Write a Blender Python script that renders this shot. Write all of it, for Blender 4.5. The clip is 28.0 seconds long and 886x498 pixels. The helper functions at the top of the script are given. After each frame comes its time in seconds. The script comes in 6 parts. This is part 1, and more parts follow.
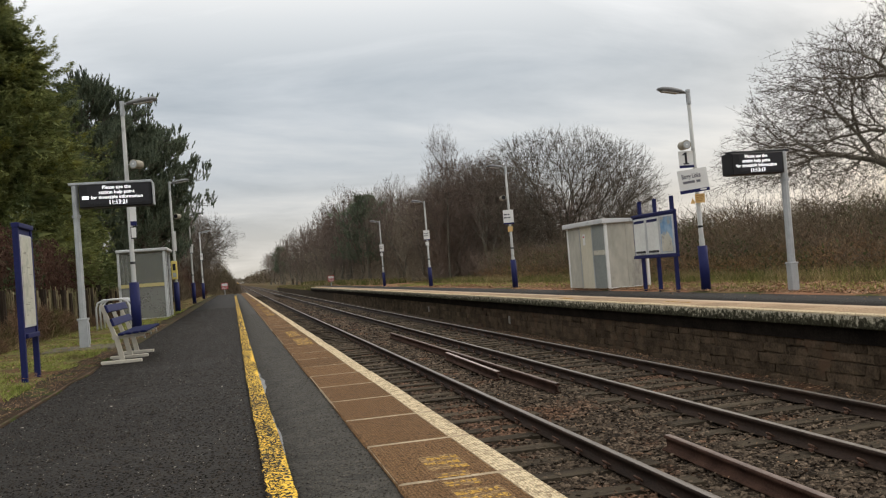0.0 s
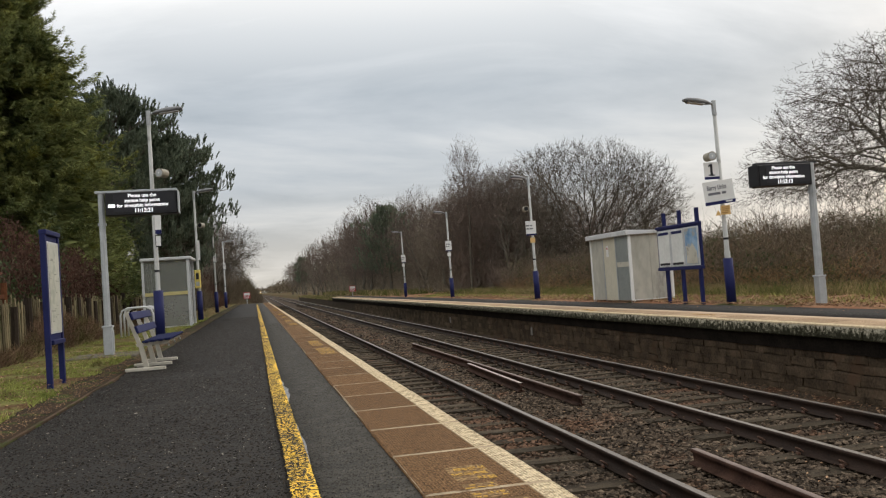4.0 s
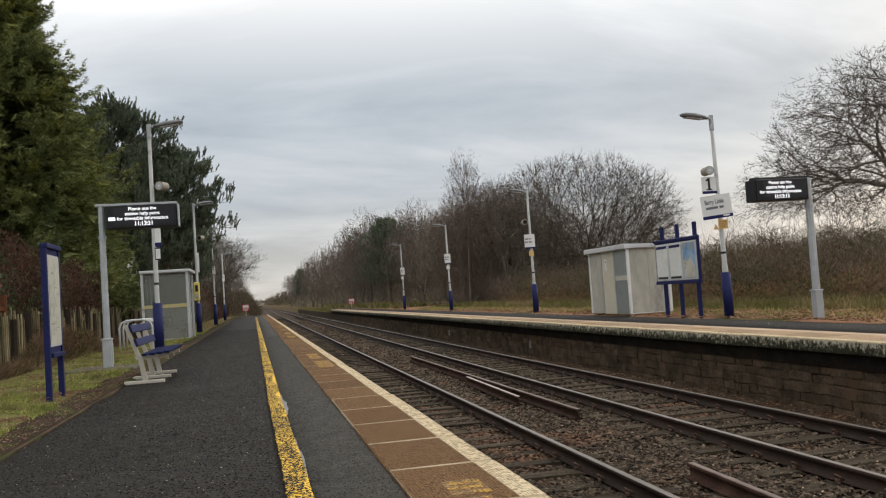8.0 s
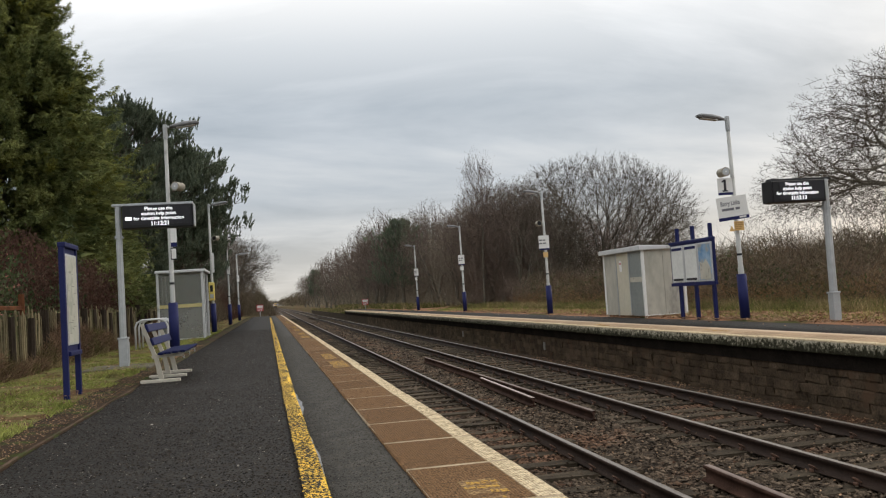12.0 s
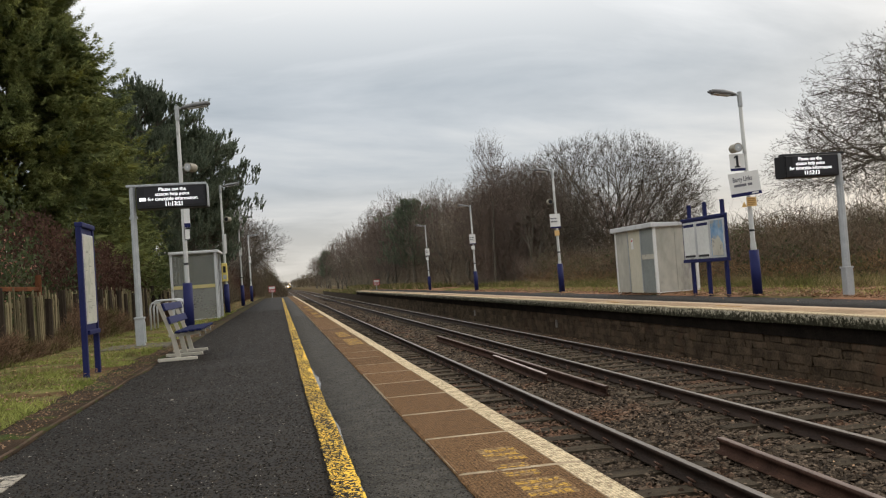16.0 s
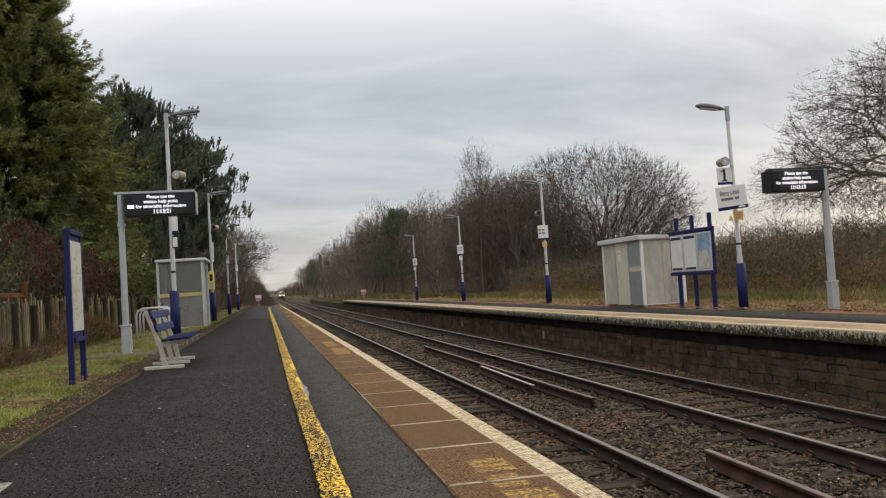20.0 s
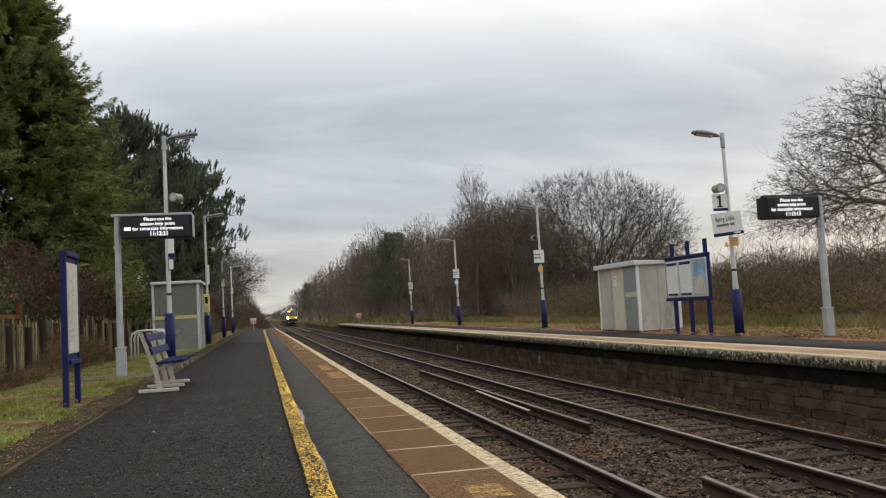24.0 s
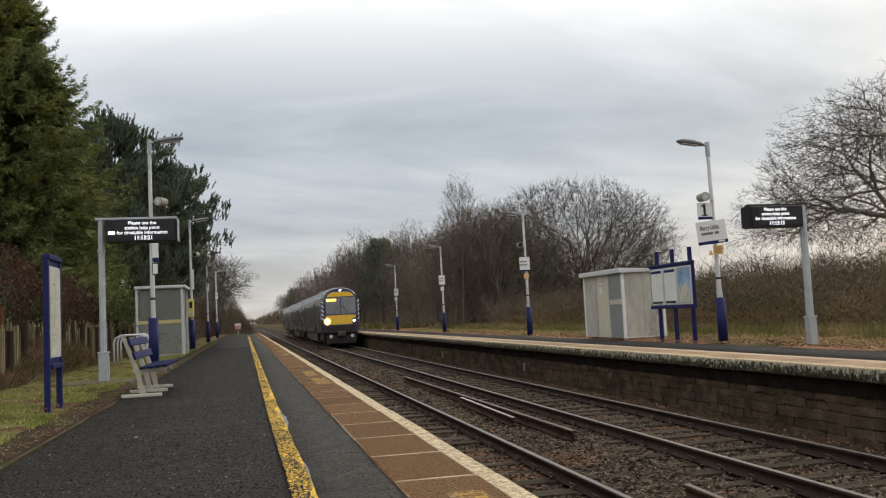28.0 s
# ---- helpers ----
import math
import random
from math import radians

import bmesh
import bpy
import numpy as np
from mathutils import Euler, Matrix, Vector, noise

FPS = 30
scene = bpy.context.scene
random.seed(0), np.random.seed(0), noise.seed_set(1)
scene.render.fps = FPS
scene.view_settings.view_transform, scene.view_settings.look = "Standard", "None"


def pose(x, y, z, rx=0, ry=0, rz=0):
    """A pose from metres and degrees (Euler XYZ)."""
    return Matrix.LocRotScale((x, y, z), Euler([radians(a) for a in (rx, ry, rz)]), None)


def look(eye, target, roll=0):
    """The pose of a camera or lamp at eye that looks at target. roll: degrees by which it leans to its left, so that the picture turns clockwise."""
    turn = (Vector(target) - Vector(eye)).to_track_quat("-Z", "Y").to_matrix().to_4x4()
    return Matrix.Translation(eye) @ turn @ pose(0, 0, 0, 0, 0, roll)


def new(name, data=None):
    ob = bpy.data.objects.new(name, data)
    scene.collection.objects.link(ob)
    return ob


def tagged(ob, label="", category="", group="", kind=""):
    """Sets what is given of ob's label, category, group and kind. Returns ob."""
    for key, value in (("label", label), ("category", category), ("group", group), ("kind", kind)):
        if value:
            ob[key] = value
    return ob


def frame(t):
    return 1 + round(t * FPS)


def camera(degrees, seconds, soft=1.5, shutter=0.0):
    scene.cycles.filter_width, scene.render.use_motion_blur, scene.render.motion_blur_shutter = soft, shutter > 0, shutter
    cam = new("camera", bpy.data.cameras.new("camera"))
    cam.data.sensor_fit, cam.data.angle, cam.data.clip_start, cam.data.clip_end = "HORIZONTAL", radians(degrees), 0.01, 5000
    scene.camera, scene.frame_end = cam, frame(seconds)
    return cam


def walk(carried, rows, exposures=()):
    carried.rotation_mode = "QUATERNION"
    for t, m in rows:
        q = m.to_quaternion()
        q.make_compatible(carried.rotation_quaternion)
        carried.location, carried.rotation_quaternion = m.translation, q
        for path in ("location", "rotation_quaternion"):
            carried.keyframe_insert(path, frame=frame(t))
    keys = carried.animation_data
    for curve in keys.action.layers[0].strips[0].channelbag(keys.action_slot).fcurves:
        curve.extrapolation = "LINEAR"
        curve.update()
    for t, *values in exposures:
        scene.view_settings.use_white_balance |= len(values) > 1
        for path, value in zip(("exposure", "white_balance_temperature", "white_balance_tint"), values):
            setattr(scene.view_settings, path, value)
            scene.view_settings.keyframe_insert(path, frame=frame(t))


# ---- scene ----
cam = camera(54.0, 28.0, soft=1.2)
# seconds, eye, a point that it looks at, roll: a telephone held by a seated traveller
PATH = [
    (0, (0.032, -0.026, 0.997), (0.4975, 1.9183, 1.0403), -4.38),
    (0.5, (0.021, -0.027, 0.997), (0.4701, 1.9209, 1.0439), -4.13),
    (1, (0.018, -0.023, 0.993), (0.4589, 1.9272, 1.0377), -4.16),
    (1.5, (0.024, -0.023, 0.993), (0.4601, 1.9286, 1.0366), -4.28),
    (2, (0.024, -0.025, 0.993), (0.4524, 1.9284, 1.0377), -4.36),
    (2.5, (0.021, -0.018, 0.992), (0.4446, 1.9357, 1.0383), -4.28),
    (3, (0.015, -0.025, 0.993), (0.4305, 1.9310, 1.0453), -4.21),
    (3.5, (0.011, -0.016, 0.994), (0.4248, 1.9400, 1.0613), -4.03),
    (4, (0.006, 0.028, 0.983), (0.4258, 1.9821, 1.0554), -3.95),
    (4.5, (0.009, 0.023, 0.983), (0.4354, 1.9756, 1.0580), -3.94),
    (5, (0.012, 0.018, 0.983), (0.4442, 1.9693, 1.0588), -3.96),
    (5.5, (0.014, -0.024, 0.995), (0.4473, 1.9265, 1.0713), -4.00),
    (6, (0.011, -0.018, 0.994), (0.4339, 1.9356, 1.0680), -3.99),
    (6.5, (0.010, -0.016, 0.992), (0.4247, 1.9390, 1.0775), -3.90),
    (7, (0.007, -0.029, 0.995), (0.4197, 1.9260, 1.0841), -3.96),
    (7.5, (0.006, -0.036, 0.994), (0.4243, 1.9171, 1.0859), -3.99),
    (8, (0.005, -0.042, 1.000), (0.4282, 1.9105, 1.1010), -3.82),
    (8.5, (0.004, -0.035, 0.995), (0.4275, 1.9171, 1.0944), -3.60),
    (9, (0.006, -0.027, 0.991), (0.4267, 1.9263, 1.0746), -3.58),
    (9.5, (0.009, -0.016, 0.987), (0.4306, 1.9376, 1.0688), -3.67),
    (10, (0.001, -0.029, 0.988), (0.4194, 1.9251, 1.0780), -3.83),
    (10.5, (-0.002, -0.030, 0.989), (0.4108, 1.9245, 1.0807), -4.00),
    (11, (-0.006, -0.029, 0.989), (0.3980, 1.9272, 1.0858), -3.86),
    (11.5, (-0.011, -0.030, 0.990), (0.3852, 1.9278, 1.0935), -3.68),
    (12, (-0.015, -0.035, 0.991), (0.3777, 1.9227, 1.0968), -3.59),
    (12.5, (-0.011, -0.030, 0.987), (0.3692, 1.9304, 1.0927), -3.68),
    (13, (-0.007, -0.015, 0.987), (0.3562, 1.9497, 1.0868), -3.98),
    (13.5, (0.018, 0.015, 1.012), (0.3613, 1.9847, 1.0434), -4.32),
    (14, (0.005, 0.033, 0.994), (0.3512, 2.0026, 1.0254), -4.22),
    (14.5, (-0.012, 0.018, 0.972), (0.3394, 1.9866, 1.0054), -4.08),
    (15, (-0.034, -0.004, 0.950), (0.3232, 1.9635, 0.9884), -3.93),
    (15.5, (-0.057, -0.058, 0.949), (0.3036, 1.9083, 0.9978), -3.89),
    (16, (-0.063, -0.082, 0.949), (0.3037, 1.8835, 1.0112), -4.03),
    (16.5, (-0.063, -0.078, 0.948), (0.3170, 1.8843, 1.0107), -4.03),
    (17, (-0.069, -0.081, 0.949), (0.3171, 1.8804, 1.0144), -4.01),
    (17.5, (-0.069, -0.081, 0.946), (0.3193, 1.8798, 1.0123), -4.01),
    (18, (-0.072, -0.086, 0.950), (0.3176, 1.8743, 1.0164), -3.98),
    (18.5, (-0.072, -0.085, 0.946), (0.3134, 1.8768, 1.0050), -3.89),
    (19, (-0.078, -0.099, 0.950), (0.3062, 1.8631, 1.0167), -3.80),
    (19.5, (-0.084, -0.101, 0.951), (0.3069, 1.8587, 1.0327), -3.62),
    (20, (-0.089, -0.099, 0.953), (0.3074, 1.8593, 1.0368), -3.49),
    (20.5, (-0.089, -0.101, 0.950), (0.3086, 1.8568, 1.0354), -3.45),
    (21, (-0.090, -0.096, 0.951), (0.3056, 1.8620, 1.0391), -3.37),
    (21.5, (-0.093, -0.096, 0.950), (0.3023, 1.8623, 1.0417), -3.29),
    (22, (-0.095, -0.055, 0.940), (0.3018, 1.9028, 1.0386), -3.27),
    (22.5, (-0.096, -0.061, 0.940), (0.3002, 1.8963, 1.0488), -3.24),
    (23, (-0.097, -0.068, 0.941), (0.2990, 1.8888, 1.0606), -3.20),
    (23.5, (-0.105, -0.118, 0.957), (0.2932, 1.8375, 1.0861), -3.15),
    (24, (-0.106, -0.113, 0.957), (0.3028, 1.8403, 1.0952), -3.14),
    (24.5, (-0.105, -0.107, 0.955), (0.3111, 1.8441, 1.0953), -3.13),
    (25, (-0.100, -0.110, 0.955), (0.3218, 1.8401, 1.0911), -3.10),
    (25.5, (-0.106, -0.113, 0.959), (0.3130, 1.8379, 1.0957), -3.03),
    (26, (-0.109, -0.116, 0.958), (0.3118, 1.8345, 1.0955), -2.93),
    (26.5, (-0.106, -0.116, 0.956), (0.3207, 1.8330, 1.0917), -2.83),
    (27, (-0.108, -0.114, 0.958), (0.3273, 1.8330, 1.0928), -2.80),
    (27.5, (-0.104, -0.117, 0.956), (0.3380, 1.8282, 1.0954), -2.84),
    (28, (-0.104, -0.115, 0.956), (0.3368, 1.8300, 1.1072), -2.78),
]
# the telephone opens and warms its picture a little where it dips towards the platform
EXPOSURES = [(0, 0.06, 6740, 10), (3, 0.06, 6740, 10), (6, 0.02, 6630, 10), (12, 0.02, 6610, 10), (15, 0.04, 6680, 10), (17, 0.06, 6740, 10), (20, 0.03, 6660, 10), (24, 0.0, 6610, 10), (28, -0.03, 6580, 10)]
walk(cam, [(t, look(eye, target, roll)) for t, eye, target, roll in PATH], EXPOSURES)

# ---- plan, metres: y runs along the line, z = 0 is the platform surface ----
EDGE = 1.305                    # near platform edge
RAIL_A0, RAIL_A = 2.0, 3.505    # near track, rail centres
RAIL_B, RAIL_C = 5.498, 7.003   # far track
FAR_EDGE = 7.768                # far platform edge
RAIL_TOP, SLEEPER_TOP, BALLAST = -0.93, -1.09, -1.135
LEFT_EDGE = -1.88               # back of the near platform's asphalt
NEAR_END, FAR_END = 88.0, 97.0


def bend(y):
    """The line swings gently to one side in the distance."""
    s = min(max((y - 250.0) / 650.0, 0.0), 1.0)
    return -3.2 * s * s * (3 - 2 * s) - max(0.0, y - 900.0) * 0.004


def drift(y):
    """The near platform's edge draws slowly away from the line."""
    return -0.0035 * max(0.0, y - 5.0) - 0.00003 * max(0.0, y - 40.0) ** 2


def line_at(y):
    """Middle of the painted yellow line."""
    return 0.165 - 0.008 * (min(y, 9.0) - 4.4) - 0.0045 * max(0.0, y - 9.0) + 0.008 * noise.noise((y * 0.45, 1, 0)) + 0.005 * noise.noise((y * 1.7, 3, 0))


# ---- light ----
def make_world():
    w = bpy.data.worlds.new("overcast_sky")
    w.use_nodes = True
    nt = w.node_tree
    nt.nodes.clear()
    N, L = nt.nodes.new, nt.links.new
    out, bg = N("ShaderNodeOutputWorld"), N("ShaderNodeBackground")
    sky = N("ShaderNodeTexSky")
    sky.sky_type, sky.sun_disc = "NISHITA", False
    sky.sun_elevation, sky.sun_rotation = radians(14), radians(60)
    sky.air_density, sky.dust_density = 1.0, 3.0
    tc, sep = N("ShaderNodeTexCoord"), N("ShaderNodeSeparateXYZ")
    L(tc.outputs["Generated"], sep.inputs[0])
    # cloud sheet: the direction divided by its height spreads the bands towards the horizon
    add = N("ShaderNodeMath"); add.operation = "ADD"; add.inputs[1].default_value = 0.24
    absn = N("ShaderNodeMath"); absn.operation = "ABSOLUTE"
    L(sep.outputs["Z"], absn.inputs[0]); L(absn.outputs[0], add.inputs[0])
    dx, dy = N("ShaderNodeMath"), N("ShaderNodeMath")
    dx.operation = dy.operation = "DIVIDE"
    L(sep.outputs["X"], dx.inputs[0]); L(add.outputs[0], dx.inputs[1])
    L(sep.outputs["Y"], dy.inputs[0]); L(add.outputs[0], dy.inputs[1])
    comb = N("ShaderNodeCombineXYZ")
    L(dx.outputs[0], comb.inputs["X"]); L(dy.outputs[0], comb.inputs["Y"])
    mp = N("ShaderNodeMapping")
    mp.inputs["Scale"].default_value = (0.62, 1.10, 1.0)
    mp.inputs["Rotation"].default_value = (0, 0, radians(8))
    mp.inputs["Location"].default_value = (1.7, 0.35, 0)
    L(comb.outputs[0], mp.inputs["Vector"])
    n1 = N("ShaderNodeTexNoise")
    n1.inputs["Scale"].default_value, n1.inputs["Detail"].default_value = 1.5, 7.0
    n1.inputs["Roughness"].default_value, n1.inputs["Distortion"].default_value = 0.57, 0.4
    L(mp.outputs[0], n1.inputs["Vector"])
    ramp = N("ShaderNodeValToRGB")
    e = ramp.color_ramp.elements
    e[0].position, e[0].color = 0.38, (0.34, 0.39, 0.445, 1)
    e[1].position, e[1].color = 0.68, (0.94, 0.945, 0.95, 1)
    m = e.new(0.52); m.color = (0.61, 0.65, 0.70, 1)
    L(n1.outputs["Fac"], ramp.inputs["Fac"])
    # higher up the sheet is thinner and paler, and at the horizon it lets a warm band through
    up = N("ShaderNodeValToRGB")
    u = up.color_ramp.elements
    u[0].position, u[0].color = 0.0, (0.86, 0.775, 0.64, 1)
    u[1].position, u[1].color = 0.34, (1.50, 1.48, 1.45, 1)
    a = u.new(0.055); a.color = (0.62, 0.60, 0.565, 1)
    b = u.new(0.12); b.color = (0.33, 0.385, 0.450, 1)
    c = u.new(0.215); c.color = (0.475, 0.535, 0.605, 1)
    d = u.new(0.285); d.color = (0.98, 1.01, 1.04, 1)
    L(absn.outputs[0], up.inputs["Fac"])
    mix = N("ShaderNodeMix"); mix.data_type = "RGBA"; mix.inputs["Factor"].default_value = 0.52
    L(ramp.outputs["Color"], mix.inputs[6]); L(up.outputs["Color"], mix.inputs[7])
    # a little of the clear sky's own light above the clouds
    dim = N("ShaderNodeMix"); dim.data_type = "RGBA"; dim.blend_type = "ADD"; dim.inputs["Factor"].default_value = 0.012
    L(mix.outputs[2], dim.inputs[6]); L(sky.outputs[0], dim.inputs[7])
    L(dim.outputs[2], bg.inputs["Color"])
    bg.inputs["Strength"].default_value = 1.0
    L(bg.outputs[0], out.inputs[0])
    scene.world = w


make_world()
sun = new("sun", bpy.data.lights.new("sun", "SUN"))
sun.data.energy, sun.data.angle, sun.data.color = 0.7, radians(25), (1.0, 0.90, 0.78)
sun.matrix_world = look((0, 0, 0), (-0.75, -0.30, -0.62))
scene.view_settings.exposure = 0.0


# ---- materials ----
def mat(name, a, b, scale=4.0, rough=0.8, bump=0.2, fine=40.0, metal=0.0, third=None, spec=0.3, local=False, stretch=(1, 1, 1), vary=0.0, low=0.35, high=0.65, island=0.0, thin=0.0):
    """A surface of two tones mixed by a large and a fine noise, with relief; third: a stain colour, its share and its size."""
    if rough >= 0.8 and spec == 0.3:
        spec = 0.08
    m = bpy.data.materials.new(name)
    m.use_nodes = True
    nt = m.node_tree
    N, L = nt.nodes.new, nt.links.new
    bs = nt.nodes["Principled BSDF"]
    if local:
        src = N("ShaderNodeTexCoord").outputs["Object"]
    else:
        src = N("ShaderNodeNewGeometry").outputs["Position"]
    mp = N("ShaderNodeMapping")
    mp.inputs["Scale"].default_value = stretch
    L(src, mp.inputs["Vector"])
    n1, n2 = N("ShaderNodeTexNoise"), N("ShaderNodeTexNoise")
    n1.inputs["Scale"].default_value, n1.inputs["Detail"].default_value = scale, 5.0
    n2.inputs["Scale"].default_value, n2.inputs["Detail"].default_value = fine, 3.0
    L(mp.outputs[0], n1.inputs["Vector"]); L(mp.outputs[0], n2.inputs["Vector"])
    sm = N("ShaderNodeMath"); sm.operation = "MULTIPLY_ADD"; sm.inputs[1].default_value = 0.45
    half = N("ShaderNodeMath"); half.operation = "MULTIPLY"; half.inputs[1].default_value = 0.55
    L(n1.outputs["Fac"], half.inputs[0]); L(n2.outputs["Fac"], sm.inputs[0]); L(half.outputs[0], sm.inputs[2])
    rg = N("ShaderNodeMapRange")
    rg.inputs["From Min"].default_value, rg.inputs["From Max"].default_value = low, high
    L(sm.outputs[0], rg.inputs["Value"])
    mx = N("ShaderNodeMix"); mx.data_type = "RGBA"
    mx.inputs[6].default_value, mx.inputs[7].default_value = (*a, 1), (*b, 1)
    L(rg.outputs[0], mx.inputs["Factor"])
    col = mx.outputs[2]
    if third:
        c3, share, size = third
        n3 = N("ShaderNodeTexNoise")
        n3.inputs["Scale"].default_value, n3.inputs["Detail"].default_value = size, 6.0
        n3.inputs["Roughness"].default_value = 0.65
        off = N("ShaderNodeMapping"); off.inputs["Location"].default_value = (7.3, 2.9, 5.1)
        L(mp.outputs[0], off.inputs["Vector"]); L(off.outputs[0], n3.inputs["Vector"])
        r3 = N("ShaderNodeMapRange")
        r3.inputs["From Min"].default_value, r3.inputs["From Max"].default_value = 0.62 - 0.3 * share, 0.70 - 0.3 * share
        L(n3.outputs["Fac"], r3.inputs["Value"])
        m3 = N("ShaderNodeMix"); m3.data_type = "RGBA"
        m3.inputs[7].default_value = (*c3, 1)
        L(r3.outputs[0], m3.inputs["Factor"]); L(col, m3.inputs[6])
        col = m3.outputs[2]
    if vary or island:
        src2 = N("ShaderNodeObjectInfo").outputs["Random"] if vary else N("ShaderNodeNewGeometry").outputs["Random Per Island"]
        amount = vary or island
        hv = N("ShaderNodeHueSaturation")
        rr = N("ShaderNodeMapRange")
        rr.inputs["To Min"].default_value, rr.inputs["To Max"].default_value = 1 - amount, 1 + amount
        L(src2, rr.inputs["Value"]); L(rr.outputs[0], hv.inputs["Value"]); L(col, hv.inputs["Color"])
        col = hv.outputs[0]
    L(col, bs.inputs["Base Color"])
    bs.inputs["Roughness"].default_value, bs.inputs["Metallic"].default_value = rough, metal
    bs.inputs["Specular IOR Level"].default_value = spec
    if thin:  # leaves let some light through
        tr, ms = N("ShaderNodeBsdfTranslucent"), N("ShaderNodeMixShader")
        ms.inputs[0].default_value = thin
        L(col, tr.inputs["Color"]); L(bs.outputs[0], ms.inputs[1]); L(tr.outputs[0], ms.inputs[2])
        L(ms.outputs[0], nt.nodes["Material Output"].inputs["Surface"])
    if bump:
        bp = N("ShaderNodeBump")
        bp.inputs["Strength"].default_value, bp.inputs["Distance"].default_value = bump, 0.02
        L(sm.outputs[0], bp.inputs["Height"]); L(bp.outputs[0], bs.inputs["Normal"])
    return m


def glow(name, col, strength):
    m = bpy.data.materials.new(name)
    m.use_nodes = True
    bs = m.node_tree.nodes["Principled BSDF"]
    bs.inputs["Base Color"].default_value = (*col, 1)
    bs.inputs["Emission Color"].default_value, bs.inputs["Emission Strength"].default_value = (*col, 1), strength
    return m


def glass(name, tint, rough, alpha):
    """A pane that lets part of the light straight through and is glossy."""
    m = mat(name, tint, tuple(c * 0.85 for c in tint), 2.0, rough, 0.0, 20.0, local=False, spec=0.5)
    bs = m.node_tree.nodes["Principled BSDF"]
    bs.inputs["Alpha"].default_value = alpha
    return m


ASPHALT = mat("old_asphalt", (0.005, 0.0043, 0.0035), (0.028, 0.0240, 0.0195), 5.0, 0.74, 1.0, 42.0, low=0.36, high=0.66, spec=0.19)
ASPHALT_NEW = mat("newer_asphalt", (0.014, 0.0127, 0.0102), (0.068, 0.062, 0.051), 5.0, 0.72, 0.8, 60.0, low=0.34, high=0.66, spec=0.20)
CHIPS = mat("pale_chips", (0.20, 0.18, 0.15), (0.46, 0.42, 0.36), 10, 0.7, 0.1, island=0.3)
MOSS_STRIP = mat("mossy_litter", (0.020, 0.015, 0.011), (0.070, 0.046, 0.029), 3.0, 0.95, 0.9, 60.0, third=((0.045, 0.06, 0.015), 0.35, 2.5))
GRASS_GROUND = mat("short_grass_soil", (0.060, 0.064, 0.020), (0.195, 0.188, 0.062), 1.2, 0.95, 0.8, 45.0, third=((0.10, 0.058, 0.030), 0.42, 1.6))
GROUND = mat("rough_ground", (0.045, 0.048, 0.018), (0.13, 0.11, 0.05), 0.5, 0.95, 0.8, 14.0, third=((0.12, 0.055, 0.028), 0.45, 0.4))
LEAF_GROUND = mat("leaf_litter", (0.23, 0.110, 0.062), (0.47, 0.258, 0.152), 0.9, 0.95, 0.9, 30.0, third=((0.09, 0.095, 0.03), 0.42, 0.7))
BALLAST_M = mat("ballast_bed", (0.020, 0.014, 0.010), (0.110, 0.082, 0.058), 9.0, 0.9, 1.0, 38.0, third=((0.085, 0.045, 0.026), 0.22, 1.2))
STONE = mat("ballast_stone", (0.019, 0.0140, 0.0098), (0.146, 0.110, 0.079), 7.0, 0.85, 0.4, 60.0, third=((0.120, 0.070, 0.045), 0.26, 0.9), island=0.85)
SLEEPER = mat("weathered_sleeper", (0.030, 0.024, 0.017), (0.108, 0.086, 0.060), 2.5, 0.9, 0.6, 40.0, stretch=(0.35, 2.2, 1), vary=0.35)
RAIL_SIDE = mat("rusty_rail", (0.017, 0.011, 0.008), (0.052, 0.031, 0.022), 3.0, 0.75, 0.5, 50.0, metal=0.3, stretch=(1, 0.5, 1))
RAIL_HEAD = mat("worn_rail_head", (0.19, 0.165, 0.14), (0.33, 0.29, 0.255), 2.0, 0.42, 0.1, 60.0, metal=0.85, stretch=(3, 0.1, 1))
RUST = mat("old_rust", (0.036, 0.020, 0.015), (0.100, 0.056, 0.041), 4.0, 0.85, 0.5, 60.0, metal=0.2)
CLIP_RUST = mat("rusty_clip", (0.065, 0.034, 0.023), (0.165, 0.092, 0.063), 9.0, 0.7, 0.2, 60.0)
RUST_TOP = mat("rusted_head", (0.14, 0.100, 0.082), (0.26, 0.198, 0.168), 4.0, 0.6, 0.3, 60.0, metal=0.3)
PALE_TOP = mat("pale_rusted_head", (0.36, 0.29, 0.26), (0.54, 0.46, 0.42), 4.0, 0.6, 0.3, 60.0, metal=0.3)
WHITE_STEEL = mat("pale_grey_paint", (0.52, 0.53, 0.53), (0.62, 0.63, 0.63), 3.0, 0.45, 0.05, 50.0, spec=0.4, third=((0.36, 0.36, 0.34), 0.06, 2.0))
POST_GREY = mat("weathered_post_paint", (0.37, 0.375, 0.36), (0.49, 0.49, 0.47), 3.0, 0.5, 0.05, 50.0, spec=0.3, third=((0.27, 0.27, 0.25), 0.10, 2.0))
DARK_GALV = mat("weathered_lantern_grey", (0.16, 0.165, 0.17), (0.25, 0.255, 0.26), 6.0, 0.5, 0.1, 60.0, metal=0.2)
GALV = mat("galvanised_steel", (0.36, 0.38, 0.39), (0.50, 0.52, 0.53), 5.0, 0.5, 0.1, 60.0, metal=0.35)
NAVY_SLAT = mat("worn_navy_slat", (0.008, 0.011, 0.045), (0.016, 0.021, 0.080), 6.0, 0.8, 0.2, 60.0, spec=0.08)
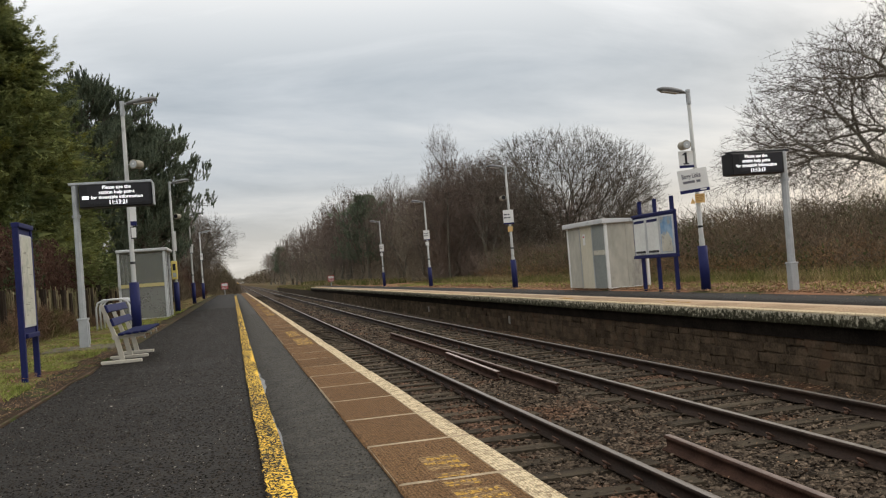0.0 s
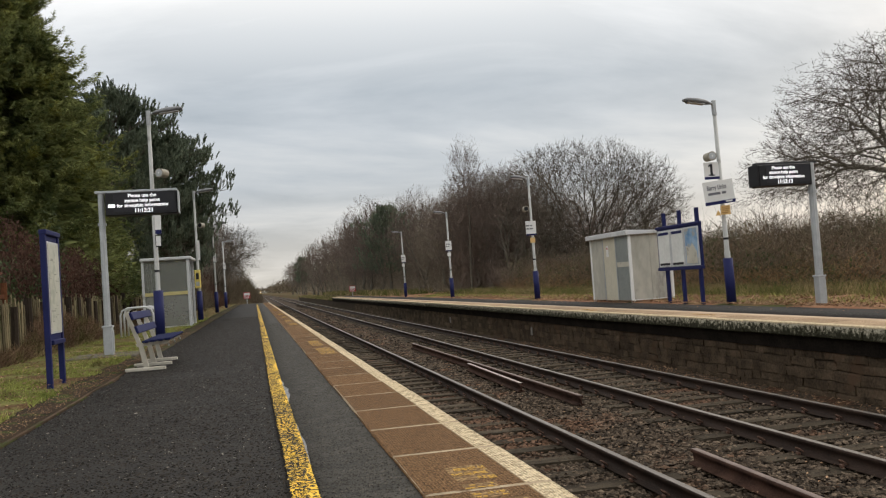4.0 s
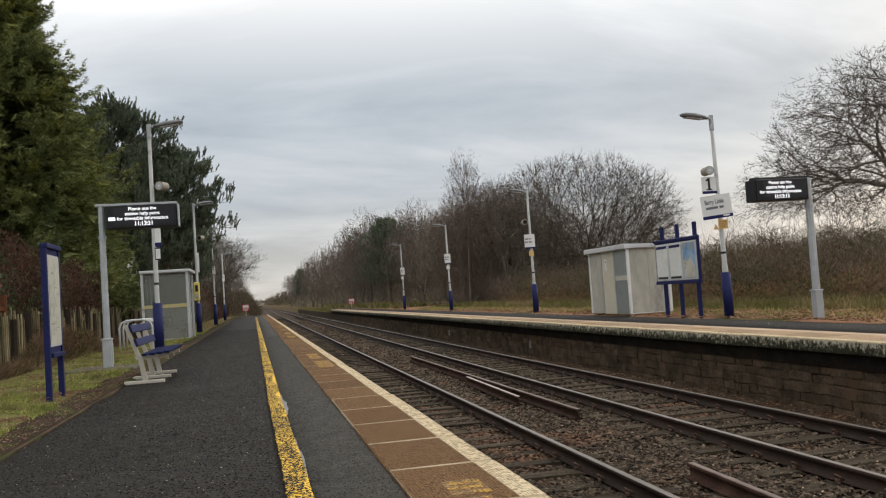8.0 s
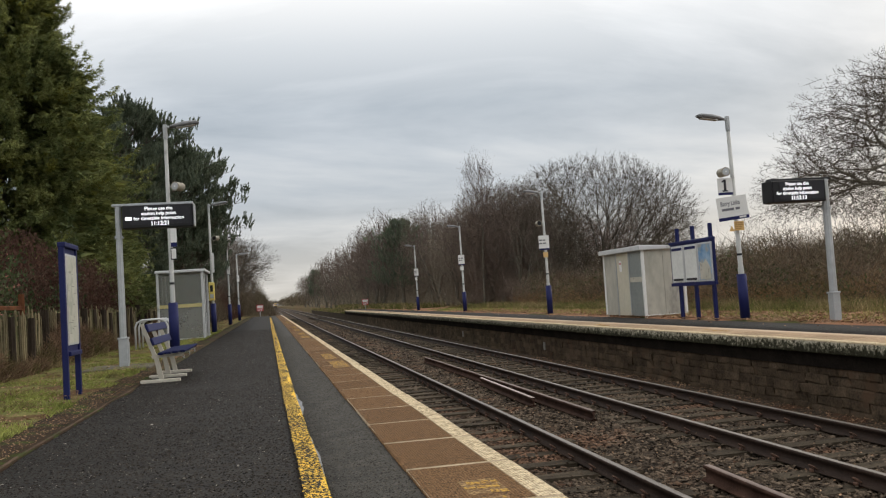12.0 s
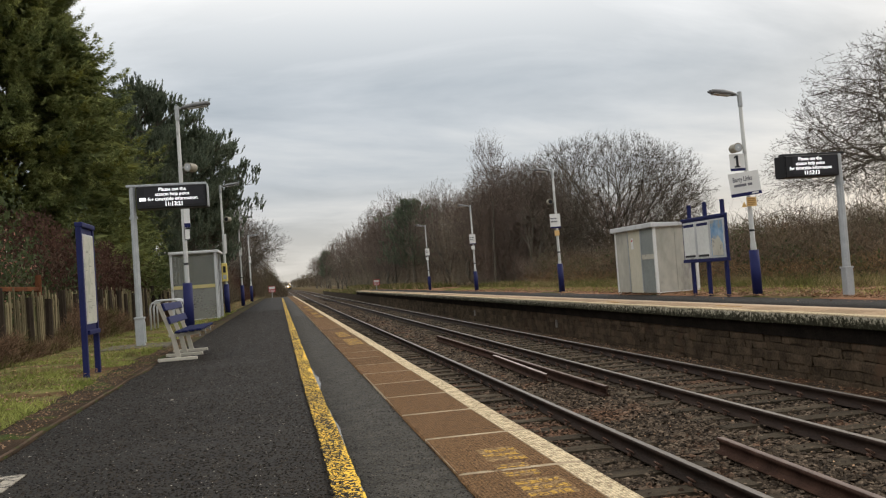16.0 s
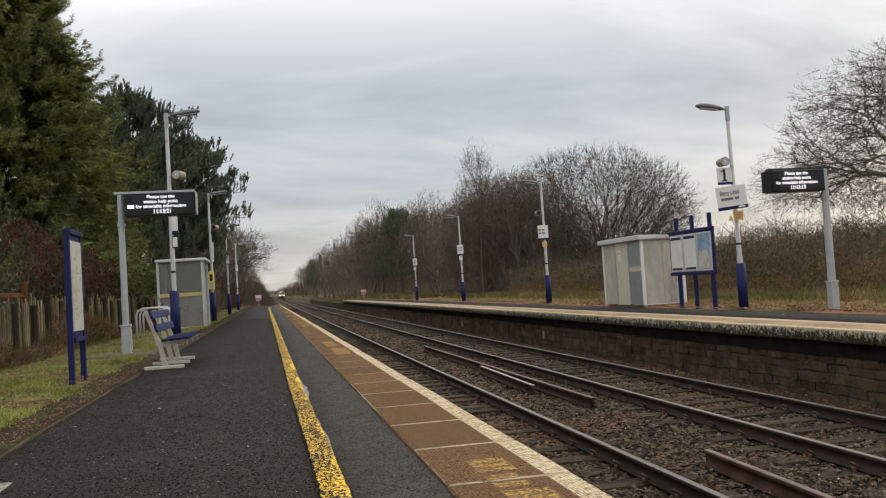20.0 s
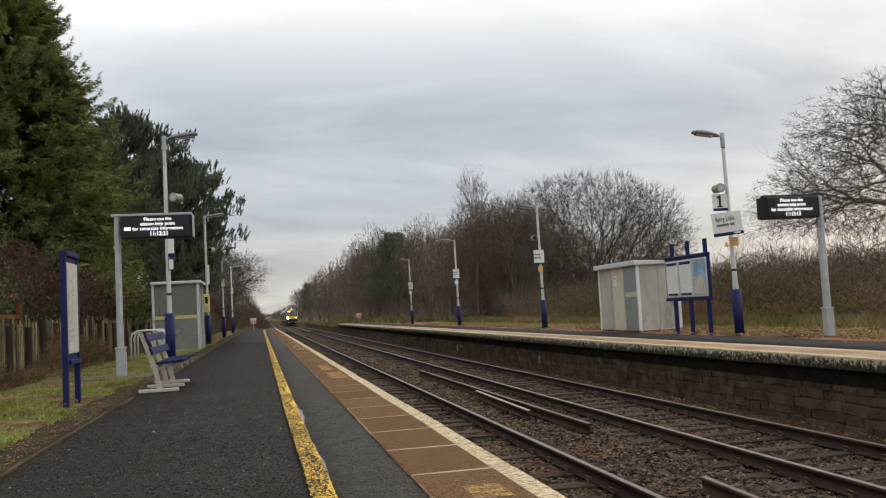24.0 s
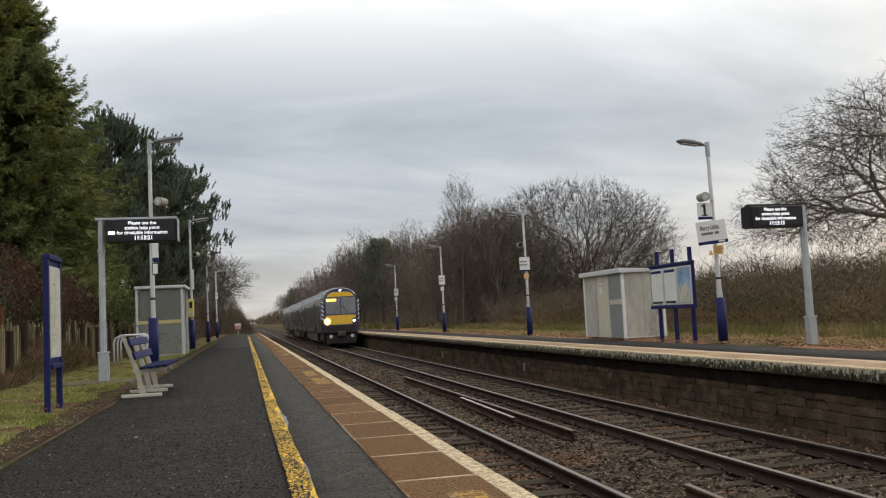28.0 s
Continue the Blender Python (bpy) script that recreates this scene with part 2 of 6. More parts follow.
NAVY = mat("navy_paint", (0.008, 0.011, 0.066), (0.013, 0.018, 0.100), 3.0, 0.6, 0.05, 60.0, spec=0.25)
CREAM = mat("cream_painted_steel", (0.50, 0.48, 0.40), (0.60, 0.57, 0.48), 4.0, 0.55, 0.15, 40.0, third=((0.28, 0.25, 0.20), 0.1, 5.0))
BLACK = mat("black_casing", (0.010, 0.010, 0.012), (0.018, 0.018, 0.02), 5.0, 0.45, 0.05, 50.0)
SIGN_WHITE = mat("white_sign", (0.72, 0.72, 0.70), (0.80, 0.80, 0.78), 3.0, 0.5, 0.0, 30.0)
INK = mat("dark_ink", (0.02, 0.02, 0.025), (0.03, 0.03, 0.035), 3.0, 0.6, 0.0)
GREY_INK = mat("grey_ink", (0.15, 0.15, 0.17), (0.19, 0.19, 0.21), 3.0, 0.6, 0.0)
FAINT_INK = mat("faded_ink", (0.36, 0.36, 0.30), (0.42, 0.42, 0.36), 3.0, 0.6, 0.0)
YELLOW = mat("yellow_plate", (0.68, 0.55, 0.14), (0.76, 0.62, 0.18), 3.0, 0.5, 0.0)
ORANGE = mat("amber_plate", (0.64, 0.41, 0.15), (0.72, 0.49, 0.21), 3.0, 0.5, 0.0)
RED = mat("red_sign_paint", (0.42, 0.03, 0.04), (0.52, 0.05, 0.06), 3.0, 0.5, 0.0)
LED = glow("display_letters", (0.95, 0.97, 1.0), 0.95)


# ---- builders ----
def mesh_of(bm, name, material, smooth=False):
    me = bpy.data.meshes.new(name)
    bm.to_mesh(me)
    bm.free()
    for m in (material if isinstance(material, (list, tuple)) else [material]):
        me.materials.append(m)
    if smooth:
        me.shade_smooth()
    return me


def part(name, bm, material, parent=None, label="", at=None, smooth=False):
    """Links a bmesh or a mesh as one object under a thing or a part."""
    me = bm if isinstance(bm, bpy.types.Mesh) else mesh_of(bm, name, material, smooth)
    ob = new(name, me)
    ob.parent = parent
    if at is not None:
        ob.matrix_basis = at if isinstance(at, Matrix) else pose(*at)
    if label:
        ob["label"] = label
    return ob


def thing(name, at, label, category, group="", kind=""):
    ob = new(name)
    ob.empty_display_size = 0.2
    ob.matrix_basis = at if isinstance(at, Matrix) else pose(*at)
    return tagged(ob, label, category, group, kind)


def box(x0, x1, y0, y1, z0, z1, bevel=0.0, bm=None, m=None, mi=0):
    own = bmesh.new()
    vs = [own.verts.new((x, y, z)) for x in (x0, x1) for y in (y0, y1) for z in (z0, z1)]
    for f in ((0, 1, 3, 2), (4, 6, 7, 5), (0, 4, 5, 1), (2, 3, 7, 6), (0, 2, 6, 4), (1, 5, 7, 3)):
        own.faces.new([vs[i] for i in f]).material_index = mi
    if bevel:
        bmesh.ops.bevel(own, geom=own.edges[:], offset=bevel, segments=1, affect="EDGES", profile=0.7)
    if m is not None:
        own.transform(m)
    if bm is None:
        bmesh.ops.recalc_face_normals(own, faces=own.faces[:])
        return own
    tmp = bpy.data.meshes.new("tmp")
    bmesh.ops.recalc_face_normals(own, faces=own.faces[:])
    own.to_mesh(tmp)
    own.free()
    bm.from_mesh(tmp)
    bpy.data.meshes.remove(tmp)
    return bm


def tube(points, radius, sides=10, bm=None, cap=True):
    """A round bar along points; radius: one number or one for each point."""
    bm = bm or bmesh.new()
    pts = [Vector(p) for p in points]
    rad = radius if isinstance(radius, (list, tuple)) else [radius] * len(pts)
    rings, side = [], None
    for i, p in enumerate(pts):
        d = (pts[min(i + 1, len(pts) - 1)] - pts[max(i - 1, 0)]).normalized()
        if side is None:
            side = d.orthogonal().normalized()
        side = (side - d * side.dot(d)).normalized()
        up = d.cross(side)
        rings.append([bm.verts.new(p + rad[i] * (math.cos(a) * side + math.sin(a) * up)) for a in (2 * math.pi * (k + 0.5) / sides for k in range(sides))])
    for a, b in zip(rings, rings[1:]):
        for k in range(sides):
            bm.faces.new((a[k], a[(k + 1) % sides], b[(k + 1) % sides], b[k]))
    if cap:
        bm.faces.new(rings[0][::-1])
        bm.faces.new(rings[-1])
    return bm


def prism(profile, y0, y1, axis="y", mi=None):
    """An outline in x and z (or y and z), pulled along the other axis."""
    bm = bmesh.new()
    def v(p, s):
        return bm.verts.new((p[0], s, p[1]) if axis == "y" else (s, p[0], p[1]) if axis == "x" else (p[0], p[1], s))
    a, b = [v(p, y0) for p in profile], [v(p, y1) for p in profile]
    n = len(profile)
    for k in range(n):
        f = bm.faces.new((a[k], a[(k + 1) % n], b[(k + 1) % n], b[k]))
        if mi:
            f.material_index = mi[k]
    bm.faces.new(a[::-1]); bm.faces.new(b)
    bmesh.ops.recalc_face_normals(bm, faces=bm.faces[:])
    return bm


def raw(name, verts, faces, material, smooth=False, mats=None):
    """A mesh straight from arrays; faces all of one size."""
    verts, faces = np.asarray(verts, np.float32), np.asarray(faces, np.int32)
    me = bpy.data.meshes.new(name)
    n, k = faces.shape
    me.vertices.add(len(verts)); me.vertices.foreach_set("co", verts.ravel())
    me.loops.add(n * k); me.loops.foreach_set("vertex_index", faces.ravel())
    me.polygons.add(n); me.polygons.foreach_set("loop_start", np.arange(0, n * k, k, dtype=np.int32))
    for mm in (material if isinstance(material, (list, tuple)) else [material]):
        me.materials.append(mm)
    if mats is not None:
        me.polygons.foreach_set("material_index", np.asarray(mats, np.int32))
    me.update(calc_edges=True)
    if smooth:
        me.shade_smooth()
    return me


def text(name, body, size, material, parent, at, label="", align="CENTER", bold=0.0, wide=1.0):
    cu = bpy.data.curves.new("lettering", "FONT")
    cu.body, cu.size, cu.align_x, cu.align_y, cu.extrude, cu.offset = body, size, align, "CENTER", 0.002, bold
    tmp = bpy.data.objects.new("lettering", cu)
    scene.collection.objects.link(tmp)
    me = bpy.data.meshes.new_from_object(tmp.evaluated_get(bpy.context.evaluated_depsgraph_get()))
    bpy.data.objects.remove(tmp)
    me.materials.clear(); me.materials.append(material)
    if wide != 1.0:
        me.transform(Matrix.Diagonal((wide, 1, 1, 1)))
    return part(name, me, material, parent, label, at)


def words(name, body, size, material, parent, x, y, z, bold=0.0, wide=1.0, gap=0.28):
    """A centred line of writing, each word a part of its own."""
    obs = [text(name, w, size, material, parent, (0, 0, 0), align="LEFT", bold=bold, wide=wide) for w in body.split()]
    ws = [max(v.co.x for v in o.data.vertices) for o in obs]
    at = x - (sum(ws) + gap * size * (len(ws) - 1)) / 2
    for o, w in zip(obs, ws):
        o.matrix_basis = pose(at, y, z, 90, 0, 0)
        at += w + gap * size


# ---- setting: ground, platforms ----
def ground():
    """One sheet: level with the platforms at the sides, sunk under the tracks, to the horizon."""
    ys = [-400, -60, -20, 0, 20, 40, 60, 80, 92, 104, 120, 160, 220, 300, 420, 600, 900, 1400, 2400, 4200]
    xs = [-3000, -900, -300, -90, -40, -20, -12, -8, -5, -3.2, -2.2, -1.4, -0.4, 0.4, 1.0, 4.4, 8.0, 8.9, 9.6, 10.2, 11.5, 13, 16, 20, 28, 40, 90, 300, 900, 3000]
    rng = random.Random(4)
    vs, fs = [], []
    for j, y in enumerate(ys):
        out = y > 98
        for x in xs:
            if out:
                z = -1.25 if -0.5 < x < 9 else -0.45
                z = -1.0 if x in (-1.4, 9.6) else z
            else:
                z = -1.3 if -1.5 < x < 9.7 else -0.03
            if abs(x) > 12 and z > -0.9:
                z += rng.uniform(-0.12, 0.12)
            vs.append((x + (bend(y) if abs(x) < 100 else 0), y, z))
    n = len(xs)
    for j in range(len(ys) - 1):
        for i in range(n - 1):
            fs.append((j * n + i, j * n + i + 1, (j + 1) * n + i + 1, (j + 1) * n + i))
    tagged(part("ground", raw("ground", vs, fs, GROUND), GROUND), "rough winter ground with grass and fallen leaves", "ground", kind="structure")
    # trackbed, a bank of broken stone between the platforms and on along the line
    vs, fs = [], []
    prof = [(0.3, -1.20), (1.2, -1.15), (1.5, BALLAST), (3.9, BALLAST), (4.35, BALLAST - 0.03), (4.8, BALLAST - 0.02), (7.4, BALLAST), (7.9, -1.10), (8.6, -1.06), (9.3, -1.25)]
    yy = [-40 + 2.0 * k for k in range(60)] + [80 + 20.0 * k for k in range(60)]
    for y in yy:
        for x, z in prof:
            vs.append((x + bend(y), y, z + 0.012 * noise.noise((x * 2, y * 2, 0))))
    n = len(prof)
    for j in range(len(yy) - 1):
        for i in range(n - 1):
            fs.append((j * n + i, j * n + i + 1, (j + 1) * n + i + 1, (j + 1) * n + i))
    tagged(part("trackbed", raw("trackbed", vs, fs, BALLAST_M), BALLAST_M), "bed of dirty grey-brown broken stone under both tracks", "trackbed", kind="structure")
    # verge: short mossy grass between platform and fence
    vs, fs = [], []
    rows = [(-2.22, 0.010), (-2.8, 0.035), (-3.4, 0.05), (-4.0, 0.06), (-5.2, 0.02)]
    yy = [-12 + 0.8 * k for k in range(130)]
    for y in yy:
        for x, z in rows:
            wob = 0.10 * noise.noise((y * 0.6, x, 3)) if x > -2.6 else 0.0
            vs.append((x + wob, y, z + 0.03 * noise.noise((x * 1.5, y * 1.5, 1)) * (x < -2.6)))
    n = len(rows)
    for j in range(len(yy) - 1):
        for i in range(n - 1):
            fs.append((j * n + i, (j + 1) * n + i, (j + 1) * n + i + 1, j * n + i + 1))
    tagged(part("verge", raw("verge", vs, fs, GRASS_GROUND, True), GRASS_GROUND), "mossy short grass verge with dead leaves beside platform", "verge", kind="structure")
    vs, fs = [], []
    rows = [(10.08, -0.02), (10.7, 0.02), (11.6, 0.03), (13.0, 0.02), (15.5, 0.0)]
    yy = [2 + 1.2 * k for k in range(80)]
    for y in yy:
        for x, z in rows:
            vs.append((x, y, z + 0.05 * noise.noise((x * 0.8, y * 0.8, 7)) * (x > 10.3)))
    for j in range(len(yy) - 1):
        for i in range(n - 1):
            fs.append((j * n + i, j * n + i + 1, (j + 1) * n + i + 1, (j + 1) * n + i))
    tagged(part("leafy_verge", raw("leafy_verge", vs, fs, LEAF_GROUND, True), LEAF_GROUND), "verge covered in brown fallen leaves behind far platform", "verge", kind="structure")


ground()

# near platform: body with asphalt, strip of newer asphalt, coping slabs, painted line
near = thing("platform_near", (0, 0, 0), "asphalt station platform with brown coping slabs and yellow line", "platform", kind="structure")


def slab_strip(x0, x1, y0, y1, z, thick, step=1.0, wob0=0.0, wob1=0.0, drop=0.0, ramp=None, seed=0, d0=0, d1=0):
    """A long slab in short lengths with slightly uneven sides; ramp: the y from which it slopes down; d0, d1: sides that keep to the platform's edge."""
    vs, fs = [], []
    n = int((y1 - y0) / step) + 1
    for j in range(n):
        y = y0 + (y1 - y0) * j / (n - 1)
        a, b = x0 + wob0 * noise.noise((y * 0.9, seed, 0)) + d0 * drift(y), x1 + wob1 * noise.noise((y * 0.9, seed + 5, 0)) + d1 * drift(y)
        zz = z - (max(0.0, y - ramp) * 0.12 if ramp else 0.0)
        for x, q in ((a, zz - thick), (a, zz), ((a + b) / 2, zz + drop + 0.004 * noise.noise((y, seed, 2))), (b, zz), (b, zz - thick)):
            vs.append((x, y, q))
    for j in range(n - 1):
        for i in range(4):
            fs.append((j * 5 + i, (j + 1) * 5 + i, (j + 1) * 5 + i + 1, j * 5 + i + 1))
    return vs, fs


part("platform_surface", raw("platform_surface", *slab_strip(LEFT_EDGE, 0.17, -14, NEAR_END + 8, 0.0, 1.3, 0.5, 0.05, 0.0, 0.012, NEAR_END, d1=1), ASPHALT), ASPHALT, near, "dark worn asphalt with pale chippings")
part("edge_strip", raw("edge_strip", *slab_strip(0.17, 0.685, -14, NEAR_END + 8, 0.0, 0.8, 1.0, 0, 0, 0.0, NEAR_END, 2, 1, 1), ASPHALT_NEW), ASPHALT_NEW, near, "smoother grey asphalt strip")
part("litter_edge", raw("litter_edge", *slab_strip(-2.36, LEFT_EDGE + 0.03, -14, NEAR_END, 0.012, 0.3, 0.4, 0.16, 0.05, 0.018, None, 4), MOSS_STRIP), MOSS_STRIP, near, "dark mossy litter along the asphalt's back edge")
EDGING = mat("earthy_edging", (0.050, 0.034, 0.024), (0.13, 0.088, 0.062), 4.0, 0.9, 0.4, 50.0, third=((0.05, 0.055, 0.02), 0.3, 3.0))
part("edging", raw("edging", *slab_strip(LEFT_EDGE - 0.010, LEFT_EDGE + 0.018, -14, 30, 0.016, 0.1, 0.4, 0.03, 0.035, 0.003, None, 4), EDGING), EDGING, near, "thin earthy edging along the asphalt")
part("brick_face", raw("brick_face", *slab_strip(0.9, 1.10, -14, NEAR_END, -0.13, 1.2, 2.0, d0=1, d1=1), ASPHALT), ASPHALT, near, "dark stained wall under the coping")


def paint_yellow():
    """Old yellow paint, cracked and worn through to the asphalt."""
    m = mat("worn_yellow_paint", (0.80, 0.46, 0.030), (0.97, 0.64, 0.090), 40.0, 0.6, 0.3, 60.0)
    nt = m.node_tree
    N, L = nt.nodes.new, nt.links.new
    bs = nt.nodes["Principled BSDF"]
    col = bs.inputs["Base Color"].links[0].from_socket
    geo = N("ShaderNodeNewGeometry")
    n = N("ShaderNodeTexNoise")
    n.inputs["Scale"].default_value, n.inputs["Detail"].default_value, n.inputs["Roughness"].default_value = 50.0, 1.5, 0.5
    big = N("ShaderNodeTexNoise")
    big.inputs["Scale"].default_value, big.inputs["Detail"].default_value = 1.3, 2.0
    L(geo.outputs["Position"], n.inputs["Vector"]); L(geo.outputs["Position"], big.inputs["Vector"])
    ad = N("ShaderNodeMath"); ad.operation = "MULTIPLY_ADD"; ad.inputs[1].default_value = 0.30
    L(big.outputs["Fac"], ad.inputs[0]); L(n.outputs["Fac"], ad.inputs[2])
    # towards the smoother strip it has kept more of its paint
    uv, sep, edge = N("ShaderNodeUVMap"), N("ShaderNodeSeparateXYZ"), N("ShaderNodeTexNoise")
    uv.uv_map = "across"
    edge.inputs["Scale"].default_value, edge.inputs["Detail"].default_value = 0.8, 3.0
    L(uv.outputs["UV"], sep.inputs[0]); L(geo.outputs["Position"], edge.inputs["Vector"])
    bx = N("ShaderNodeMath"); bx.operation = "MULTIPLY_ADD"; bx.inputs[1].default_value = 2.6
    L(edge.outputs["Fac"], bx.inputs[0]); L(sep.outputs["X"], bx.inputs[2])
    kept = N("ShaderNodeMapRange")
    kept.inputs["From Min"].default_value, kept.inputs["From Max"].default_value = 2.20, 2.50
    kept.inputs["To Min"].default_value, kept.inputs["To Max"].default_value = -0.01, 0.16
    L(bx.outputs[0], kept.inputs["Value"])
    less = N("ShaderNodeMath"); less.operation = "SUBTRACT"
    L(ad.outputs[0], less.inputs[0]); L(kept.outputs[0], less.inputs[1])
    r = N("ShaderNodeMapRange")
    r.inputs["From Min"].default_value, r.inputs["From Max"].default_value = 0.630, 0.645
    L(less.outputs[0], r.inputs["Value"])
    mx = N("ShaderNodeMix"); mx.data_type = "RGBA"
    mx.inputs[7].default_value = (0.012, 0.010, 0.008, 1)
    L(r.outputs[0], mx.inputs["Factor"]); L(col, mx.inputs[6])
    L(mx.outputs[2], bs.inputs["Base Color"])
    bs.inputs["Specular IOR Level"].default_value = 0.1
    return m


YELLOW_PAINT = paint_yellow()
vs, fs = [], []
n_rows = 2400
for j in range(n_rows):
    y = -14 + (NEAR_END - 13 + 14) * (j / (n_rows - 1)) ** 1.3
    c = line_at(y)
    w0 = 0.066 + 0.010 * noise.noise((y * 9, 5, 0)) + 0.016 * noise.noise((y * 37, 9, 0))
    w1 = 0.066 + 0.008 * noise.noise((y * 6, 15, 0)) + 0.005 * noise.noise((y * 31, 19, 0))
    vs += [(c - w0, y, 0.0165), (c + w1, y, 0.0165)]
fs = [(2 * j, 2 * j + 1, 2 * j + 3, 2 * j + 2) for j in range(n_rows - 1)]
# thin grey-white strip where water stands against the line; its pale colour paints reflected sky
WET_SHEEN = mat("pale_wet_sheen", (0.06, 0.063, 0.068), (0.25, 0.26, 0.28), 16.0, 0.5, 0.3, 60.0, spec=0.5)
rv, rf = [], []
for y0, y1, wd in ((5.0, 6.6, 0.022), (7.9, 9.8, 0.055), (3.0, 4.0, 0.008)):
    k0, steps = len(rv), 60
    for j in range(steps):
        y = y0 + (y1 - y0) * j / (steps - 1)
        c = line_at(y) + 0.068
        half_w = wd * math.sin(math.pi * j / (steps - 1)) ** 0.6 * max(0.05, 0.6 + 0.7 * noise.noise((y * 2.2, 3, 7)) + 0.25 * noise.noise((y * 14, 3, 7)))
        rv += [(c - 0.004, y, 0.006), (c + half_w, y, 0.006)]
    rf += [(k0 + 2 * j, k0 + 2 * j + 1, k0 + 2 * j + 3, k0 + 2 * j + 2) for j in range(steps - 1)]
part("water_residue", raw("water_residue", rv, rf, WET_SHEEN), WET_SHEEN, near, "pale strip beside the line, coloured for sky reflected in wet")
line_mesh = raw("yellow_line", vs, fs, YELLOW_PAINT)
across = line_mesh.uv_layers.new(name="across")
across.data.foreach_set("uv", np.tile(np.array([0, 0, 1, 0, 1, 1, 0, 1], np.float32), len(fs)))
part("yellow_line", line_mesh, YELLOW_PAINT, near, "worn and cracked yellow painted line")


def coping_material(name, a=(0.068, 0.037, 0.017), b=(0.285, 0.163, 0.079), band_wide=0.107):
    """Brown ribbed concrete with a worn white band painted along its outer side."""
    m = mat(name, a, b, 70.0, 0.8, 0.9, 190.0, third=(tuple(v * 0.8 for v in a), 0.22, 48.0), vary=0.16, low=0.39, high=0.61)
    nt = m.node_tree
    N, L = nt.nodes.new, nt.links.new
    bs = nt.nodes["Principled BSDF"]
    col = bs.inputs["Base Color"].links[0].from_socket
    sep = N("ShaderNodeSeparateXYZ")
    tc = N("ShaderNodeTexCoord")
    L(tc.outputs["Object"], sep.inputs[0])
    geo = N("ShaderNodeNewGeometry")
    n = N("ShaderNodeTexNoise")
    n.inputs["Scale"].default_value, n.inputs["Detail"].default_value, n.inputs["Roughness"].default_value = 32.0, 9.0, 0.76
    L(geo.outputs["Position"], n.inputs["Vector"])
    # white band near x = 0, with a ragged inner border
    ed = N("ShaderNodeMath"); ed.operation = "MULTIPLY_ADD"; ed.inputs[1].default_value = 0.05
    L(n.outputs["Fac"], ed.inputs[0]); L(sep.outputs["X"], ed.inputs[2])
    band = N("ShaderNodeMapRange")
    band.inputs["From Min"].default_value, band.inputs["From Max"].default_value = -0.005 - band_wide, 0.005 - band_wide
    L(ed.outputs[0], band.inputs["Value"])
    worn = N("ShaderNodeMapRange")
    worn.inputs["From Min"].default_value, worn.inputs["From Max"].default_value = 0.46, 0.58
    worn.inputs["To Min"].default_value, worn.inputs["To Max"].default_value = 1.0, 0.25
    L(n.outputs["Fac"], worn.inputs["Value"])
    mul = N("ShaderNodeMath"); mul.operation = "MULTIPLY"
    L(band.outputs[0], mul.inputs[0]); L(worn.outputs[0], mul.inputs[1])
    mx = N("ShaderNodeMix"); mx.data_type = "RGBA"
    mx.inputs[7].default_value = (0.82, 0.68, 0.45, 1)
    L(mul.outputs[0], mx.inputs["Factor"]); L(col, mx.inputs[6])
    last = mx.outputs[2]
    # dark lichen on the outer face
    face = N("ShaderNodeMapRange")
    face.inputs["From Min"].default_value, face.inputs["From Max"].default_value = -0.035, -0.025
    face.inputs["To Min"].default_value, face.inputs["To Max"].default_value = 1.0, 0.0
    L(sep.outputs["Z"], face.inputs["Value"])
    n4 = N("ShaderNodeTexNoise")
    n4.inputs["Scale"].default_value, n4.inputs["Detail"].default_value, n4.inputs["Roughness"].default_value = 16.0, 10.0, 0.80
    L(geo.outputs["Position"], n4.inputs["Vector"])
    blot = N("ShaderNodeValToRGB")
    e = blot.color_ramp.elements
    e[0].position, e[0].color = 0.355, (0.034, 0.033, 0.020, 1)
    e[1].position, e[1].color = 0.49, (0.66, 0.60, 0.47, 1)
    k = e.new(0.425); k.color = (0.15, 0.14, 0.095, 1)
    fall = N("ShaderNodeMath"); fall.operation = "MULTIPLY_ADD"; fall.inputs[1].default_value = 0.95
    L(sep.outputs["Z"], fall.inputs[0]); L(n4.outputs["Fac"], fall.inputs[2])
    L(fall.outputs[0], blot.inputs["Fac"])
    m4 = N("ShaderNodeMix"); m4.data_type = "RGBA"
    L(face.outputs[0], m4.inputs["Factor"]); L(last, m4.inputs[6]); L(blot.outputs["Color"], m4.inputs[7])
    L(m4.outputs[2], bs.inputs["Base Color"])
    # ribs across the walking surface
    wv = N("ShaderNodeTexWave")
    wv.wave_type, wv.bands_direction = "BANDS", "X"
    wv.inputs["Scale"].default_value, wv.inputs["Distortion"].default_value = 19.0, 0.4
    L(tc.outputs["Object"], wv.inputs["Vector"])
    wv2 = N("ShaderNodeTexWave")
    wv2.wave_type, wv2.bands_direction = "BANDS", "Y"
    wv2.inputs["Scale"].default_value, wv2.inputs["Distortion"].default_value = 19.0, 0.4
    L(tc.outputs["Object"], wv2.inputs["Vector"])
    mm = N("ShaderNodeMath"); mm.operation = "MULTIPLY_ADD"; mm.inputs[1].default_value = 0.06
    L(wv2.outputs["Fac"], mm.inputs[0]); L(wv.outputs["Fac"], mm.inputs[2])
    # the colour follows the ribs: darker in the grooves, paler on the crests
    groove = N("ShaderNodeMapRange")
    groove.inputs["To Min"].default_value, groove.inputs["To Max"].default_value = 0.84, 1.08
    L(wv.outputs["Fac"], groove.inputs["Value"])
    rib_tone = N("ShaderNodeHueSaturation")
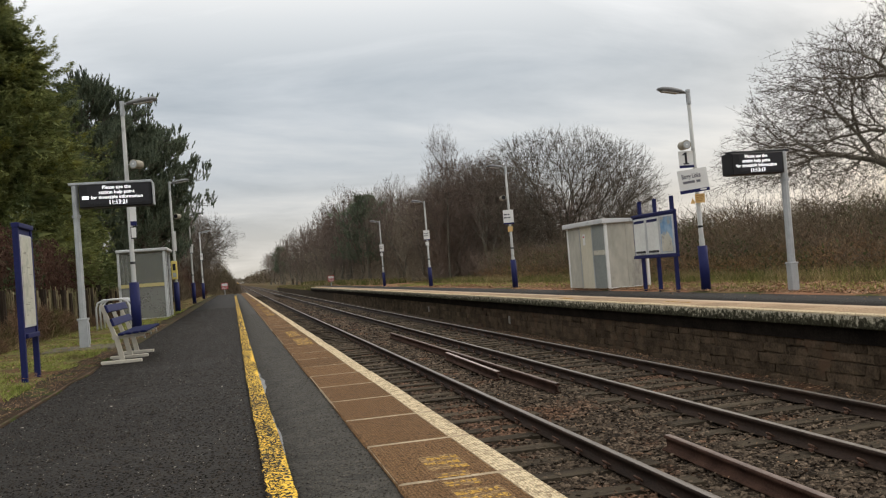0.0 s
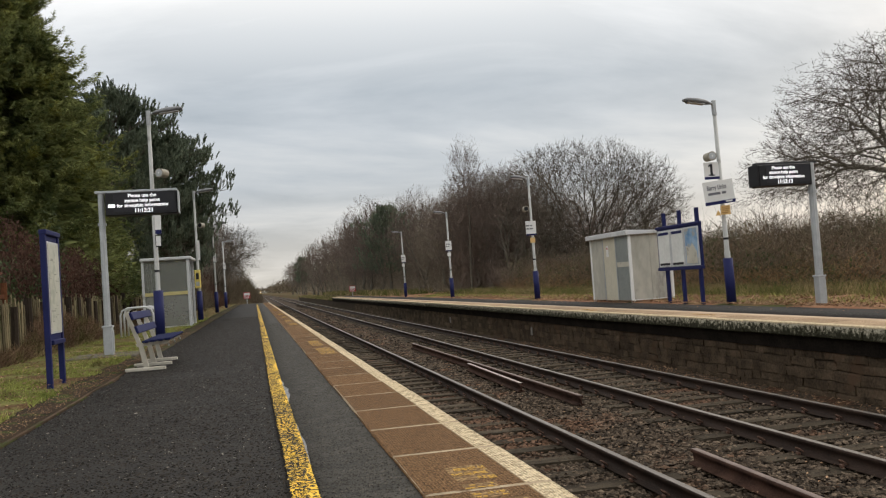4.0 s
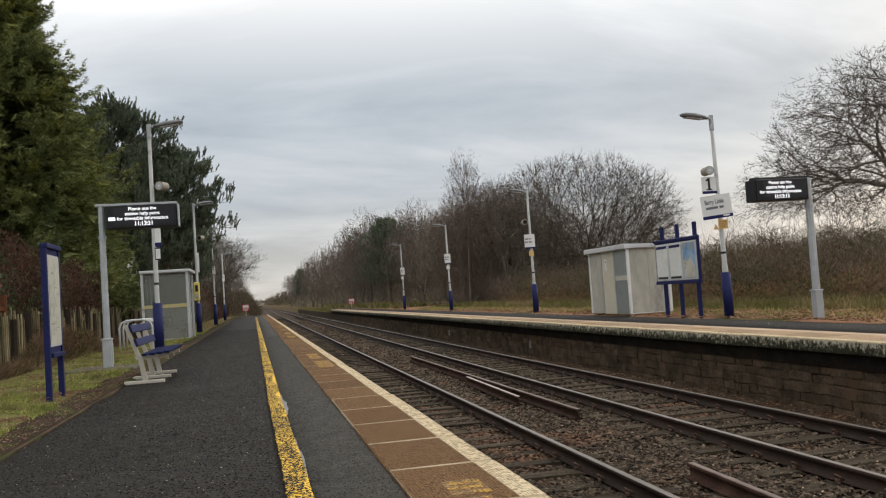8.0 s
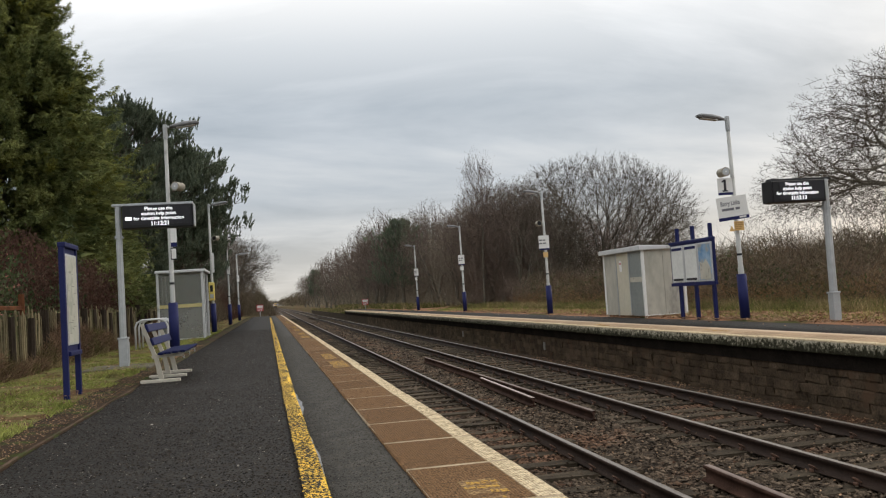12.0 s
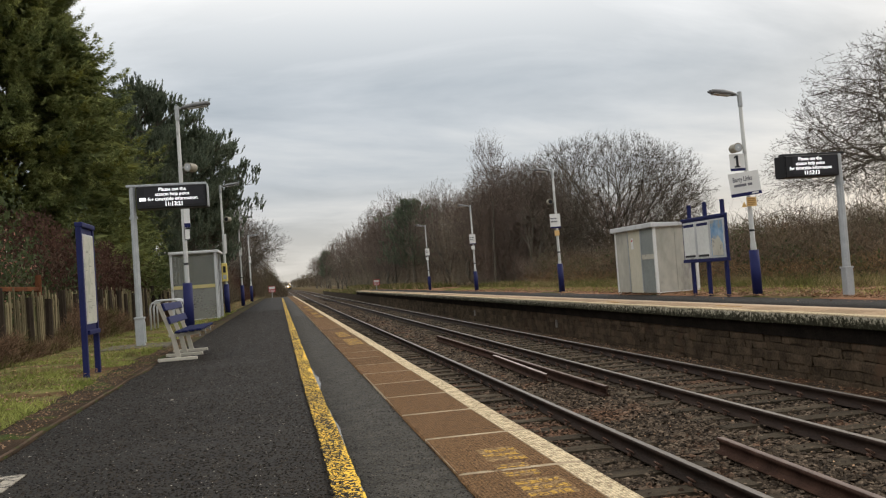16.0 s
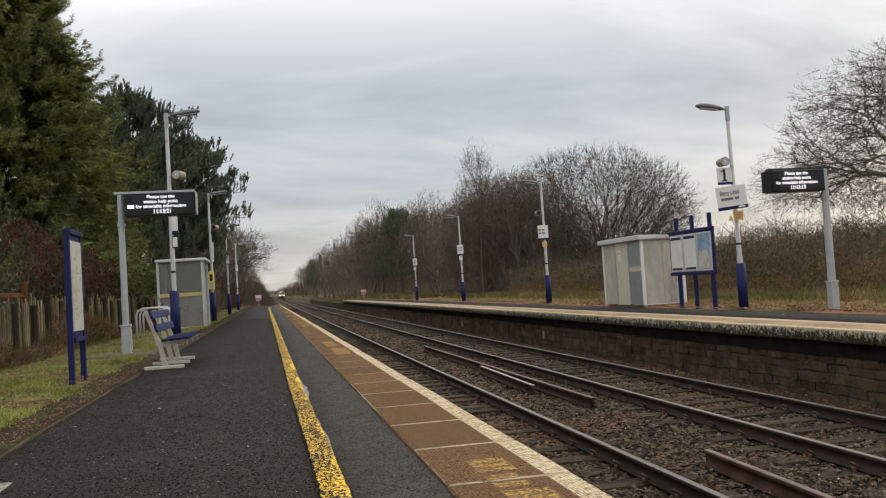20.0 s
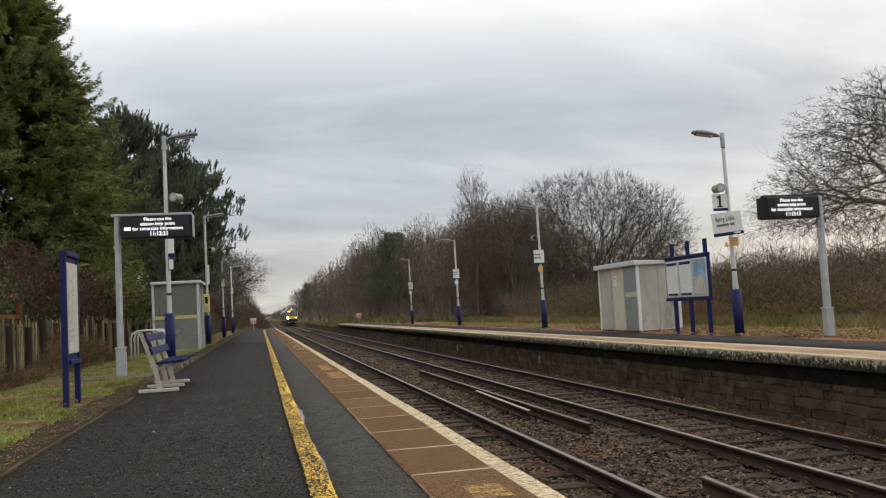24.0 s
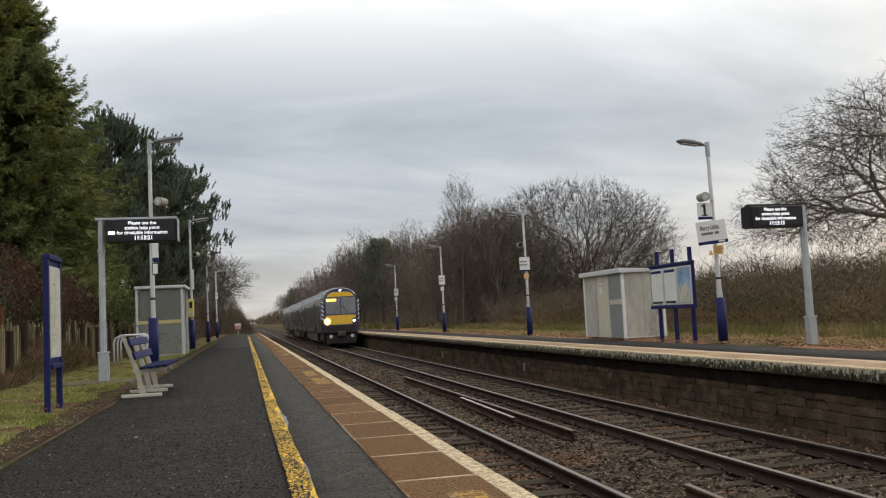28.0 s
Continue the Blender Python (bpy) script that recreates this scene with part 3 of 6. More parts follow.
    L(groove.outputs[0], rib_tone.inputs["Value"]); L(m4.outputs[2], rib_tone.inputs["Color"]); L(rib_tone.outputs[0], bs.inputs["Base Color"])
    bp = N("ShaderNodeBump")
    bp.inputs["Strength"].default_value, bp.inputs["Distance"].default_value = 0.45, 0.005
    old = bs.inputs["Normal"].links[0].from_socket
    L(mm.outputs[0], bp.inputs["Height"]); L(old, bp.inputs["Normal"]); L(bp.outputs[0], bs.inputs["Normal"])
    return m


COPING = coping_material("ribbed_brown_coping")
JOINT = mat("pale_mortar", (0.30, 0.23, 0.15), (0.52, 0.42, 0.29), 9.0, 0.9, 0.3, 60.0, third=((0.16, 0.10, 0.055), 0.22, 7.0))
SLAB = 0.965


def coping_slab(depth, thick):
    bm = box(-depth, 0.0, 0.016, SLAB - 0.016, -thick, 0.0, 0.008)
    return mesh_of(bm, "coping_slab", COPING)


near_slab = coping_slab(0.62, 0.13)
part("mortar_bed", raw("mortar_bed", *slab_strip(0.69, EDGE - 0.012, -14, NEAR_END, 0.0128, 0.14, 1.0, d0=1, d1=1), JOINT), JOINT, near, "pale mortar joints")

# far platform
far = thing("platform_far", (0, 0, 0), "opposite platform with lichened pale coping and stone face", "platform", kind="structure")
vs, fs = slab_strip(8.72, 10.18, -14, FAR_END + 4.5, -0.004, 1.3, 1.0, 0, 0.08, 0.0, FAR_END)
part("platform_surface", raw("platform_surface", vs, fs, ASPHALT), ASPHALT, far, "dark asphalt strip along the back")
# the tan is paled to hold the sky's low-angle sheen as colour
FAR_TOP = mat("sheen_tan_surfacing", (0.38, 0.265, 0.16), (0.58, 0.42, 0.275), 1.2, 0.6, 0.3, 40.0, third=((0.40, 0.27, 0.17), 0.25, 0.5))
vs, fs = slab_strip(FAR_EDGE + 0.60, 8.72, -14, FAR_END, 0.0, 0.4, 1.0)
part("inner_paving", raw("inner_paving", vs, fs, FAR_TOP), FAR_TOP, far, "worn tan surfacing behind the coping, paled for sky sheen")
# far coping likewise: sky sheen painted into a paler tan
COPING_FAR = coping_material("sheen_tan_coping", (0.34, 0.235, 0.145), (0.54, 0.39, 0.255), 0.055)
far_slab = mesh_of(box(-0.62, 0.0, 0.008, SLAB - 0.008, -0.205, 0.0, 0.016), "coping_slab", COPING_FAR)
WALL_DARK = mat("sooty_wall_core", (0.034, 0.027, 0.019), (0.085, 0.064, 0.045), 2.0, 0.95, 0.6, 30.0)
# near-black colour paints the shadow band under the far coping
CORBEL_SHADE = mat("corbel_shade", (0.010, 0.008, 0.007), (0.030, 0.024, 0.019), 2.0, 0.95, 0.4, 30.0)
part("wall_core", box(8.03, 8.5, -14, FAR_END, -1.3, -0.21), WALL_DARK, far, "dark joints of the stone face")
part("old_wall_end", box(8.05, 10.1, FAR_END, FAR_END + 85, -1.3, -0.40), WALL_DARK, far, "low overgrown stub of older platform")
part("corbel", prism([(7.90, -0.208), (8.04, -0.208), (8.04, -0.45), (7.96, -0.43)], -14, FAR_END), CORBEL_SHADE, far, "oversailing course under the coping, coloured black as its shadow")


# ---- tracks ----
def rail_mesh(y0, y1, step, top, side, x=0.0, follow=True):
    """A flat-bottom rail, its head worn bright."""
    prof = [(-0.034, 0.0), (0.034, 0.0), (0.036, -0.036), (0.010, -0.05), (0.009, -0.125), (0.068, -0.147), (0.068, -0.159), (-0.068, -0.159), (-0.068, -0.147), (-0.009, -0.125), (-0.010, -0.05), (-0.036, -0.036)]
    n = max(2, int((y1 - y0) / step) + 1)
    vs, fs, ms = [], [], []
    k = len(prof)
    for j in range(n):
        y = y0 + (y1 - y0) * j / (n - 1)
        for px, pz in prof:
            vs.append((x + px + (bend(y) if follow else 0), y, pz))
    for j in range(n - 1):
        for i in range(k):
            fs.append((j * k + i, j * k + (i + 1) % k, (j + 1) * k + (i + 1) % k, (j + 1) * k + i))
            ms.append(0 if i == 0 else 1)
    fs.append((9, 10, 3, 4)); ms.append(1)
    fs.append((10, 11, 2, 3)); ms.append(1)
    fs.append((11, 0, 1, 2)); ms.append(1)
    fs.append((8, 9, 4, 5)); ms.append(1)
    fs.append((7, 8, 5, 6)); ms.append(1)
    return raw("rail", vs, fs, [top, side], mats=ms)


def clip_mesh():
    """A bent spring clip on its cast shoulder."""
    bm = tube([(0.035, -0.055, 0.030), (0.070, -0.060, 0.055), (0.105, -0.045, 0.085), (0.120, -0.015, 0.098), (0.115, 0.018, 0.094), (0.090, 0.045, 0.075), (0.060, 0.050, 0.050), (0.048, 0.020, 0.036)], 0.0115, 6)
    box(0.082, 0.118, -0.035, 0.035, 0.0, 0.045, 0.008, bm)
    bmesh.ops.transform(bm, matrix=Matrix.Diagonal((0.85, 0.78, 0.78, 1)), verts=bm.verts[:])
    return mesh_of(bm, "rail_clip", CLIP_RUST)


CLIP = clip_mesh()
SLEEPER_ME = mesh_of(prism([(-1.25, -0.2), (1.25, -0.2), (1.25, -0.02), (1.22, 0.0), (0.4, 0.004), (-0.4, 0.004), (-1.22, 0.0), (-1.25, -0.02)], -0.125, 0.125), "sleeper", SLEEPER)


def track(name, xa, xb, label, phase):
    th = thing(name, ((xa + xb) / 2, 0, 0), label, "railway track", "tracks", "structure")
    mid = (xa + xb) / 2
    for x in (xa, xb):
        part("rail", rail_mesh(-30, 1300, 10, RAIL_HEAD, RAIL_SIDE, x - mid), None, th, "steel rail with a bright worn head", (0, 0, RAIL_TOP))
    rng = random.Random(int(xa * 10))
    for k in range(190):
        y = -4 + phase + 0.70 * k
        part("sleeper", SLEEPER_ME, None, th, "", (rng.uniform(-0.03, 0.03), y + rng.uniform(-0.05, 0.05), SLEEPER_TOP + rng.uniform(-0.025, 0.004), 0, 0, rng.uniform(-1.8, 1.8)))
        if 3 < y < 30:
            for x in (xa - mid, xb - mid):
                for s in (0, 180):
                    part("rail_clip", CLIP, None, th, "", (x, y, SLEEPER_TOP, 0, 0, s))
    return th


track("track_near", RAIL_A0, RAIL_A, "near railway track of rusty rails on dark sleepers", 0.1)
track("track_far", RAIL_B, RAIL_C, "far railway track of rusty rails on dark sleepers", 0.35)


def loose_rail(y0, y1, xa, xb, label, cant=0, head=RUST_TOP):
    n = y1 - y0
    th = part("loose_rail", rail_mesh(0, n, 5, head, RUST, 0, False), None)
    a = math.degrees(math.atan2(xb - xa, n))
    th.matrix_basis = pose(xa, y0, BALLAST + 0.20, 0, cant, -a)
    return tagged(th, label, "rail", "spare rails between the tracks")


loose_rail(12.84, 27.4, 4.777, 4.686, "rusty spare rail lying on the stones between tracks")
loose_rail(15.03, 19.4, 4.478, 4.575, "short pale-topped spare rail leaning against another", head=PALE_TOP)
loose_rail(0.5, 8.44, 4.02, 4.327, "rusty spare rail end lying between tracks")


def rock_field(name, boxes, material, label, seed, flat=0.7):
    """Broken stone as many small angular rocks in one mesh."""
    rng = np.random.default_rng(seed)
    base = np.array([(0.35, 0.3, 0.75), (-0.4, -0.25, 0.8), (1.0, -0.1, -0.2), (0.3, 0.9, -0.25), (-0.85, 0.6, -0.3), (-0.7, -0.75, -0.2), (0.45, -0.9, -0.25)], float)
    tri = np.array([(0, 2, 3), (0, 3, 4), (0, 4, 1), (1, 4, 5), (1, 5, 6), (1, 6, 0), (0, 6, 2)])
    P, S = [], []
    for x0, x1, y0, y1, z, per, s0, s1 in boxes:
        n = int((x1 - x0) * (y1 - y0) * per)
        P.append(np.column_stack([rng.uniform(x0, x1, n), rng.uniform(y0, y1, n), z + rng.uniform(-0.012, 0.012, n)]))
        S.append(rng.uniform(s0, s1, n))
    P, S = np.concatenate(P), np.concatenate(S)
    n = len(P)
    V = base[None] * rng.uniform(0.6, 1.3, (n, 7, 3))
    V *= np.stack([rng.uniform(0.7, 1.5, n), rng.uniform(0.7, 1.3, n), rng.uniform(0.45, 1.0, n) * flat], 1)[:, None]
    ang = rng.uniform(0, 2 * np.pi, n)
    tilt = rng.uniform(-0.6, 0.6, n)
    c, s = np.cos(tilt)[:, None], np.sin(tilt)[:, None]
    V = np.stack([V[..., 0], V[..., 1] * c - V[..., 2] * s, V[..., 1] * s + V[..., 2] * c], -1)
    c, s = np.cos(ang)[:, None], np.sin(ang)[:, None]
    V = np.stack([V[..., 0] * c - V[..., 1] * s, V[..., 0] * s + V[..., 1] * c, V[..., 2]], -1)
    V = V * S[:, None, None] + P[:, None]
    F = (tri[None] + 7 * np.arange(n)[:, None, None]).reshape(-1, 3)
    return tagged(part(name, raw(name, V.reshape(-1, 3), F, material), material), label, "ballast", kind="stuff")


rock_field("ballast_stones", [
    (1.4, 8.6, -8, 3.5, BALLAST + 0.014, 70, 0.03, 0.055), (1.5, 8.2, 3.5, 9, BALLAST + 0.014, 690, 0.014, 0.036), (2.2, 8.6, 9, 16, BALLAST + 0.014, 430, 0.016, 0.038),
    (1.5, 7.6, 3.5, 14, SLEEPER_TOP + 0.006, 60, 0.010, 0.028), (1.35, 2.0, 3.5, 30, SLEEPER_TOP + 0.012, 420, 0.010, 0.026), (2.8, 8.6, 16, 28, BALLAST + 0.012, 185, 0.022, 0.046), (3.0, 8.6, 28, 48, BALLAST + 0.014, 70, 0.03, 0.06), (1.6, 8.4, 48, 100, BALLAST + 0.014, 18, 0.05, 0.09)], STONE,
    "angular grey-brown broken stones round the sleepers", 11)


# ---- platform furniture ----
HORN = mat("aged_beige_plastic", (0.26, 0.24, 0.19), (0.38, 0.35, 0.28), 6.0, 0.55, 0.05, 40.0)


def lamp_post(at, high, arm, label, speaker=None, reach=0.62, wrap=1.1, lean=0.0, wide=0.055, dark=False):
    """A tapered steel column with a head on a short arm towards the line (arm: -1 or 1)."""
    th = thing("lamp_post", pose(*at, 0, lean, 0), label, "lamp post", "platform lamp posts")
    part("column", tube([(0, 0, 0), (0, 0, 1.2), (0, 0, 1.22), (0, 0, high - 0.3)], [wide * 1.25, wide * 1.2, wide, wide * 0.75], 12), POST_GREY, th, "", smooth=True)
    part("cap", tube([(0, 0, high - 0.32), (0, 0, high + 0.02)], wide * 0.95, 12), GALV, th)
    part("arm", tube([(0, 0, high - 0.05), (arm * 0.16, 0, high - 0.035)], 0.03, 8), GALV, th)
    # lantern: a shallow tapered bowl
    bm = bmesh.new()
    rings = []
    for s, w, up, dn in ((0.10, 0.05, 0.02, -0.04), (0.20, 0.09, 0.055, -0.055), (0.42, 0.12, 0.075, -0.065), (reach, 0.115, 0.055, -0.06), (reach + 0.09, 0.06, 0.015, -0.045)):
        rings.append([bm.verts.new((arm * s, w * math.cos(a), high - 0.03 + (up if math.sin(a) > 0 else -dn * -1) * abs(math.sin(a)) + 0.15 * (s - 0.1))) for a in (2 * math.pi * k / 12 for k in range(12))])
    for a, b in zip(rings, rings[1:]):
        for k in range(12):
            bm.faces.new((a[k], a[(k + 1) % 12], b[(k + 1) % 12], b[k]))
    bm.faces.new(rings[0]); bm.faces.new(rings[-1][::-1])
    bmesh.ops.recalc_face_normals(bm, faces=bm.faces[:])
    head = part("lantern", bm, DARK_GALV, th, "grey lantern housing", smooth=True)
    part("diffuser", box(min(arm * 0.24, arm * reach), max(arm * 0.24, arm * reach), -0.075, 0.075, -0.105, -0.085, 0.008, m=Matrix.Translation((0, 0, high)) @ pose(0, 0, 0, 0, -arm * 8.0, 0)), WHITE_STEEL, head, "clouded lens")
    part("blue_sleeve", tube([(0, 0, 0), (0, 0, wrap)], wide * 2.0, 14), NAVY, th, "navy blue padded sleeve", smooth=True)
    part("band", tube([(0, 0, wrap + 0.42), (0, 0, wrap + 0.47)], wide * 1.12, 12), BLACK, th)
    if speaker:
        sx, sz = speaker
        part("speaker_bracket", tube([(0, 0, sz + 0.02), (sx, -0.02, sz)], 0.014, 6), GALV, th)
        sp = part("loudspeaker", tube([(0, -0.15, 0), (0, -0.14, 0), (0, 0.10, 0), (0, 0.14, 0)], [0.085, 0.10, 0.10, 0.05], 18), HORN, th, "small round beige loudspeaker", pose(sx, -0.06, sz, 0, 0, -28 if arm > 0 else -3))
        part("rim", tube([(0, -0.165, 0), (0, -0.148, 0)], 0.105, 18), HORN, sp)
        part("grille", tube([(0, -0.172, 0), (0, -0.166, 0)], 0.082, 18), BLACK if dark else GALV, sp)
        part("centre_cap", tube([(0, -0.178, 0), (0, -0.173, 0)], 0.018, 10), SIGN_WHITE if not dark else BLACK, sp)
    return th


def bars(parent, x0, x1, z0, rows, size, gap, material, y, seed, ragged=0.25):
    """Lines of writing too small to read, as plain bars; on a plate that faces -y."""
    rng = random.Random(seed)
    for k in range(rows):
        z = z0 - k * gap
        x = x0
        end = x1 - rng.uniform(0, ragged) * (x1 - x0)
        while x < end - size:
            w = min(rng.uniform(1.5, 5) * size, end - x)
            part("print_bar", box(x, x + w, y - 0.003, y, z - size * 0.5, z + size * 0.5), material, parent)
            x += w + size * 0.6


def name_board(post, x, y, z, w, h):
    """A white plate with a navy foot strip, facing along the platform."""
    bd = part("name_board", box(x - w / 2, x + w / 2, y - 0.02, y, z - h / 2, z + h / 2, 0.004), SIGN_WHITE, post, "white station sign with navy strip")
    part("foot_strip", box(x - w / 2, x + w / 2, y - 0.026, y - 0.0215, z - h / 2, z - h / 2 + 0.075 * min(1, w / 0.5), 0), NAVY, bd)
    return bd


# far platform lamp posts
LR = "tall pale grey lamp post with navy sleeve on far platform"
p1 = lamp_post((10.525, 18.1, 0), 4.66, -1, "grey lamp post carrying number plate and station sign", speaker=(-0.27, 3.38), lean=-0.75, wrap=1.05, reach=0.66)
num = part("number_plate", box(-0.44, -0.075, -0.10, -0.08, 2.86, 3.25, 0.004), SIGN_WHITE, p1, "white platform number plate")
bm = prism([(-0.29, 2.965), (-0.235, 2.965), (-0.235, 3.215), (-0.28, 3.215), (-0.345, 3.17), (-0.33, 3.142), (-0.29, 3.165)], -0.106, -0.101)
box(-0.335, -0.195, -0.106, -0.101, 2.94, 2.97, 0, bm)
part("numeral", bm, INK, num)
part("foot_strip", box(-0.44, -0.075, -0.106, -0.1015, 2.86, 2.920), NAVY, num)
bd = name_board(p1, 0.0, -0.12, 0.0, 0.66, 0.54)
bd.matrix_basis = pose(-0.085, 0, 2.555, 0, -4.0, -24)
text("station_name", "Barry Links", 0.150, GREY_INK, bd, (-0.25, -0.144, 0.115, 90, 0, 0), align="LEFT", wide=0.62, bold=0.003)
bars(bd, -0.235, 0.24, -0.02, 1, 0.055, 0.08, GREY_INK, -0.142, 2, 0.04)
bars(bd, 0.12, 0.30, -0.225, 1, 0.035, 0.08, SIGN_WHITE, -0.147, 5, 0.04)
am = part("warning_plate", box(-0.12, 0.12, -0.11, -0.09, 2.04, 2.25, 0.003), ORANGE, p1, "small amber warning plate")
bars(am, -0.10, 0.10, 2.21, 4, 0.018, 0.042, mat("brown_print", (0.30, 0.15, 0.05), (0.36, 0.19, 0.07), 3.0, 0.6, 0.0), -0.1105, 9)
part("warning_triangle", prism([(-0.255, 2.03), (-0.125, 2.03), (-0.19, 2.155)], -0.11, -0.10), ORANGE, p1, "small amber warning triangle")
for k, (y, bz) in enumerate(((31.9, 2.75), (46.6, 2.85), (62.3, 2.75))):
    p = lamp_post(((10.42, 10.37, 10.41)[k], y, 0), 4.72, -1, LR, speaker=(-0.23, 3.5) if k == 0 else None, lean=-0.5, wrap=(1.11, 1.09, 1.0)[k], dark=True)
    w = (0.41, 0.34, 0.31)[k]
    b = name_board(p, -0.08 + 0.04 * k, -0.1, bz, w, 0.55)
    bars(b, -0.06 - w / 2 + 0.04 * k, w / 2 - 0.16 + 0.04 * k, bz + 0.1, 2, 0.05, 0.12, GREY_INK, -0.124, 30 + k)
    part("small_plate", box(-0.13, 0.06, -0.09, -0.07, bz - 0.56, bz - 0.36, 0.003), SIGN_WHITE if k else ORANGE, p)

# near platform lamp posts
LL = "tall pale grey lamp post with navy sleeve behind platform"
for k, (x, y, hi) in enumerate(((-2.25, 21.0, 5.36), (-2.345, 36.7, 5.31), (-2.42, 52.5, 5.2), (-2.455, 68.3, 5.1))):
    p = lamp_post((x, y, 0), hi, 1, LL if k else "grey lamp post with loudspeaker and notices behind bench", speaker=((0.26, 3.90) if k == 0 else (0.25, 3.90) if k == 1 else None), wrap=1.21 if k == 0 else 1.245, reach=0.68, dark=k == 1)
    if k == 0:
        b1 = part("notice_plate", box(0.02, 0.155, -0.09, -0.07, 2.5, 2.95, 0.003), SIGN_WHITE, p, "narrow white notice")
        part("foot_strip", box(0.02, 0.155, -0.096, -0.091, 2.5, 2.60), NAVY, b1)
        part("notice_frame", box(0.015, 0.145, -0.10, -0.08, 2.20, 2.48, 0.004), BLACK, p)
        part("notice_paper", box(0.028, 0.132, -0.106, -0.101, 2.225, 2.455), SIGN_WHITE, p)
    elif k == 1:
        hp = part("help_point", box(-0.14, 0.09, -0.22, -0.04, 1.36, 2.10, 0.02), YELLOW, p, "yellow passenger help point")
        part("speaker_panel", box(-0.08, 0.03, -0.232, -0.221, 1.72, 1.98), BLACK, hp)
        part("button_panel", box(-0.09, 0.04, -0.232, -0.221, 1.45, 1.62), GALV, hp)
        part("notice_plate", box(0.02, 0.12, -0.09, -0.07, 2.5, 3.3, 0.003), SIGN_WHITE, p)
    else:
        b = name_board(p, 0.03, -0.1, 3.22, 0.18, 0.52)
        bars(b, -0.04, 0.10, 3.36, 2, 0.04, 0.10, GREY_INK, -0.124, 60 + k)


def display(at, side, lines, clock, label, lower=2.55, upper=2.98, arm_to=1.24, pole=0.07, foot=0.088, bar=None):
    """A departure display on a stout square post; side: the way the box reaches out."""
    th = thing("departure_display", at, label, "departure display", "departure displays")
    part("post", tube([(0, 0, 0.56), (0, 0, lower - 0.02), (0, 0, upper)], [pole, pole * 0.9, pole * 0.9], 8), GALV, th, "galvanised post")
    base = part("base_box", box(-foot, foot, -foot, foot, 0, 0.58, 0.012), GALV, th, "wider galvanised foot")
    part("ring", box(-foot - 0.012, foot + 0.012, -foot - 0.012, foot + 0.012, 0.555, 0.590, 0.006), GALV, base)
    part("hatch", box(foot - 0.003, foot + 0.013, -0.06, 0.06, 0.12, 0.5, 0.004), GALV, base)
    part("collar", tube([(0, 0, lower - 0.16), (0, 0, lower - 0.11)], pole * 1.25, 8), GALV, th)
    a, b = (0.09, arm_to) if side > 0 else (-arm_to, -0.09)
    part("top_bar", box(min(a, -0.1 * side), max(b, 0.1 * -side), -0.06, 0.06, upper - 0.01, upper + 0.035, 0.006), bar or GALV, th)
    case = part("case", box(a, b, -0.16, 0.16, lower, upper - 0.012, 0.015), BLACK, th, "black display casing")
    part("screen", box(a + 0.14, b - 0.05, -0.168, -0.161, lower + 0.06, upper - 0.05), INK, case, "unlit dark screen")
    end = b if side > 0 else a
    part("end_trim", box(end - 0.008 + 0.02 * side, end + 0.008 + 0.02 * side, -0.165, 0.165, lower + 0.01, upper - 0.01, 0.003), GALV if side > 0 else BLACK, case)
    c = (a + b) / 2
    t = c + (0.02 if side > 0 else -0.05)
    for k, s in enumerate(lines):
        words("word", s, 0.088, LED, case, t, -0.172, upper - 0.085 - 0.088 * k, 0.0008, 0.98)
    text("clock", clock, 0.105, LED, case, (t + 0.02, -0.172, lower + 0.075, 90, 0, 0), bold=0.002, wide=0.92)
    return case, c


WORDS = ("Please use the", "station help point", "for timetable information")
case, c = display((-2.672, 16.6, 0), 1, WORDS, "11:13:21", "black departure display on galvanised post on verge", 2.545, 2.977, 1.325, 0.062, 0.080)
part("icon_block", box(c - 0.565, c - 0.45, -0.172, -0.169, 2.69, 2.75), LED, case)
display((10.625, 15.0, 0), -1, WORDS, "11:13:13", "black departure display on galvanised post on far platform", 2.345, 2.775, 1.215, 0.076, 0.080, BLACK)


def map_board():
    th = thing("poster_board", (-2.475, 11.515, 0), "navy framed poster board with faded map on verge", "notice board")
    for y in (-0.34, 0.34):
        part("leg", box(-0.035, 0.032, y - 0.030, y + 0.030, -0.02, 1.915, 0.006), NAVY, th)
    part("top_rail", box(-0.042, 0.050, -0.375, 0.375, 1.862, 1.922, 0.008), NAVY, th)
    part("bottom_rail", box(-0.045, 0.062, -0.308, 0.308, 0.535, 0.590, 0.006), NAVY, th)
    part("back_panel", box(-0.030, 0.012, -0.308, 0.308, 0.592, 1.853), NAVY, th)
    paper = mat("faded_map_paper", (0.50, 0.50, 0.42), (0.68, 0.67, 0.58), 3.0, 0.35, 0.0, 14.0, third=((0.42, 0.44, 0.36), 0.3, 5.0), spec=0.5)
    part("frame", box(0.014, 0.030, -0.295, 0.295, 0.665, 1.785, 0.004), WHITE_STEEL, th, "pale inner frame")
    part("poster", box(0.031, 0.036, -0.272, 0.272, 0.690, 1.760), paper, th, "faded map poster")
    rng = random.Random(5)
    for k in range(14):
        y, z = rng.uniform(-0.24, 0.08), rng.uniform(0.75, 1.6)
        part("print_bar", box(0.036, 0.038, y, y + rng.uniform(0.04, 0.16), z, z + rng.uniform(0.006, 0.014)), FAINT_INK, th)


map_board()


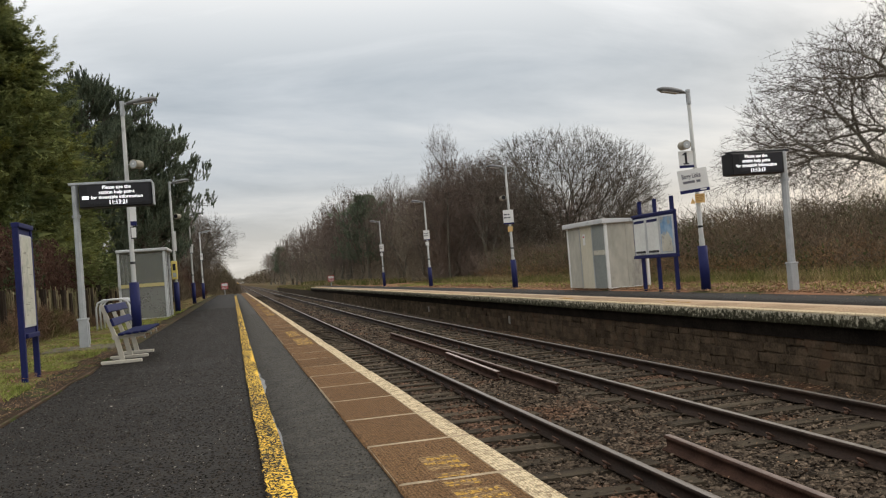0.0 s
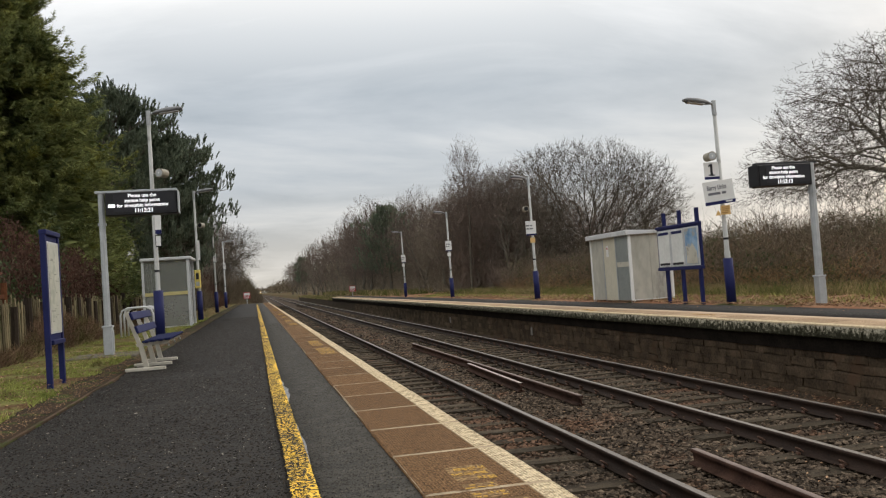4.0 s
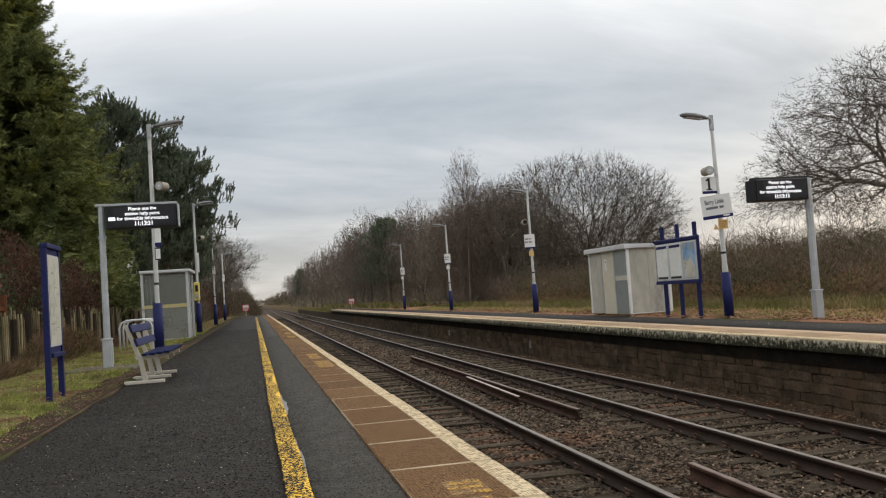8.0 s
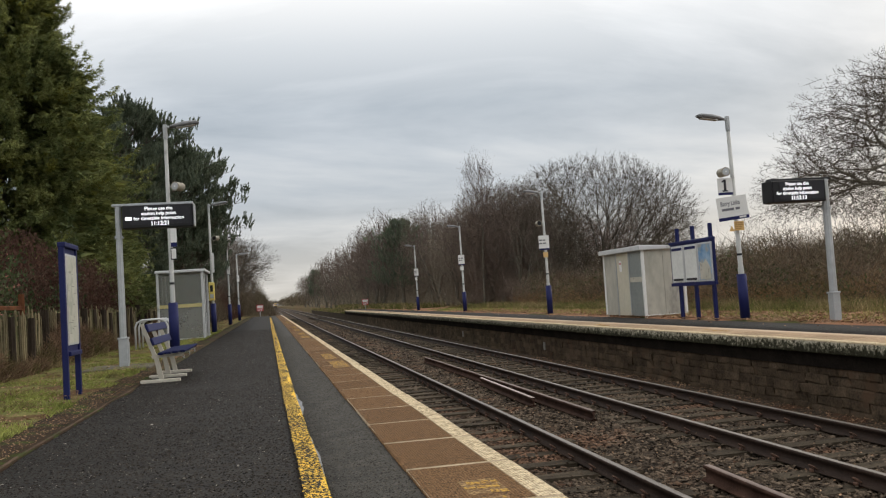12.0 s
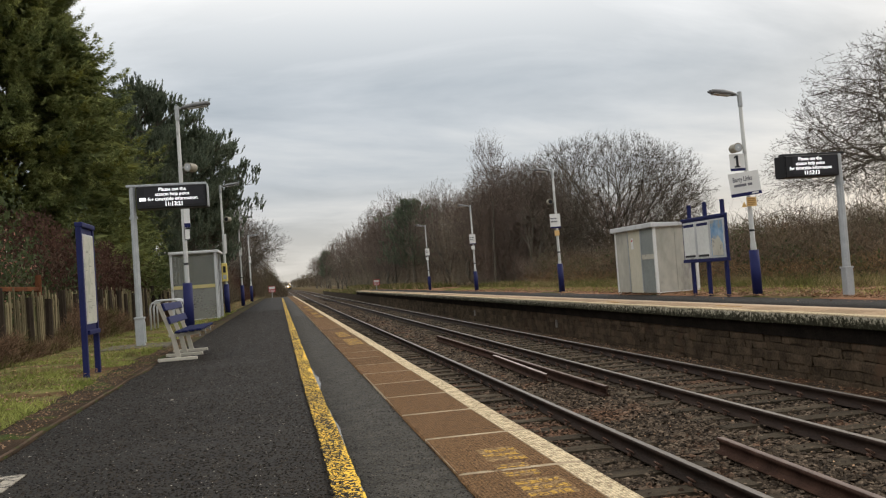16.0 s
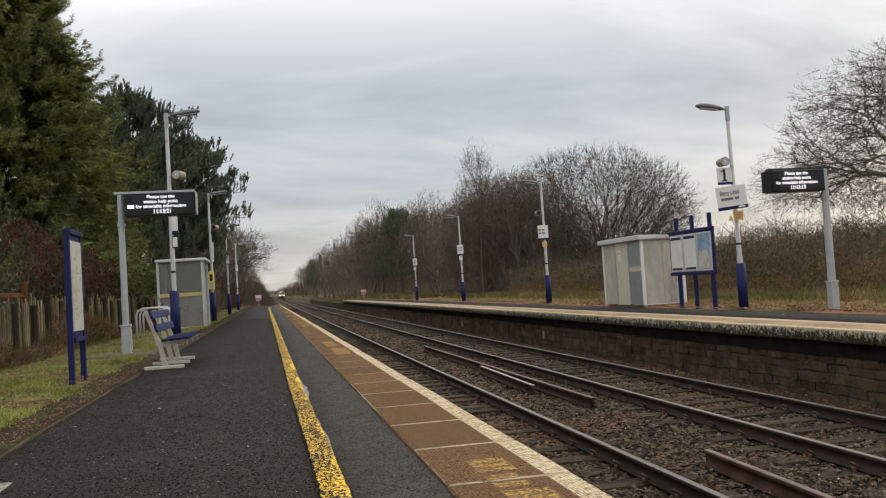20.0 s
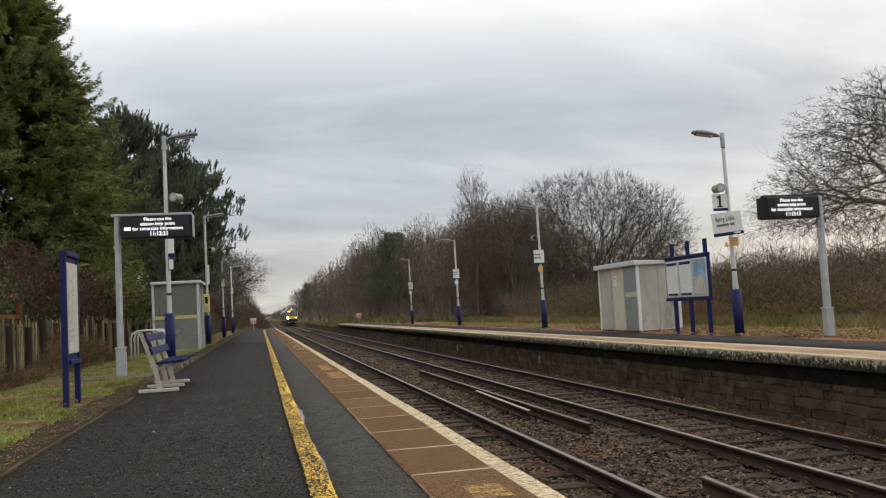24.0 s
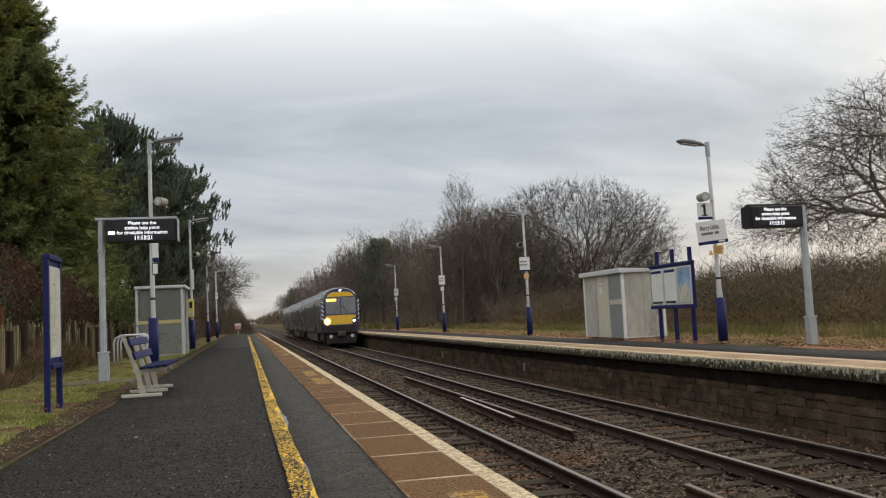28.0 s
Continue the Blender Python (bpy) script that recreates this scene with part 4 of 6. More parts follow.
def bench():
    th = thing("platform_bench", (-1.45, 12.88, 0), "slatted navy bench with cream concrete supports on platform", "bench")
    con = mat("cream_concrete", (0.50, 0.46, 0.385), (0.64, 0.60, 0.51), 5.0, 0.85, 0.3, 50.0, local=True)
    ys = (0.1, 1.0, 1.9)
    for y in ys:
        part("foot", box(-0.44, 0.11, y - 0.036, y + 0.036, 0, 0.05, 0.008), con, th)
        part("leg", prism([(-0.185, 0.045), (-0.115, 0.045), (-0.190, 0.40), (-0.250, 0.40)], y - 0.025, y + 0.025), con, th)
        part("seat_bearer", prism([(-0.26, 0.345), (0.17, 0.365), (0.17, 0.395), (-0.28, 0.385)], y - 0.022, y + 0.022), con, th)
        part("back_upright", prism([(-0.250, 0.36), (-0.190, 0.36), (-0.365, 0.85), (-0.415, 0.84)], y - 0.021, y + 0.021), con, th)
    L = (-0.06, 2.08)
    for k, x in enumerate((-0.135, -0.035, 0.065, 0.165)):
        part("seat_slat", box(x - 0.038, x + 0.038, L[0], L[1], 0.398 + 0.007 * k, 0.430 + 0.007 * k, 0.006), NAVY_SLAT, th)
    for x, z in ((-0.268, 0.59), (-0.330, 0.785)):
        part("back_slat", box(-0.018, 0.018, L[0], L[1], -0.055, 0.055, 0.006, m=pose(x + 0.03, 0, z, 0, -19, 0)), NAVY, th)
    for y in ys:  # bolt heads under the seat's front
        part("bolt", tube([(0.165, y, 0.36), (0.165, y, 0.33)], 0.009, 6), GALV, th)


bench()


def shelter_left():
    """A small glazed waiting shelter with clouded panes; open towards the line."""
    x0, x1, y0, y1, h = -3.72, -2.27, 30.38, 32.5, 2.305
    th = thing("waiting_shelter", (x0, y0, 0), "pale framed shelter with clouded panes and yellow band", "shelter", "platform shelters")
    w, d = x1 - x0, y1 - y0
    clouded = glass("clouded_pane", (0.25, 0.26, 0.225), 0.16, 0.5)
    for x, y in ((0, 0), (w, 0), (0, d), (w, d), (w, d * 0.33), (0, d * 0.5)):
        part("post", box(x - 0.04, x + 0.04, y - 0.04, y + 0.04, 0, h - 0.015, 0.006), WHITE_STEEL, th)
    part("roof", box(-0.07, w + 0.13, -0.10, d + 0.10, h - 0.015, h + 0.085, 0.02), WHITE_STEEL, th, "flat pale roof with deep fascia")
    for z in (0.04, 1.15):
        part("rail", box(0.04, w - 0.04, -0.025, 0.025, z, z + 0.05), WHITE_STEEL, th)
    # lower panes get a paler tint that paints in reflections and dirt
    pale_tint = glass("reflection_paled_pane", (0.34, 0.345, 0.315), 0.16, 0.55)
    for z0, z1, clouded in ((0.09, 1.15, pale_tint), (1.2, h - 0.07, clouded)):
        part("pane", box(0.04, w - 0.04, -0.006, 0.006, z0, z1), clouded, th)
        part("pane", box(w - 0.006, w + 0.006, 0.04, d * 0.33 - 0.04, z0, z1), clouded, th)
        part("pane", box(-0.006, 0.006, 0.04, d - 0.04, z0, z1), clouded, th)
        part("pane", box(0.04, w - 0.04, d - 0.006, d + 0.006, z0, z1), clouded, th)
    part("yellow_band", box(0.03, w - 0.03, -0.034, -0.027, 1.12, 1.235), mat("cream_band", (0.55, 0.47, 0.20), (0.62, 0.54, 0.26), 4, 0.5, 0.0), th, "cream-yellow visibility band")
    part("seat", box(0.1, 0.5, 0.3, d - 0.2, 0.42, 0.47, 0.01), NAVY, th)


shelter_left()


def shelter_right():
    x0, x1, y0, y1, h = 10.33, 11.56, 23.0, 25.85, 1.93
    th = thing("waiting_shelter", (x0, y0, 0), "pale grey panelled shelter with off-white flat roof", "shelter", "platform shelters")
    w, d = x1 - x0, y1 - y0
    pan = mat("grey_panel", (0.37, 0.36, 0.305), (0.54, 0.52, 0.445), 1.3, 0.45, 0.03, 5.0, third=((0.30, 0.29, 0.26), 0.25, 1.4), stretch=(1.2, 1.2, 0.55))
    cream = mat("cream_panel", (0.52, 0.49, 0.38), (0.64, 0.60, 0.48), 1.4, 0.55, 0.05, 12.0, stretch=(1.5, 1.5, 0.6))
    green = mat("clouded_green_pane", (0.21, 0.235, 0.225), (0.29, 0.315, 0.30), 1.6, 0.3, 0.02, 14.0, spec=0.5)
    for x, y in ((0, 0), (w, 0), (0, d), (w, d)):
        part("corner_post", box(x - 0.04, x + 0.04, y - 0.04, y + 0.04, 0, h, 0.008), SIGN_WHITE, th)
    for k, m in ((0, green), (1, cream), (2, pan)):
        y = d * k / 3
        part("front_panel", box(-0.015, 0.015, y + 0.045, y + d / 3 - 0.045, 0.05, h - 0.02), m, th, ("greenish clouded pane", "cream panel", "grey panel")[k])
        if k:
            part("mullion", box(-0.02, 0.02, y - 0.03, y + 0.03, 0.02, h), GALV, th)
    part("pale_band", box(-0.024, -0.016, 0.05, d / 3 - 0.05, 1.02, 1.16), CREAM, th)
    part("small_notice", box(-0.024, -0.016, d / 3 + 0.52, d / 3 + 0.68, 1.35, 1.68), SIGN_WHITE, th, "small white notice with red print")
    part("print_block", box(-0.03, -0.025, d / 3 + 0.56, d / 3 + 0.64, 1.57, 1.62), RED, th)
    for k in range(2):
        part("end_panel", box(0.04 + k * (w - 0.08) / 2, 0.03 + (k + 1) * (w - 0.08) / 2, -0.015 + 0.004 * k, 0.015, 0.07, h - 0.02), pan, th, "weathered grey end panel")
    part("end_rail", box(0.04, w - 0.04, -0.022, 0.022, 0.03, 0.07), SIGN_WHITE, th)
    part("end_panel", box(0.04, w - 0.04, d - 0.015, d + 0.015, 0.05, h - 0.02), pan, th)
    part("back_panel", box(w - 0.015, w + 0.015, 0.04, d - 0.04, 0.05, h - 0.02), pan, th)
    bm = prism([(-0.14, h - 0.02), (w + 0.1, h - 0.02), (w + 0.1, h + 0.06), (-0.14, h + 0.12)], -0.12, d + 0.12)
    bmesh.ops.bevel(bm, geom=bm.edges[:], offset=0.012, segments=1, affect="EDGES")
    part("roof", bm, WHITE_STEEL, th, "off-white flat roof")


shelter_right()


def notice_board():
    th = thing("notice_board", (10.2, 18.66, 0), "navy three-bay notice board on posts at platform back", "notice board")
    W = 2.25
    for y, hi in ((0.27, 2.305), (1.15, 2.315), (1.98, 2.315)):
        part("post", box(-0.04, 0.04, y - 0.045, y + 0.045, 0, hi, 0.008), NAVY, th, "", (0.07, 0, 0))
    part("back_panel", box(-0.02, 0.03, 0, W, 0.86, 1.95, 0.006), NAVY, th)
    part("top_frame", box(-0.05, 0.03, -0.02, W + 0.02, 1.90, 1.97, 0.01), NAVY, th)
    part("bottom_frame", box(-0.05, 0.03, -0.02, W + 0.02, 0.84, 0.92, 0.01), NAVY, th)
    sky = mat("blue_poster", (0.10, 0.25, 0.46), (0.36, 0.50, 0.64), 1.8, 0.4, 0.0, 9.0, third=((0.36, 0.36, 0.33), 0.35, 2.2), spec=0.5)
    paper = mat("notice_paper", (0.68, 0.69, 0.66), (0.80, 0.81, 0.78), 1.5, 0.35, 0.0, 12.0, spec=0.5)
    for k in range(3):
        a = 0.09 + k * 0.71
        part("bay_frame", box(-0.045, -0.02, a - 0.02, a + 0.66, 0.93, 1.86, 0.004), WHITE_STEEL, th)
        ps = part("poster", box(-0.052, -0.046, a + 0.03, a + 0.61, 0.965, 1.825), sky if k == 0 else paper, th, "blue picture poster" if k == 0 else "white timetable poster")
        if k:
            part("heading_bar", box(-0.056, -0.0525, a + 0.04, a + 0.60, 1.74, 1.81), NAVY, ps)
            part("foot_bar", box(-0.056, -0.0525, a + 0.05, a + 0.59, 0.975, 1.03), INK, ps)
        else:
            part("picture_block", prism([(a + 0.06, 0.98), (a + 0.58, 0.98), (a + 0.58, 1.42), (a + 0.42, 1.36), (a + 0.25, 1.46), (a + 0.06, 1.25)], -0.056, -0.0525, "x"), CREAM, ps)


notice_board()


def hoops():
    """Bent tube cycle stands on the verge."""
    for k in range(3):
        y = 24.2 + 0.65 * k
        a, b = -3.58, -2.75
        pts = [(a, y, -0.02), (a, y, 0.64), (a + 0.05, y, 0.76), (a + 0.18, y, 0.825), (b - 0.18, y, 0.825), (b - 0.05, y, 0.76), (b, y, 0.64), (b, y, -0.02)]
        tagged(part("cycle_stand", tube(pts, 0.026, 10), WHITE_STEEL, smooth=True), "bent pale steel tube cycle stand on grass", "cycle stand", "cycle stands")


hoops()
# concrete pad at the display's foot
tagged(part("concrete_pad", box(-3.3, -2.15, 15.95, 17.2, -0.1, 0.072, 0.02), mat("old_concrete", (0.085, 0.075, 0.058), (0.155, 0.138, 0.108), 2.0, 0.9, 0.5, 40.0)), "low weathered concrete pad in the grass", "concrete pad")


def red_sign(at, label):
    th = thing("warning_sign", at, label, "sign", "red end-of-platform signs")
    part("post", box(-0.04, 0.04, -0.03, 0.03, -0.6, 0.6, 0.005), GALV, th)
    pl = part("plate", box(-0.34, 0.34, -0.06, -0.035, 0.45, 1.1, 0.005), RED, th)
    part("white_panel", box(-0.29, 0.29, -0.066, -0.061, 0.78, 1.04), SIGN_WHITE, pl)
    bars(pl, -0.28, 0.3, 0.70, 3, 0.045, 0.09, SIGN_WHITE, -0.0625, 8)


red_sign((-1.19, 91.0, 0.07), "red and white warning sign at platform end")
red_sign((10.1, 95.8, 0), "red and white warning sign beside far platform end")


# ---- vegetation ----
BARK = mat("grey_brown_bark", (0.095, 0.086, 0.070), (0.20, 0.18, 0.145), 3.0, 0.95, 0.4, 30.0, local=True)
TWIG = mat("winter_twigs", (0.060, 0.050, 0.039), (0.120, 0.102, 0.079), 0.35, 0.95, 0.0, 3.0)
TWIG_PALE = mat("pale_winter_twigs", (0.105, 0.090, 0.071), (0.205, 0.176, 0.140), 0.35, 0.95, 0.0, 3.0)
TWIG_RED = mat("birch_twigs", (0.110, 0.087, 0.073), (0.195, 0.153, 0.128), 0.35, 0.95, 0.0, 3.0)
BRUSH = mat("dense_brush", (0.066, 0.053, 0.038), (0.205, 0.160, 0.112), 0.6, 0.95, 0.0, 2.0, island=0.6, third=((0.080, 0.082, 0.040), 0.28, 0.35))
# woodland brush is greyer and lighter: distance haze put into its colour
WOOD_BRUSH = mat("haze_grey_saplings", (0.162, 0.140, 0.108), (0.31, 0.268, 0.204), 0.12, 0.95, 0.0, 1.0, island=0.3, third=((0.190, 0.145, 0.118), 0.4, 0.05))
BRACKEN = mat("dead_bracken", (0.14, 0.082, 0.042), (0.30, 0.20, 0.11), 0.5, 0.95, 0.0, 3.0, island=0.35, third=((0.13, 0.13, 0.05), 0.3, 0.6), thin=0.3)
CYPRESS = mat("cypress_fronds", (0.116, 0.150, 0.066), (0.315, 0.335, 0.130), 0.9, 0.85, 0.0, 2.5, third=((0.22, 0.22, 0.055), 0.2, 0.5), island=0.5, low=0.38, high=0.62, thin=0.36)
PINE = mat("pine_needles", (0.094, 0.121, 0.088), (0.206, 0.237, 0.162), 0.6, 0.8, 0.0, 3.0, island=0.35, thin=0.35)
HEDGE_LEAF = mat("dead_beech_leaves", (0.054, 0.032, 0.024), (0.125, 0.068, 0.051), 0.7, 0.9, 0.0, 4.0, island=0.4, thin=0.35)
HEDGE_STEM = mat("dead_bramble_stems", (0.095, 0.060, 0.040), (0.23, 0.150, 0.096), 0.7, 0.95, 0.0, 3.0, island=0.45, third=((0.10, 0.10, 0.035), 0.3, 0.6))
BERRY = mat("reddish_berries", (0.24, 0.085, 0.060), (0.50, 0.24, 0.18), 2.0, 0.7, 0.0, 5.0, island=0.4)
IVY = mat("dark_evergreen_leaves", (0.036, 0.050, 0.020), (0.085, 0.105, 0.040), 0.7, 0.7, 0.0, 4.0, island=0.4, thin=0.35)
DRY_GRASS = mat("dry_grass", (0.22, 0.170, 0.090), (0.45, 0.355, 0.20), 0.6, 0.95, 0.0, 4.0, island=0.45, third=((0.125, 0.135, 0.045), 0.58, 0.8), thin=0.35)
GREEN_GRASS = mat("green_grass", (0.145, 0.175, 0.042), (0.40, 0.42, 0.13), 1.6, 0.9, 0.0, 4.0, island=0.4, third=((0.18, 0.16, 0.075), 0.25, 1.1), thin=0.35)
ROUGH_GRASS = mat("rough_olive_grass", (0.085, 0.088, 0.030), (0.235, 0.225, 0.085), 1.2, 0.9, 0.0, 4.0, island=0.45, third=((0.15, 0.115, 0.06), 0.35, 0.9), thin=0.3)
LEAVES = mat("fallen_leaves", (0.17, 0.102, 0.060), (0.41, 0.262, 0.160), 1.0, 0.85, 0.0, 5.0, island=0.5)


def unit(v):
    return v / np.maximum(np.linalg.norm(v, axis=-1, keepdims=True), 1e-9)


def limbs_mesh(name, segs, material, sides=3, thick_sides=6, thick=0.06, blade=0.0):
    """Tapered bars for all segments (p0, r0, p1, r1), as one mesh; under the radius blade a twig is a single sliver."""
    A = np.array([s[0] for s in segs]); B = np.array([s[2] for s in segs])
    ra = np.array([s[1] for s in segs]); rb = np.array([s[3] for s in segs])
    d = unit(B - A)
    ref = np.where(np.abs(d[:, 2:3]) < 0.9, np.array([[0, 0, 1.0]]), np.array([[1.0, 0, 0]]))
    u = unit(np.cross(d, ref)); w = np.cross(d, u)
    V, F, base = [], [], 0
    fine = ra < blade
    for sel, k in (((ra >= thick) & ~fine, thick_sides), ((ra < thick) & ~fine, sides)):
        if not sel.any():
            continue
        ang = 2 * np.pi * np.arange(k) / k
        ring = np.cos(ang)[None, :, None] * u[sel][:, None] + np.sin(ang)[None, :, None] * w[sel][:, None]
        v = np.concatenate([A[sel][:, None] + ring * ra[sel][:, None, None], B[sel][:, None] + ring * rb[sel][:, None, None]], 1)
        n = int(sel.sum())
        q = np.array([t for i in range(k) for t in ((i, (i + 1) % k, k + (i + 1) % k), (i, k + (i + 1) % k, k + i))])
        F.append((q[None] + base + (2 * k) * np.arange(n)[:, None, None]).reshape(-1, 3))
        V.append(v.reshape(-1, 3)); base += n * 2 * k
    if fine.any():
        n = int(fine.sum())
        t = np.random.default_rng(n).uniform(0, np.pi, n)[:, None]
        side = np.cos(t) * u[fine] + np.sin(t) * w[fine]
        r = ra[fine][:, None] * 1.25
        V.append(np.stack([A[fine] - side * r, A[fine] + side * r, B[fine]], 1).reshape(-1, 3))
        F.append(base + np.arange(3 * n).reshape(-1, 3))
    return raw(name, np.concatenate(V), np.concatenate(F), material)


def tree_meshes(seed, centre, radii, tips, trunk_high, twig=TWIG, twigs=3, twig_len=(0.3, 0.8), tip=0.0065, floor=1.0, base_r=0.3, lean=0.0, lift=0.3, share=0.34, lumps=0.16, hollow=0.45, spread=0.5, fat=2.3, wob=1.0, crotch=0.7):
    """A leafless tree: limbs that fork again and again until they reach every part of an uneven dome."""
    rng = np.random.default_rng(seed)
    v = unit(rng.normal(0, 1, (tips * 3, 3))) * (hollow ** 3 + (1 - hollow ** 3) * rng.uniform(0, 1, (tips * 3, 1))) ** (1 / 3)
    bump = np.array([1 + lumps * noise.noise(tuple(q * 2.3 + seed)) + 0.5 * lumps * noise.noise(tuple(q * 5.1 + seed)) for q in unit(v)])
    A = np.array(centre) + v * bump[:, None] * np.array(radii)
    A = A[A[:, 2] > floor][:tips]
    segs, ends = [], []

    def split(idx, p, depth):
        """Grows from p to all tips of idx; gives the radius that it needs at p."""
        if len(idx) == 1:
            q = A[idx[0]]
            segs.append((p, tip * 1.25, q, tip))
            ends.append((p, q))
            return tip * 1.25
        Q = A[idx]
        d = unit(Q - p)
        c = d - d.mean(0)
        w, ax = np.linalg.eigh(c.T @ c)
        axis = unit(ax[:, 2] + 0.35 * rng.normal(0, 1, 3) * (0.3 if depth < 3 else 1))
        proj = c @ axis
        cut = np.quantile(proj, rng.uniform(0.34, 0.66))
        left, right = idx[proj <= cut], idx[proj > cut]
        if len(left) == 0 or len(right) == 0:
            left, right = idx[:len(idx) // 2], idx[len(idx) // 2:]
        total = 0.0
        for part_idx in (left, right):
            g = A[part_idx].mean(0)
            f = share * rng.uniform(0.75, 1.25) * (crotch if depth < (2 if crotch > 0.5 else 3) else 1.1 if depth < 5 else 1.0)
            q = p + (g - p) * f
            ln = np.linalg.norm(q - p)
            q = q + rng.normal(0, 0.07 * wob, 3) * ln + np.array([0, 0, 0.05 * ln])
            m = (p + q) / 2 + rng.normal(0, 0.055 * wob, 3) * ln
            r = split(part_idx, q, depth + 1)
            if r > 2.2 * tip:
                segs.append((p, r * 1.08, m, r * 1.04)); segs.append((m, r * 1.04, q, r))
            else:
                segs.append((p, r * 1.08, q, r))
            total += (r * 1.06) ** fat
        return total ** (1 / fat)

    n = 4
    trunk = [np.array((lean * (i / n) ** 2, 0.1 * math.sin(i * 0.9) * i / n, -0.2 + (trunk_high + 0.2) * i / n)) for i in range(n + 1)]
    r0 = split(np.arange(len(A)), trunk[-1], 0)
    k = (base_r - tip) / max(r0 - tip, 1e-6)
    segs = [(p, tip + max(ra - tip, 0) * k, q, tip + max(rb - tip, 0) * k) for p, ra, q, rb in segs]
    segs += [(a, base_r * (1.3 - 0.3 * i / n), b, base_r * (1.3 - 0.3 * (i + 1) / n)) for i, (a, b) in enumerate(zip(trunk, trunk[1:]))]
    big = [s for s in segs if s[3] > 0.035]
    small = [s for s in segs if s[3] <= 0.035]
    p0, p1 = (np.repeat(np.array([e[j] for e in ends]), twigs, 0) for j in (0, 1))
    d = unit(unit(p1 - p0) * 0.9 + rng.normal(0, spread, p0.shape) + np.array([0, 0, lift]))
    ln = rng.uniform(*twig_len, len(p0))[:, None]
    start = p0 + (p1 - p0) * rng.uniform(0.1, 1, (len(p0), 1))
    mid = start + d * ln * 0.5
    top = mid + unit(d + rng.normal(0, 0.35, d.shape) + np.array([0, 0, 0.15])) * ln * 0.5
    small += [(a, tip, b, tip * 0.8) for a, b in zip(start, mid)] + [(a, tip * 0.8, b, 0.002) for a, b in zip(mid, top)]
    return limbs_mesh("trunk", big, BARK), limbs_mesh("crown", small, twig, blade=0.0135)


def put_tree(name, meshes, at, label, group, scale=1.0, turn=0.0):
    th = thing(name, Matrix.Translation(at) @ pose(0, 0, 0, 0, 0, turn) @ Matrix.Scale(scale, 4), label, "tree", group)
    part("trunk", meshes[0], None, th, "bare trunk and limbs")
    part("crown", meshes[1], None, th, "bare twigs")
    return th


# the spreading tree at the edge of the view
oak = tree_meshes(3, (0, 0, 5.0), (9.6, 9.6, 6.1), 12500, 1.9, twigs=4, twig_len=(0.15, 0.42), tip=0.0085, base_r=0.50, floor=3.3, lift=0.3, lumps=0.18, hollow=0.55, share=0.33, spread=0.8, fat=2.1, wob=1.1)
put_tree("broad_bare_tree", oak, (30.8, 31.5, 0), "large spreading leafless tree behind far verge", "bare trees", 1.0, 130)
rnd = tree_meshes(8, (0, 0, 5.4), (7.9, 7.9, 5.3), 6800, 0.5, twigs=4, twig_len=(0.25, 0.75), tip=0.0085, base_r=0.34, floor=2.4, lift=0.35, lumps=0.10, hollow=0.5, share=0.36, wob=0.55, spread=0.45, crotch=0.22)
put_tree("round_bare_tree", rnd, (24.3, 62, 0), "rounded leafless tree with fine upswept twigs", "bare trees", 1.01, 20)
woods = [tree_meshes(20 + k, (0, 0, 5.6), (3.3, 3.3, 4.4), 900 if k < 4 else 260, 1.0, (TWIG_PALE, TWIG_RED)[k % 2], 6, (0.22, 0.55), 0.0085 if k < 4 else 0.013, 1.2, 0.15, 0.5 * (k % 4 - 1.5), 0.25, 0.34, 0.17, 0.3, spread=0.7) for k in range(6)]
put_tree("reddish_bare_tree", woods[1], (30.9, 66, 0), "smaller leafless tree with reddish twigs beside round tree", "bare trees", 0.93, 70)
put_tree("reddish_bare_tree", woods[3], (33.6, 70, 0), "smaller leafless tree with reddish twigs beside round tree", "bare trees", 0.66, 170)
birch = tree_meshes(31, (0, 0, 8.4), (1.15, 1.15, 3.3), 300, 5.5, TWIG_RED, 5, (0.4, 1.0), 0.0065, 5.5, 0.07, 0.2, 0.30, 0.25, 0.35, 0.2)
put_tree("birch_tree", birch, (14.8, 60, 0), "slender leafless birch with reddish twigs", "wood trees", 0.98, 0)
for x, y, s, t in ((16.6, 61, 0.92, 33), (18.6, 63, 0.96, 99), (20.0, 60.5, 0.86, 160), (17.4, 67, 1.02, 222), (19.8, 69, 1.0, 280)):
    put_tree("wood_tree", woods[t % 4], (x, y, -0.2), "leafless tree in the wood beside the line", "wood trees", s, t)
rngw = random.Random(77)
y, k = 58.0, 0
while y < 380:
    for row in range(2 if y < 200 else 1):
        x = 14.6 + row * 3.6 + rngw.uniform(-1.1, 1.5) + (1.6 if y < 75 else 0)
        s = rngw.uniform(0.92, 1.06) * (0.93 if y < 75 else 1.0 if y < 100 else 1.18 if y < 150 else 1.31)
        v = rngw.uniform(-1, 1), rngw.uniform(0, 360)
        k += 1
        if row == 0 and 86 < y < 104:
            continue
        put_tree("wood_tree", woods[k % 4 if y < 110 else 4 + k % 2], (x + bend(y), y + v[0], -0.2), "leafless tree in the wood beside the line", "wood trees", s, v[1])
    y += 4.2 if y < 130 else 7.5 if y < 220 else 14
